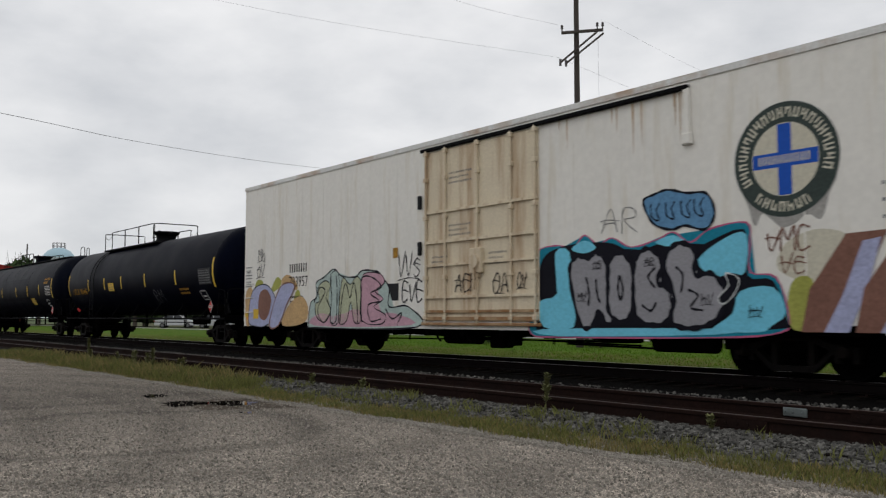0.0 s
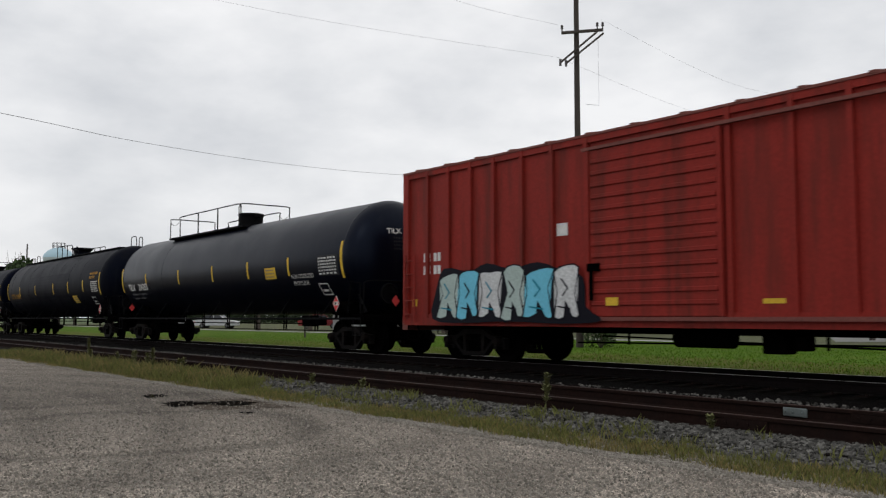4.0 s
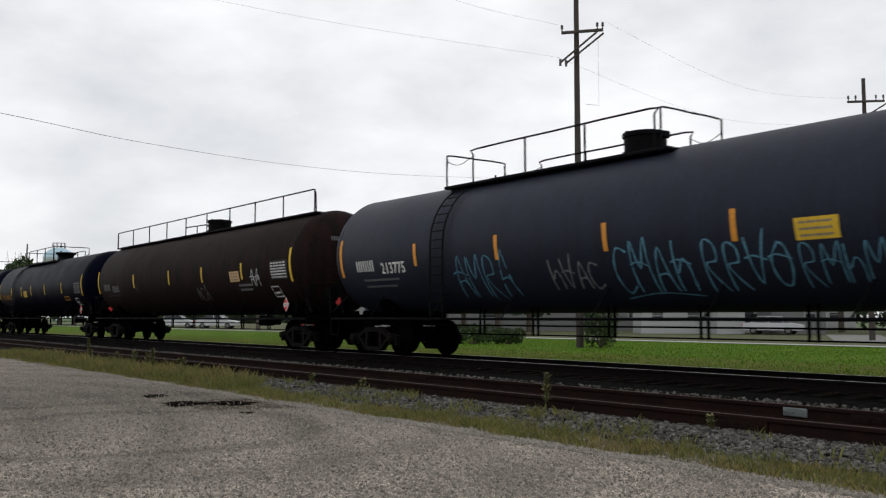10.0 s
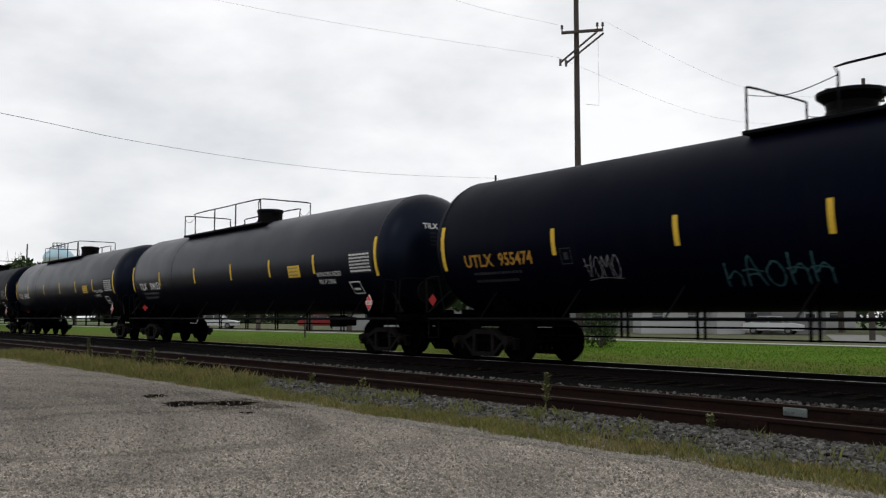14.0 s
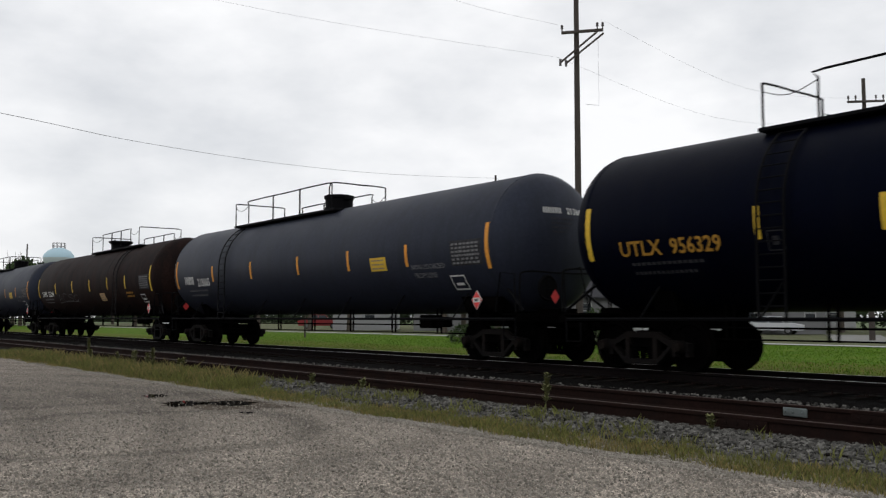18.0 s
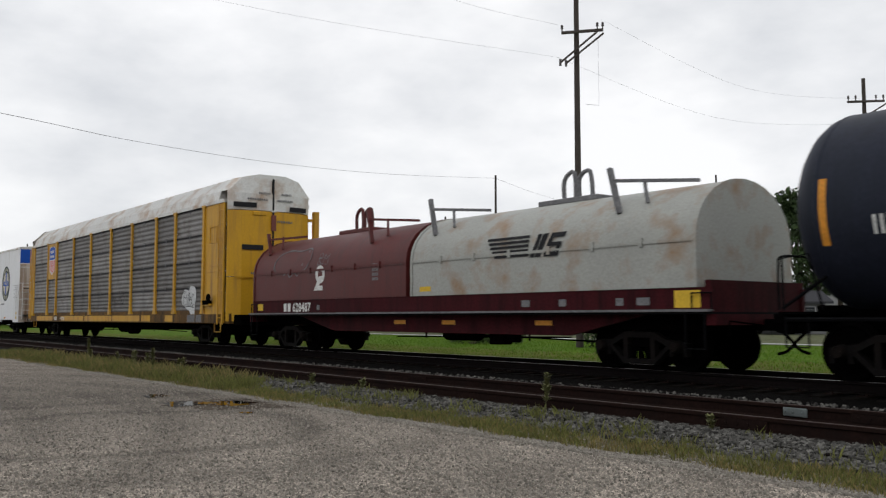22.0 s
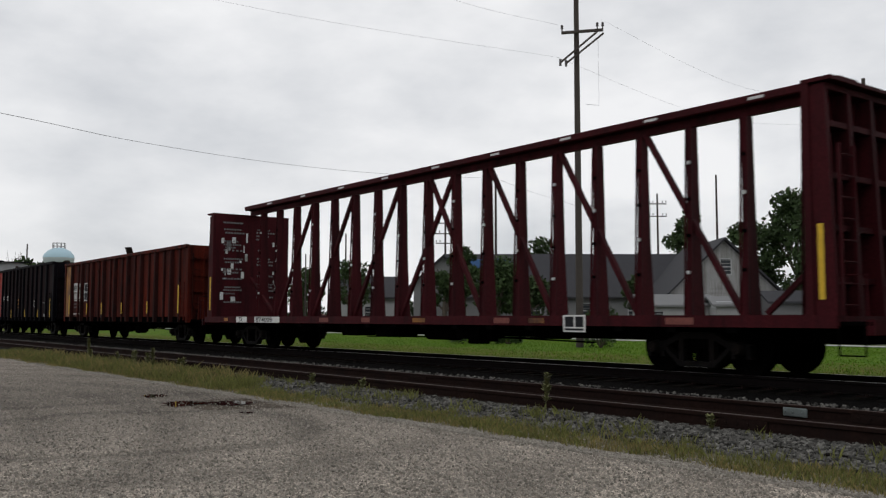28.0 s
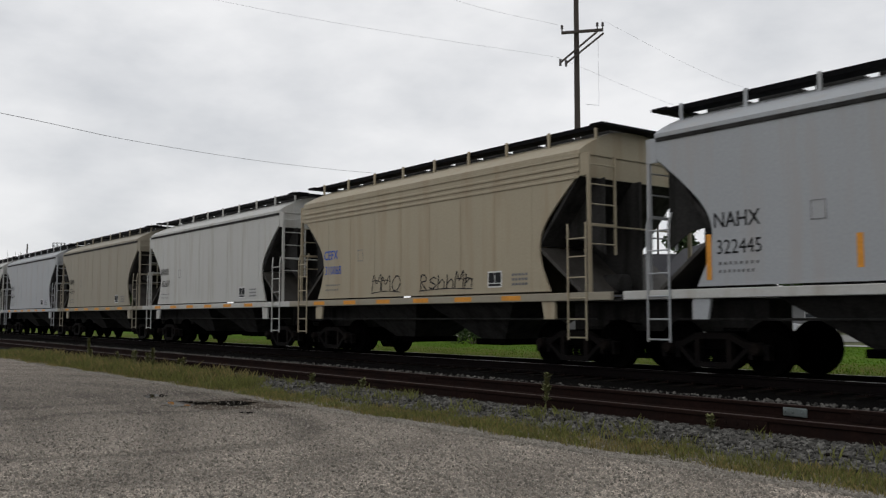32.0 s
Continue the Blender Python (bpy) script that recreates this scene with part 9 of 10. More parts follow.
def level(z, half, tilt=0.0):
    return (-half, z - tilt, half, z + tilt)


utility_pole(-25.46, 26.32, 15.2, 0.155, [(-0.64, 12.55, 1.05, 12.68)], "tall weathered wooden pole with a double-braced crossarm", braces=[(-0.70, 11.31, 0.81, 12.60), (-0.47, 11.28, 1.06, 12.53)], pins=(-0.97, 0.72, 0.98))
utility_pole(-23.48, 45.34, 13.4, 0.15, [level(12.15, 0.95, 0.03)], "weathered wooden pole with a braced crossarm over the lawn", braces=[(-0.8, 10.9, 1.3, 12.2)])
utility_pole(-56.39, 48.61, 12.8, 0.13, [], "plain wooden pole carrying a single wire")
utility_pole(-48.36, 67.26, 13.6, 0.13, [], "plain wooden pole behind the pale house")
utility_pole(-61.28, 75.08, 14.0, 0.14, [level(12.9, 0.9), level(11.6, 0.9)], "distant wooden pole with two crossarms")
utility_pole(-74.92, 57.63, 11.6, 0.14, [level(10.9, 1.1), level(9.8, 1.1), level(8.8, 1.0)], "distant wooden pole with three crossarms")
utility_pole(-85.59, 52.03, 10.3, 0.12, [], "distant plain wooden pole")
utility_pole(-149.75, 33.91, 12.4, 0.16, [], "distant wooden pole among trees")
utility_pole(-48.62, 26.74, 4.9, 0.06, [], "slim pale post on the lawn")


def wire(label, pts, r=0.012):
    ob = made("overhead_wire", lambda bm: pipe(bm, curve(pts, 8), r, 5), M_wire)
    return tagged(ob, label, "wire", "overhead wires")


wire("single sagging wire strung to a far pole", [(-28.0, -2.0, 7.4), (-30.22, 5.93, 7.35), (-35.52, 12.13, 7.99), (-42.89, 22.15, 9.17), (-48.3, 33.08, 10.34), (-56.41, 48.62, 12.55)], 0.009)
wire("single sagging wire beyond the far pole", [(-56.41, 48.62, 12.55), (-59.78, 55.76, 12.4), (-64.0, 66.0, 12.3)], 0.009)
wire("thin line wire on the tall pole's brace", [(-29.5, -2.0, 12.6), (-27.62, 12.11, 11.45), (-26.1, 25.6, 11.66)], 0.0032)
wire("thin line wire on the tall pole's crossarm", [(-21.0, 8.0, 11.9), (-23.42, 17.59, 11.75), (-25.9, 25.7, 12.95)], 0.0032)
wire("thin line wire on the tall pole's crossarm", [(-24.8, 27.1, 13.15), (-24.2, 36.0, 11.6), (-23.6, 45.3, 12.35)], 0.0032)
wire("thin line wire on the tall pole's brace", [(-26.1, 25.7, 11.7), (-25.0, 35.0, 10.2), (-23.9, 44.9, 11.0)], 0.0032)


def dropper(x, y):
    ob = made("guy_wire", lambda bm: (rod(bm, (0, 0, 0), (0, 0, 2.7), 0.004, 5), rod(bm, (0, 0, 0), (-0.55, 0, 0.05), 0.008, 5)), M_wire, at=turned(x, y, 9.65))
    return tagged(ob, "thin hanging lead on the tall pole", "wire", "overhead wires")


dropper(-25.0, 27.1)


# ---------------------------------------------------------------- buildings
def siding(bm, x0, x1, z0, z1, y, step=0.28):
    """Lapped boards as one folded sheet."""
    z, rows = z0, []
    while z < z1 - 0.02:
        t = min(z + step, z1)
        rows += [(y - 0.03, z), (y, t)]
        z = t
    vs = [[bm.verts.new((x, a, b)) for x in (x0, x1)] for a, b in rows]
    for p, q in zip(vs, vs[1:]):
        bm.faces.new((p[0], p[1], q[1], q[0]))


def window_in(house, x, z, w, h, y):
    fr = made("window", lambda bm: [box(bm, a, b, y - 0.06, y - 0.01, p, q) for a, b, p, q in ((x - w / 2 - 0.07, x + w / 2 + 0.07, z - 0.07, z), (x - w / 2 - 0.07, x + w / 2 + 0.07, z + h, z + h + 0.07), (x - w / 2 - 0.07, x - w / 2, z, z + h), (x + w / 2, x + w / 2 + 0.07, z, z + h), (x - w / 2, x + w / 2, z + h / 2 - 0.03, z + h / 2 + 0.03))], M_white, house)
    made("pane", lambda bm: box(bm, x - w / 2, x + w / 2, y - 0.03, y - 0.015, z, z + h), M_dark, fr)


def gable_house(x, y, w, d, eave, ridge, wall, roof, label, windows=(), ridge_across=False, chimney=None, a=VIEW):
    """A house with its front at local y = 0; the gable faces the front unless the ridge runs across."""
    hs_ = thing("house", label, "house", "houses beyond the lawn", at=turned(x, y, LAWN, a))
    if ridge_across:
        made("wall", lambda bm: prism_x(bm, [(0, 0), (d, 0), (d, eave), (d / 2, ridge), (0, eave)], -w / 2, w / 2), wall, hs_)
        made("clapboard_siding", lambda bm: siding(bm, -w / 2, w / 2, 0.3, eave, -0.004), wall, hs_)
        for s in (0, 1):
            o = [(-0.5, eave - 0.35), (d / 2, ridge + 0.08), (d / 2, ridge + 0.22), (-0.5, eave - 0.2)]
            if s:
                o = [(d - p, q) for p, q in o]
            made("roof", lambda bm: prism_x(bm, o, -w / 2 - 0.4, w / 2 + 0.4), roof, hs_)
    else:
        made("wall", lambda bm: prism_y(bm, [(-w / 2, 0), (w / 2, 0), (w / 2, eave), (0, ridge), (-w / 2, eave)], 0, d), wall, hs_)
        made("clapboard_siding", lambda bm: siding(bm, -w / 2, w / 2, 0.3, eave, -0.004), wall, hs_)
        def upper(bm):
            z, rows = eave, []
            while z < ridge - 0.3:
                for yy, t in ((-0.034, z), (-0.004, z + 0.28)):
                    k = w / 2 * (ridge - t) / (ridge - eave)
                    rows.append([bm.verts.new((-k, yy, t)), bm.verts.new((k, yy, t))])
                z += 0.28
            for p, q in zip(rows, rows[1:]):
                bm.faces.new((p[0], p[1], q[1], q[0]))
        made("gable_siding", upper, wall, hs_)
        for s in (-1, 1):
            o = [(0, ridge + 0.05), (s * (w / 2 + 0.45), eave - 0.38), (s * (w / 2 + 0.45), eave - 0.2), (0, ridge + 0.25)]
            made("roof", lambda bm: prism_y(bm, o, -0.5, d + 0.4), roof, hs_)
    for u, z, ww, hh in windows:
        window_in(hs_, u, z, ww, hh, 0.0)
    if chimney:
        cx, cz = chimney
        made("chimney", lambda bm: box(bm, cx - 0.35, cx + 0.35, d / 2 - 0.35, d / 2 + 0.35, ridge - 1.0, cz, 0.02), M_bark, hs_)
    return hs_


gable_house(-43.7, 61.6, 8.6, 12, 3.2, 7.3, M_weathered, M_roofd, "pale grey clapboard house with a steep gable", [(-1.6, 1.2, 0.9, 1.4), (1.8, 1.2, 0.9, 1.4), (0.1, 4.6, 0.8, 1.2)])
gable_house(-57.2, 57.6, 21.0, 9, 3.2, 6.9, M_siding, M_roofd, "long pale building with a dark shingle roof", [(-7, 1.2, 1.2, 1.2), (-3, 1.2, 1.2, 1.2), (1.5, 1.2, 1.2, 1.2), (6, 1.2, 1.2, 1.2)], True)
gable_house(-65.0, 49.8, 5.4, 8, 4.2, 6.6, M_siding, M_roofd, "small pale gabled house with a chimney", [(-1.2, 1.4, 0.8, 1.2), (1.0, 1.4, 0.8, 1.2)], chimney=(0.9, 7.2))
gable_house(-46.0, 80.0, 6.0, 8, 3.0, 4.6, M_white, M_roofd, "small white house among trees", [(-1.2, 1.1, 0.9, 1.1), (1.0, 1.1, 0.9, 1.1)])
gable_house(-73.0, 46.5, 6.0, 7, 3.3, 5.0, M_white, M_roofd, "low white bungalow behind trees", [(0.5, 1.1, 0.9, 1.1)], True)
gable_house(-42.6, 54.0, 5.0, 3.0, 2.3, 2.7, M_white, M_siding, "low white trailer home beside the street", [(-1.3, 1.0, 0.8, 0.6), (1.3, 1.0, 0.8, 0.6)], True)
gable_house(-39.0, 55.6, 2.0, 2.4, 2.3, 2.5, M_white, M_siding, "plain white utility shed", (), True)
gable_house(-35.8, 59.0, 3.8, 3.0, 2.5, 2.9, M_siding, M_roofd, "grey shed with a window", [(0.8, 1.1, 0.7, 0.8)], True)
gable_house(-24.5, 63.0, 7.0, 6.0, 2.8, 4.4, M_white, M_roofd, "white bungalow beyond the street", [(-1.8, 1.0, 1.0, 1.2), (1.6, 1.0, 1.0, 1.2)], True)
tagged(made("tarp", lambda bm: box(bm, -2.0, 1.6, -0.1, 2.5, 5.6, 6.4, 0.05), M_tarp, at=turned(-62.0, 53.0)), "blue tarpaulin spread over a roof", "tarpaulin")


# ---------------------------------------------------------------- cars by the street
def parked_car(x, y, a, paint, label, size=1.0):
    car = thing("parked_car", label, "car", "parked cars", at=turned(x, y, LAWN + 0.02, a) @ Matrix.Scale(size, 4))
    lower = [(-2.2, 0.32), (2.2, 0.32), (2.25, 0.62), (2.1, 0.80), (1.2, 0.92), (-1.55, 0.95), (-2.15, 0.9), (-2.25, 0.6)]
    made("body", lambda bm: (prism_y(bm, lower, -0.86, 0.86), bmesh.ops.bevel(bm, geom=bm.edges[:], offset=0.04, segments=2, affect="EDGES")), paint, car, smooth=True)
    made("cabin", lambda bm: loft(bm, [[(-1.6, y, 0.92), (1.15, y, 0.92), (0.45, y * 0.86, 1.40), (-0.95, y * 0.86, 1.42)] for y in (-0.84, 0.84)]), M_dark, car)
    made("roof", lambda bm: box(bm, -1.0, 0.5, -0.70, 0.70, 1.39, 1.45, 0.02), paint, car)
    for px in (1.1, -0.15, -1.55):
        for s in (-1, 1):
            made("pillar", lambda bm: bar(bm, (px, s * 0.85, 0.92), (px * 0.55 - 0.12, s * 0.73, 1.42), 0.06, 0.04), paint, car)
    for u in (-1.35, 1.35):
        for s in (-1, 1):
            w = made("wheel", lambda bm: lathe_y(bm, [(s * 0.62, 0.1), (s * 0.62, 0.31), (s * 0.84, 0.31), (s * 0.865, 0.27), (s * 0.865, 0.18)], 18, 0.31, u), M_tyre, car, smooth=True)
            made("rim", lambda bm: lathe_y(bm, [(s * 0.84, 0.18), (s * 0.87, 0.17), (s * 0.87, 0.03)], 14, 0.31, u), M_panel, w)
    for s in (-1, 1):
        made("headlight", lambda bm: box(bm, 2.15, 2.24, s * 0.72 - 0.14, s * 0.72 + 0.14, 0.64, 0.78, 0.02), M_whitep, car)
        made("tail_light", lambda bm: box(bm, -2.26, -2.18, s * 0.72 - 0.13, s * 0.72 + 0.13, 0.66, 0.82, 0.02), M_placard, car)
    return car


parked_car(-36.3, 56.6, 18, M_carwhite, "small white car parked by the houses", 0.86)
parked_car(-40.3, 59.7, 2, M_dark, "dark car parked beside a white one")
parked_car(-83.0, 47.4, 60, M_carred, "dark red car standing on the far street")
parked_car(-92.0, 40.0, 50, M_carwhite, "white car standing on the far street")
parked_car(-97.0, 37.5, 55, M_carwhite, "white van-like car on the far street")


# ---------------------------------------------------------------- trees
def leaf_cloud(bm, rng, blobs, count, size):
    for i in range(count):
        c, r = blobs[int(rng.integers(len(blobs)))]
        v = rng.normal(0, 1, 3)
        v /= np.linalg.norm(v)
        p = np.array(c) + v * np.array(r) * rng.uniform(0.55, 1.05)
        a, b = rng.normal(0, 1, 3), rng.normal(0, 1, 3)
        a, b = a / np.linalg.norm(a) * size * rng.uniform(0.6, 1.4), b / np.linalg.norm(b) * size * rng.uniform(0.4, 0.9)
        bm.faces.new([bm.verts.new(q) for q in (p - a, p - b, p + a, p + b)])


def tree(x, y, h, w, label, seed, leaves=2600, size=0.22, trunk=0.25, base=0.3):
    """A tapered trunk with forked limbs and a broken crown of leaf clumps."""
    t = thing("tree", label, "tree", "trees", at=pose(x, y, LAWN))
    r = np.random.default_rng(seed)
    n = 9 + int(w)
    blobs = []
    for i in range(n):
        a = r.uniform(0, 6.28)
        rad = w * 0.5 * math.sqrt(r.uniform(0.02, 1)) * 0.75
        z = h * r.uniform(base + 0.12, 0.88)
        k = 1 - 0.55 * max(0, (z / h - 0.55)) / 0.45
        s = w * r.uniform(0.14, 0.24)
        blobs.append(((rad * k * math.cos(a), rad * k * math.sin(a), z), (s, s, s * 0.75)))
    blobs.append(((0, 0, h * 0.88), (w * 0.2, w * 0.2, h * 0.1)))
    def wood(bm):
        rod(bm, (0, 0, -0.1), (0, 0, h * 0.5), trunk, 8, trunk * 0.55)
        for c, s in blobs[::2]:
            rod(bm, (0, 0, h * (base * 0.8 + 0.1)), c, trunk * 0.4, 6, trunk * 0.08)
    made("trunk", wood, M_bark, t)
    made("crown", lambda bm: leaf_cloud(bm, r, blobs, leaves, size), M_leaf, t, "broken crown of small dark leaves")
    return t


for i, (x, y, h, w, lv) in enumerate([(-55.0, 72.1, 11.7, 6.5, 2600), (-49.3, 73.6, 10.5, 6.0, 2400), (-43.0, 71.1, 12.6, 7.5, 3600), (-38.2, 69.0, 13.6, 9.0, 4200), (-33.5, 69.5, 12.0, 8.0, 3600),
                                      (-68.4, 42.0, 6.4, 5.0, 2400), (-70.9, 39.5, 5.6, 4.5, 2000), (-56.0, 44.9, 7.0, 3.8, 2600), (-65.2, 62.3, 9.4, 5.0, 1800), (-54.0, 50.0, 4.6, 5.0, 2600), (-50.6, 43.8, 5.4, 5.6, 5200), (-55.5, 42.6, 4.8, 3.6, 2600),
                                      (-47.8, 56.0, 4.8, 2.6, 1500), (-38.3, 66.0, 7.5, 5.0, 2600), (-28.0, 62.0, 5.5, 5.0, 2200), (-76.0, 37.0, 6.2, 5.0, 2000),
                                      (-30.0, 74.0, 12.5, 8.0, 2800), (-24.0, 74.0, 11.0, 8.0, 2600)]):
    tree(x, y, h, w, "leafy green tree beyond the lawn" if h > 5 else "low leafy shrub against the buildings", 50 + i, lv, 0.24 if h > 8 else 0.17)
for i, (x, y, h, w) in enumerate([(-139.5, 31.0, 9.5, 9), (-150, 36, 9.8, 9), (-130.7, 26.3, 7.6, 8), (-158, 41, 9.4, 9), (-145, 40, 9.0, 9), (-125, 24.0, 6.4, 7), (-165, 52, 10.5, 10), (-112, 38, 6.0, 6), (-120, 42, 6.5, 6)]):
    tree(x, y, h, w, "distant dark tree in a hazy row", 90 + i, 1400, 0.5, 0.3, 0.12)
# a bare-topped tree behind the tower
def bare(bm):
    r = random.Random(2)
    for i in range(60):
        a = Vector((r.uniform(-3, 3), r.uniform(-1, 1), r.uniform(6, 11)))
        rod(bm, (a.x * 0.4, 0, 5.0), a, 0.05, 4, 0.015)
    rod(bm, (0, 0, -0.1), (0, 0, 5.2), 0.3, 7, 0.18)
tagged(made("bare_tree", bare, M_bark, at=pose(-142.0, 30.5, LAWN)), "thin bare-branched tree in the distance", "tree", "trees")


def bush(x, y, w, h, seed, label):
    r = np.random.default_rng(seed)
    b = thing("bush", label, "bush", "bushes on the lawn", at=pose(x, y, LAWN))
    blobs = [((w * 0.35 * math.cos(i * 1.1), w * 0.35 * math.sin(i * 1.1), h * (0.35 + 0.3 * (i % 2))), (w * 0.22, w * 0.22, h * 0.35)) for i in range(6)]
    made("stems", lambda bm: [rod(bm, (0, 0, -0.05), c, 0.03, 5, 0.01) for c, s in blobs], M_bark, b)
    made("foliage", lambda bm: leaf_cloud(bm, r, blobs, 1600, 0.07), M_leaf, b)


bush(-24.6, 26.6, 1.3, 1.6, 1, "dark green bush at the foot of the tall pole")
bush(-31.84, 26.1, 2.2, 0.9, 2, "low spreading bush on the lawn")
bush(-30.7, 27.2, 1.4, 0.7, 3, "low spreading bush on the lawn")


# ---------------------------------------------------------------- water tower
tower = thing("water_tower", "white town water tower with a pale blue dome", "water tower", at=pose(-377.7, 97.3, LAWN))
made("tank", lambda bm: lathe_z(bm, [(20.0, 0.8), (21.0, 3.6), (23.0, 5.5), (24.8, 5.9)], 0, 0, 32), M_towerblue, tower, "white lower bowl", smooth=True)
made("dome", lambda bm: lathe_z(bm, [(24.8, 5.9), (26.0, 5.6), (27.6, 4.2), (28.7, 2.0), (29.0, 0.1)], 0, 0, 32), M_tower, tower, "pale blue domed top", smooth=True)
made("stem", lambda bm: rod(bm, (0, 0, 0), (0, 0, 19), 1.2, 16, 0.9), M_tower, tower, smooth=True)
made("top_rail", lambda bm: [rod(bm, (2.4 * math.cos(i * 0.63), 2.4 * math.sin(i * 0.63), 28.3), (2.4 * math.cos(i * 0.63), 2.4 * math.sin(i * 0.63), 30.7), 0.1, 5) for i in range(10)] + [pipe(bm, [(2.4 * math.cos(i * 0.63), 2.4 * math.sin(i * 0.63), z) for i in range(11)], 0.08, 5) for z in (29.5, 30.7)], M_panel, tower)


# ---------------------------------------------------------------- dark hedges and scrub along the far side of the lawn
def far_scrub(name, label, count, x0, x1, y0, y1, high, seed):
    r = np.random.default_rng(seed)
    V, F = [], []
    for i in range(count):
        x, y = r.uniform(x0, x1), r.uniform(y0, y1)
        top = high * (0.62 + 0.25 * math.sin(x * 0.31) + 0.2 * math.sin(x * 0.87 + 1.0))
        p = np.array((x, y, LAWN + max(0.05, top) * r.uniform(0.0, 1.0) ** 0.7))
        q = p + r.normal(0, 0.28, (3, 3))
        q[:, 2] = np.maximum(q[:, 2], LAWN - 0.02)
        V += q.tolist()
        F.append((3 * i, 3 * i + 1, 3 * i + 2))
    me = bpy.data.meshes.new(name)
    me.from_pydata(V, [], F)
    me.materials.append(M_hedge)
    return tagged(new(name, me), label, "hedge", kind="stuff")


far_scrub("far_hedge", "dark uneven hedge and scrub beyond the lawn", 26000, -330, -20, 96, 100, 4.2, 51)
far_scrub("far_scrub", "dark scrub along the horizon", 9000, -20, 120, 90, 96, 3.4, 52)

# ---------------------------------------------------------------- the train, from front to rear
TRAIN = []


def join_train(car, where):
    """where: the middle of the car along the train, in metres."""
    TRAIN.append((car, where))


join_train(reefer(254.05, M_reefer, M_doorold, "old white insulated boxcar with rusty door and bright graffiti", "793957", old_graffiti, True, mark_at=(-8.0, 2.3), emblem=(8.15, 3.43, 0.9), plate_at=(-2.95, 1.4)), 254.0)
join_train(tank_car(231.5, 8.79, M_black, "black pressure tank car with top platform and funnel housing", "utlx", digits="956446", text_mat=M_ylet, tag=tag_pale(2.6, 3.6, 1.6, 2.1, 4, M_faint)), 231.56)
join_train(tank_car(210.6, 9.05, M_jacket, "black jacketed tank car with full-length top walkway", "jacketed", digits="910905", text_mat=M_ylet, head_letter="C"), 210.6)
join_train(red_boxcar(191.35), 191.35)
join_train(tank_car(171.6, 9.0, M_sheen, "glossy black tank car with white lettering", "tilx", digits="304203", seams=(-4.4,)), 171.6)
join_train(tank_car(150.5, 9.03, M_jacket, "black jacketed tank car with a white letter on its end", "jacketed", digits="910855", text_mat=M_ylet, head_letter="A"), 150.5)
join_train(tank_car(130.0, 8.78, M_black, "black tank car with white sprayed scrawl along its side", "utlx", digits="955471", text_mat=M_ylet, head_letter="G",
                    tag=tags(tag_pale(-0.6, 1.6, 1.45, 2.35, 9, M_spraywhite, 0.045), tag_pale(2.0, 4.4, 1.45, 2.3, 8, M_spraywhite, 0.04))), 130.0)
join_train(tank_car(109.27, 9.1, M_grey, "faded grey tank car with orange reflector stripes", "gatx", True, digits="213694", stripe=M_orange, seams=(2.0,), tag=tags(tag_pale(2.3, 3.3, 1.5, 2.0, 5, M_panel), tag_pale(3.4, 4.6, 1.7, 2.2, 6, M_faint))), 109.27)
join_train(tank_car(88.25, 9.1, M_grey, "faded grey tank car with pale blue graffiti", "gatx", digits="213775", stripe=M_orange, seams=(-4.9,),
                    tag=tags(tag_pale(-4.4, -2.4, 1.45, 2.4, 7, M_spraycyan, 0.04), tag_pale(-1.3, 0.1, 1.55, 2.15, 6, M_panel, 0.05), tag_pale(0.4, 2.2, 1.45, 2.35, 7, M_spraycyan, 0.045), tag_pale(2.4, 4.1, 1.5, 2.3, 7, M_spraycyan, 0.045), tag_pale(4.2, 5.6, 1.5, 2.1, 6, M_spraycyan, 0.03))), 88.25)
join_train(tank_car(67.0, 9.2, M_brown, "rust-brown tank car with a railing along its whole top", "long_walk", digits="62003", text_mat=M_panel, tag=tags(tag_pale(1.8, 2.8, 1.6, 2.1, 5, M_panel), tag_pale(6.4, 7.1, 2.0, 2.5, 4, M_spraywhite))), 67.03)
join_train(tank_car(46.3, 8.8, M_black, "black tank car with yellow stripes and yellow lettering", "utlx", digits="958292", text_mat=M_ylet), 46.3)
join_train(tank_car(25.6, 8.9, M_black, "black tank car with pale tags low on its side", "utlx", True, digits="955474", text_mat=M_ylet, head_letter="G", tag=tags(tag_pale(-4.6, -3.7, 1.75, 2.15, 6, M_panel, 0.025), tag_pale(2.8, 4.6, 1.85, 2.3, 5, M_panel, 0.04), tag_pale(-1.6, 0.4, 1.5, 1.95, 8, M_spraydim, 0.04), tag_pale(5.6, 7.2, 1.5, 2.0, 7, M_faint, 0.07))), 25.6)
join_train(tank_car(4.7, 9.15, M_sheen, "glossy black tank car with clean white lettering", "tilx", digits="304153", seams=(-4.9,)), 4.69)
join_train(tank_car(-16.1, 8.95, M_sheen, "glossy black tank car with white lettering and square mark", "tilx", digits="304265", seams=(-4.4,)), -16.1)
join_train(tank_car(-36.6, 8.65, M_black, "black tank car with one pale looping tag", "utlx", digits="956329", text_mat=M_ylet, bands=(-5.0, -2.95, -0.75, 2.1, 5.3), tag=tag_pale(-0.9, 1.6, 1.4, 2.3, 5, M_faint, 0.035)), -36.55)
join_train(tank_car(-57.15, 8.95, M_grey, "faded grey tank car with chained railings", "gatx", digits="213665", stripe=M_orange, seams=(-5.2,)), -57.15)
join_train(tank_car(-77.65, 8.65, M_brown, "brown weathered tank car with a pale lettered side", "utlx", True, digits="222244", head_letter="C", seams=(3.2,), tag=tag_pale(-5.2, -1.6, 1.8, 2.2, 7, M_faint, 0.03)), -77.62)
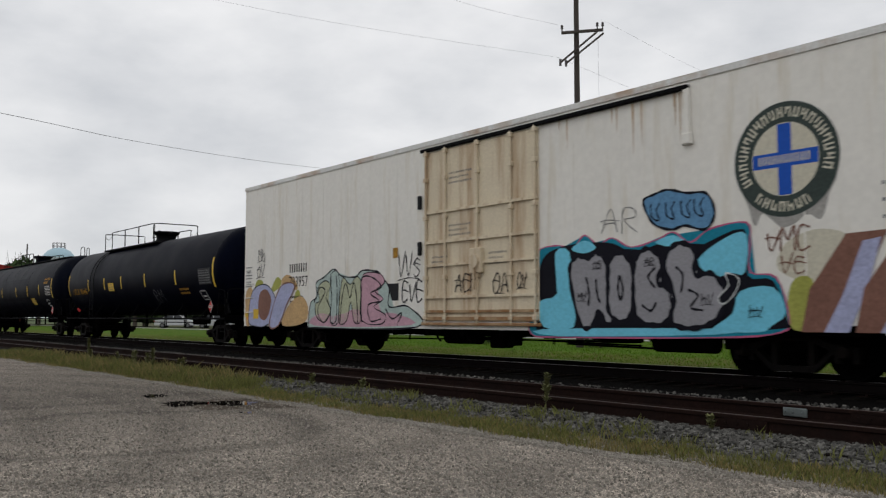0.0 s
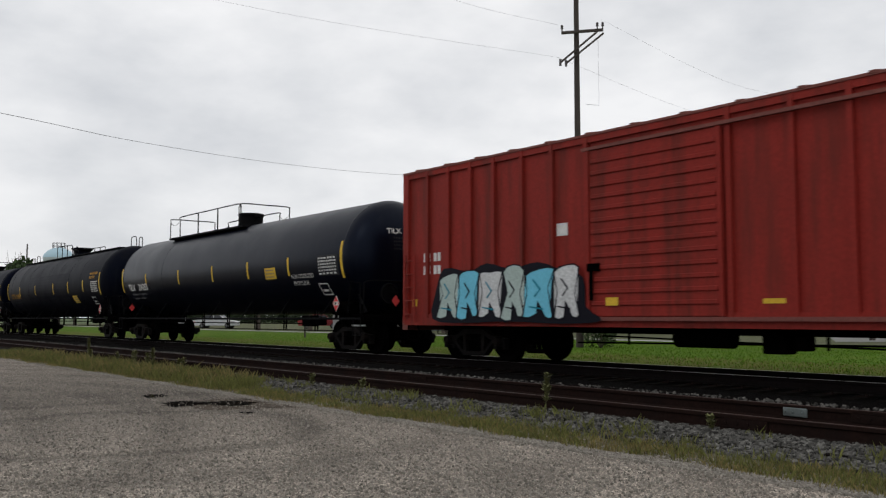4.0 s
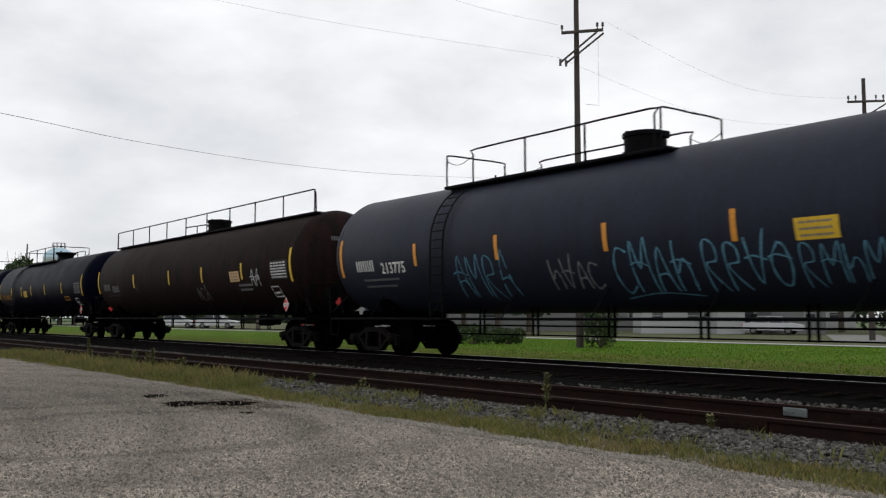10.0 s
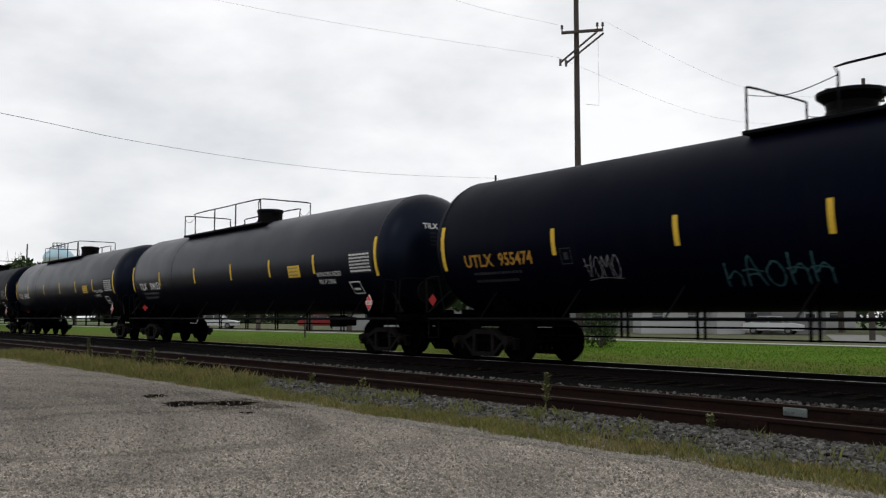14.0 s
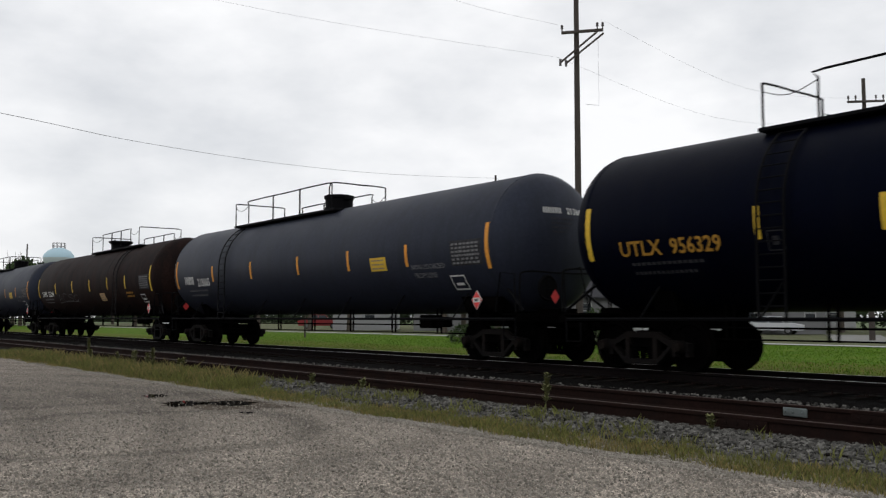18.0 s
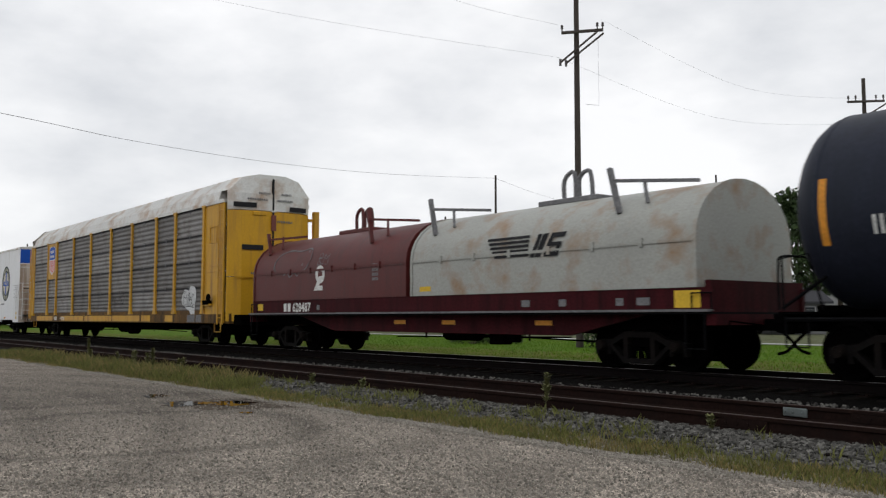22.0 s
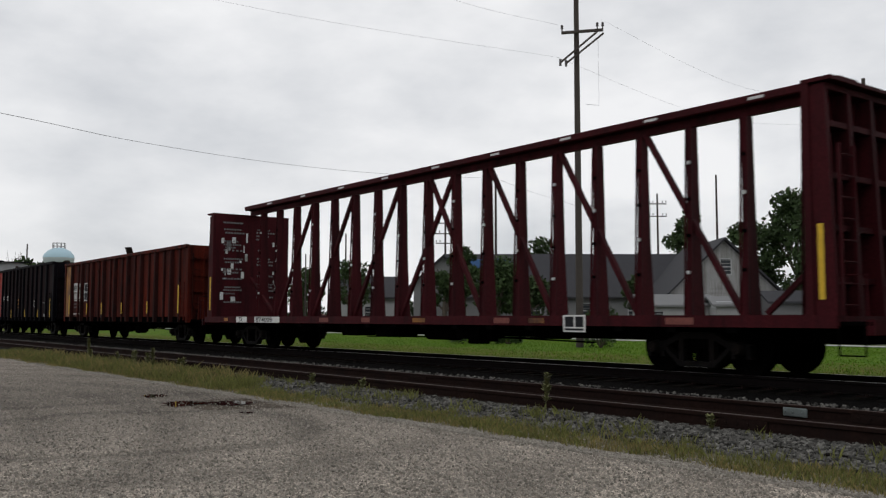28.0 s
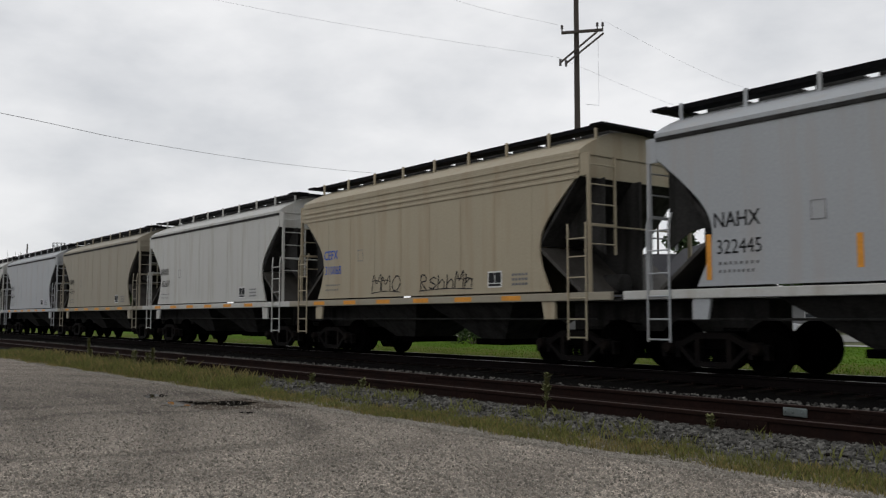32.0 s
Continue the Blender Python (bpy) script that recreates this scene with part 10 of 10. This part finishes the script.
join_train(tank_car(-97.7, 8.8, M_grey, "faded grey tank car at the end of the tanks", "gatx", digits="213821", stripe=M_orange, seams=(-5.0,)), -97.7)
join_train(coil_car(-116.75), -116.75)
join_train(autorack(-140.5), -140.64)
join_train(reefer(-167.1, M_reefer_clean, M_reefer_clean, "clean white insulated boxcar with a round emblem", "793766", door_at=-2.4), -167.8)
join_train(centerbeam(-191.7, "oxide-red centre-beam lumber flatcar, empty", "874325", False), -192.75)
join_train(centerbeam(-215.8, "oxide-red centre-beam flatcar with scraped bulkhead", "874009", True), -217.9)
RIBS_A = [(x, 1.0) for x in (-6.67, -4.97, -3.29, -1.66, -0.06, 1.6, 3.25, 4.9, 6.55)] + [(x, 0.5) for x in (-5.66, -4.09, -2.44, -0.8, 0.8, 2.4, 4.05, 5.7, 7.3)]
RIBS_B = [(x, 0.75) for x in (-4.27, -3.35, -2.35, -1.42, -0.5, 0.35, 1.15, 2.15, 3.15, 4.07, 5.12, 6.25)]
join_train(gondola(-236.3, 8.0, 3.55, M_gon, "rust-red high-sided gondola loaded with scrap", None, RIBS_A, [(-7.33, 1.15, 2.1), (-4.12, 1.15, 1.65), (-1.62, 1.15, 1.65), (0.87, 1.15, 1.62), (4.0, 1.15, 1.62), (7.3, 1.15, 2.2)], (M_gon, -6.98, M_ochre)), -239.2)
join_train(gondola(-253.3, 6.75, 3.82, M_gonblack, "blue-black gondola with a red end bay and scrap load", M_gonbrown, RIBS_B, [(-6.0, 1.05, 1.9), (-1.5, 0.97, 1.45), (1.38, 0.96, 1.45), (4.30, 0.96, 1.4), (6.82, 0.95, 2.0)], (M_gonred, -4.32, M_gonred), "7204", 1, 0.72), -257.0)
join_train(covered_hopper(-267, M_hopgrey, "light grey two-bay covered hopper with orange stripes", M_hopwhite, "322445", stripe=M_orange), -271.25)
join_train(covered_hopper(-279.4, M_hopbeige, "tan two-bay covered hopper with black tags", M_tanpale, "310068", M_blue, True, True), -284.05)
join_train(covered_hopper(-292, M_hopwhite, "off-white two-bay covered hopper", None, "482607"), -296.55)
join_train(covered_hopper(-304.6, M_tanpale, "pale tan two-bay covered hopper", None, "482611"), -309.1)
join_train(covered_hopper(-317, M_hopgrey, "grey two-bay covered hopper farther back", None, "482614"), -321.6)
join_train(covered_hopper(-329.5, M_hopwhite, "off-white covered hopper near the rear", None, "482618"), -334.1)
join_train(covered_hopper(-342, M_tanpale, "pale tan covered hopper at the rear", None, "482620"), -346.6)


# ---------------------------------------------------------------- motion of the train
SPEED, EASE = 16.6147, -0.03247


def travelled(t):
    # slows a little at first, then picks up again from the twentieth second
    return SPEED * (t - 16) + EASE * (t - 16) ** 2 / 2 + 0.0325 * max(0.0, t - 20) ** 2


def motions():
    for car, where in TRAIN:
        walk(car, [(t, pose(where + travelled(t), YT, DZ)) for t in range(0, 33)])
    # the axles roll: one front and one rear axle are keyed, all others turn with them
    turn = {}
    for side, axle in BOGIES:
        if side not in turn:
            walk(axle, [(k / FPS, Matrix.Translation((side * 0.889, 0, 0.457)) @ Matrix.Rotation(travelled(k / FPS) / 0.457, 4, "Y")) for k in range(0, 32 * FPS + 1)])
            turn[side] = axle.animation_data
            continue
        axle.rotation_mode = "QUATERNION"
        keys = axle.animation_data_create()
        keys.action = turn[side].action
        keys.action_slot = turn[side].action_slot


motions()
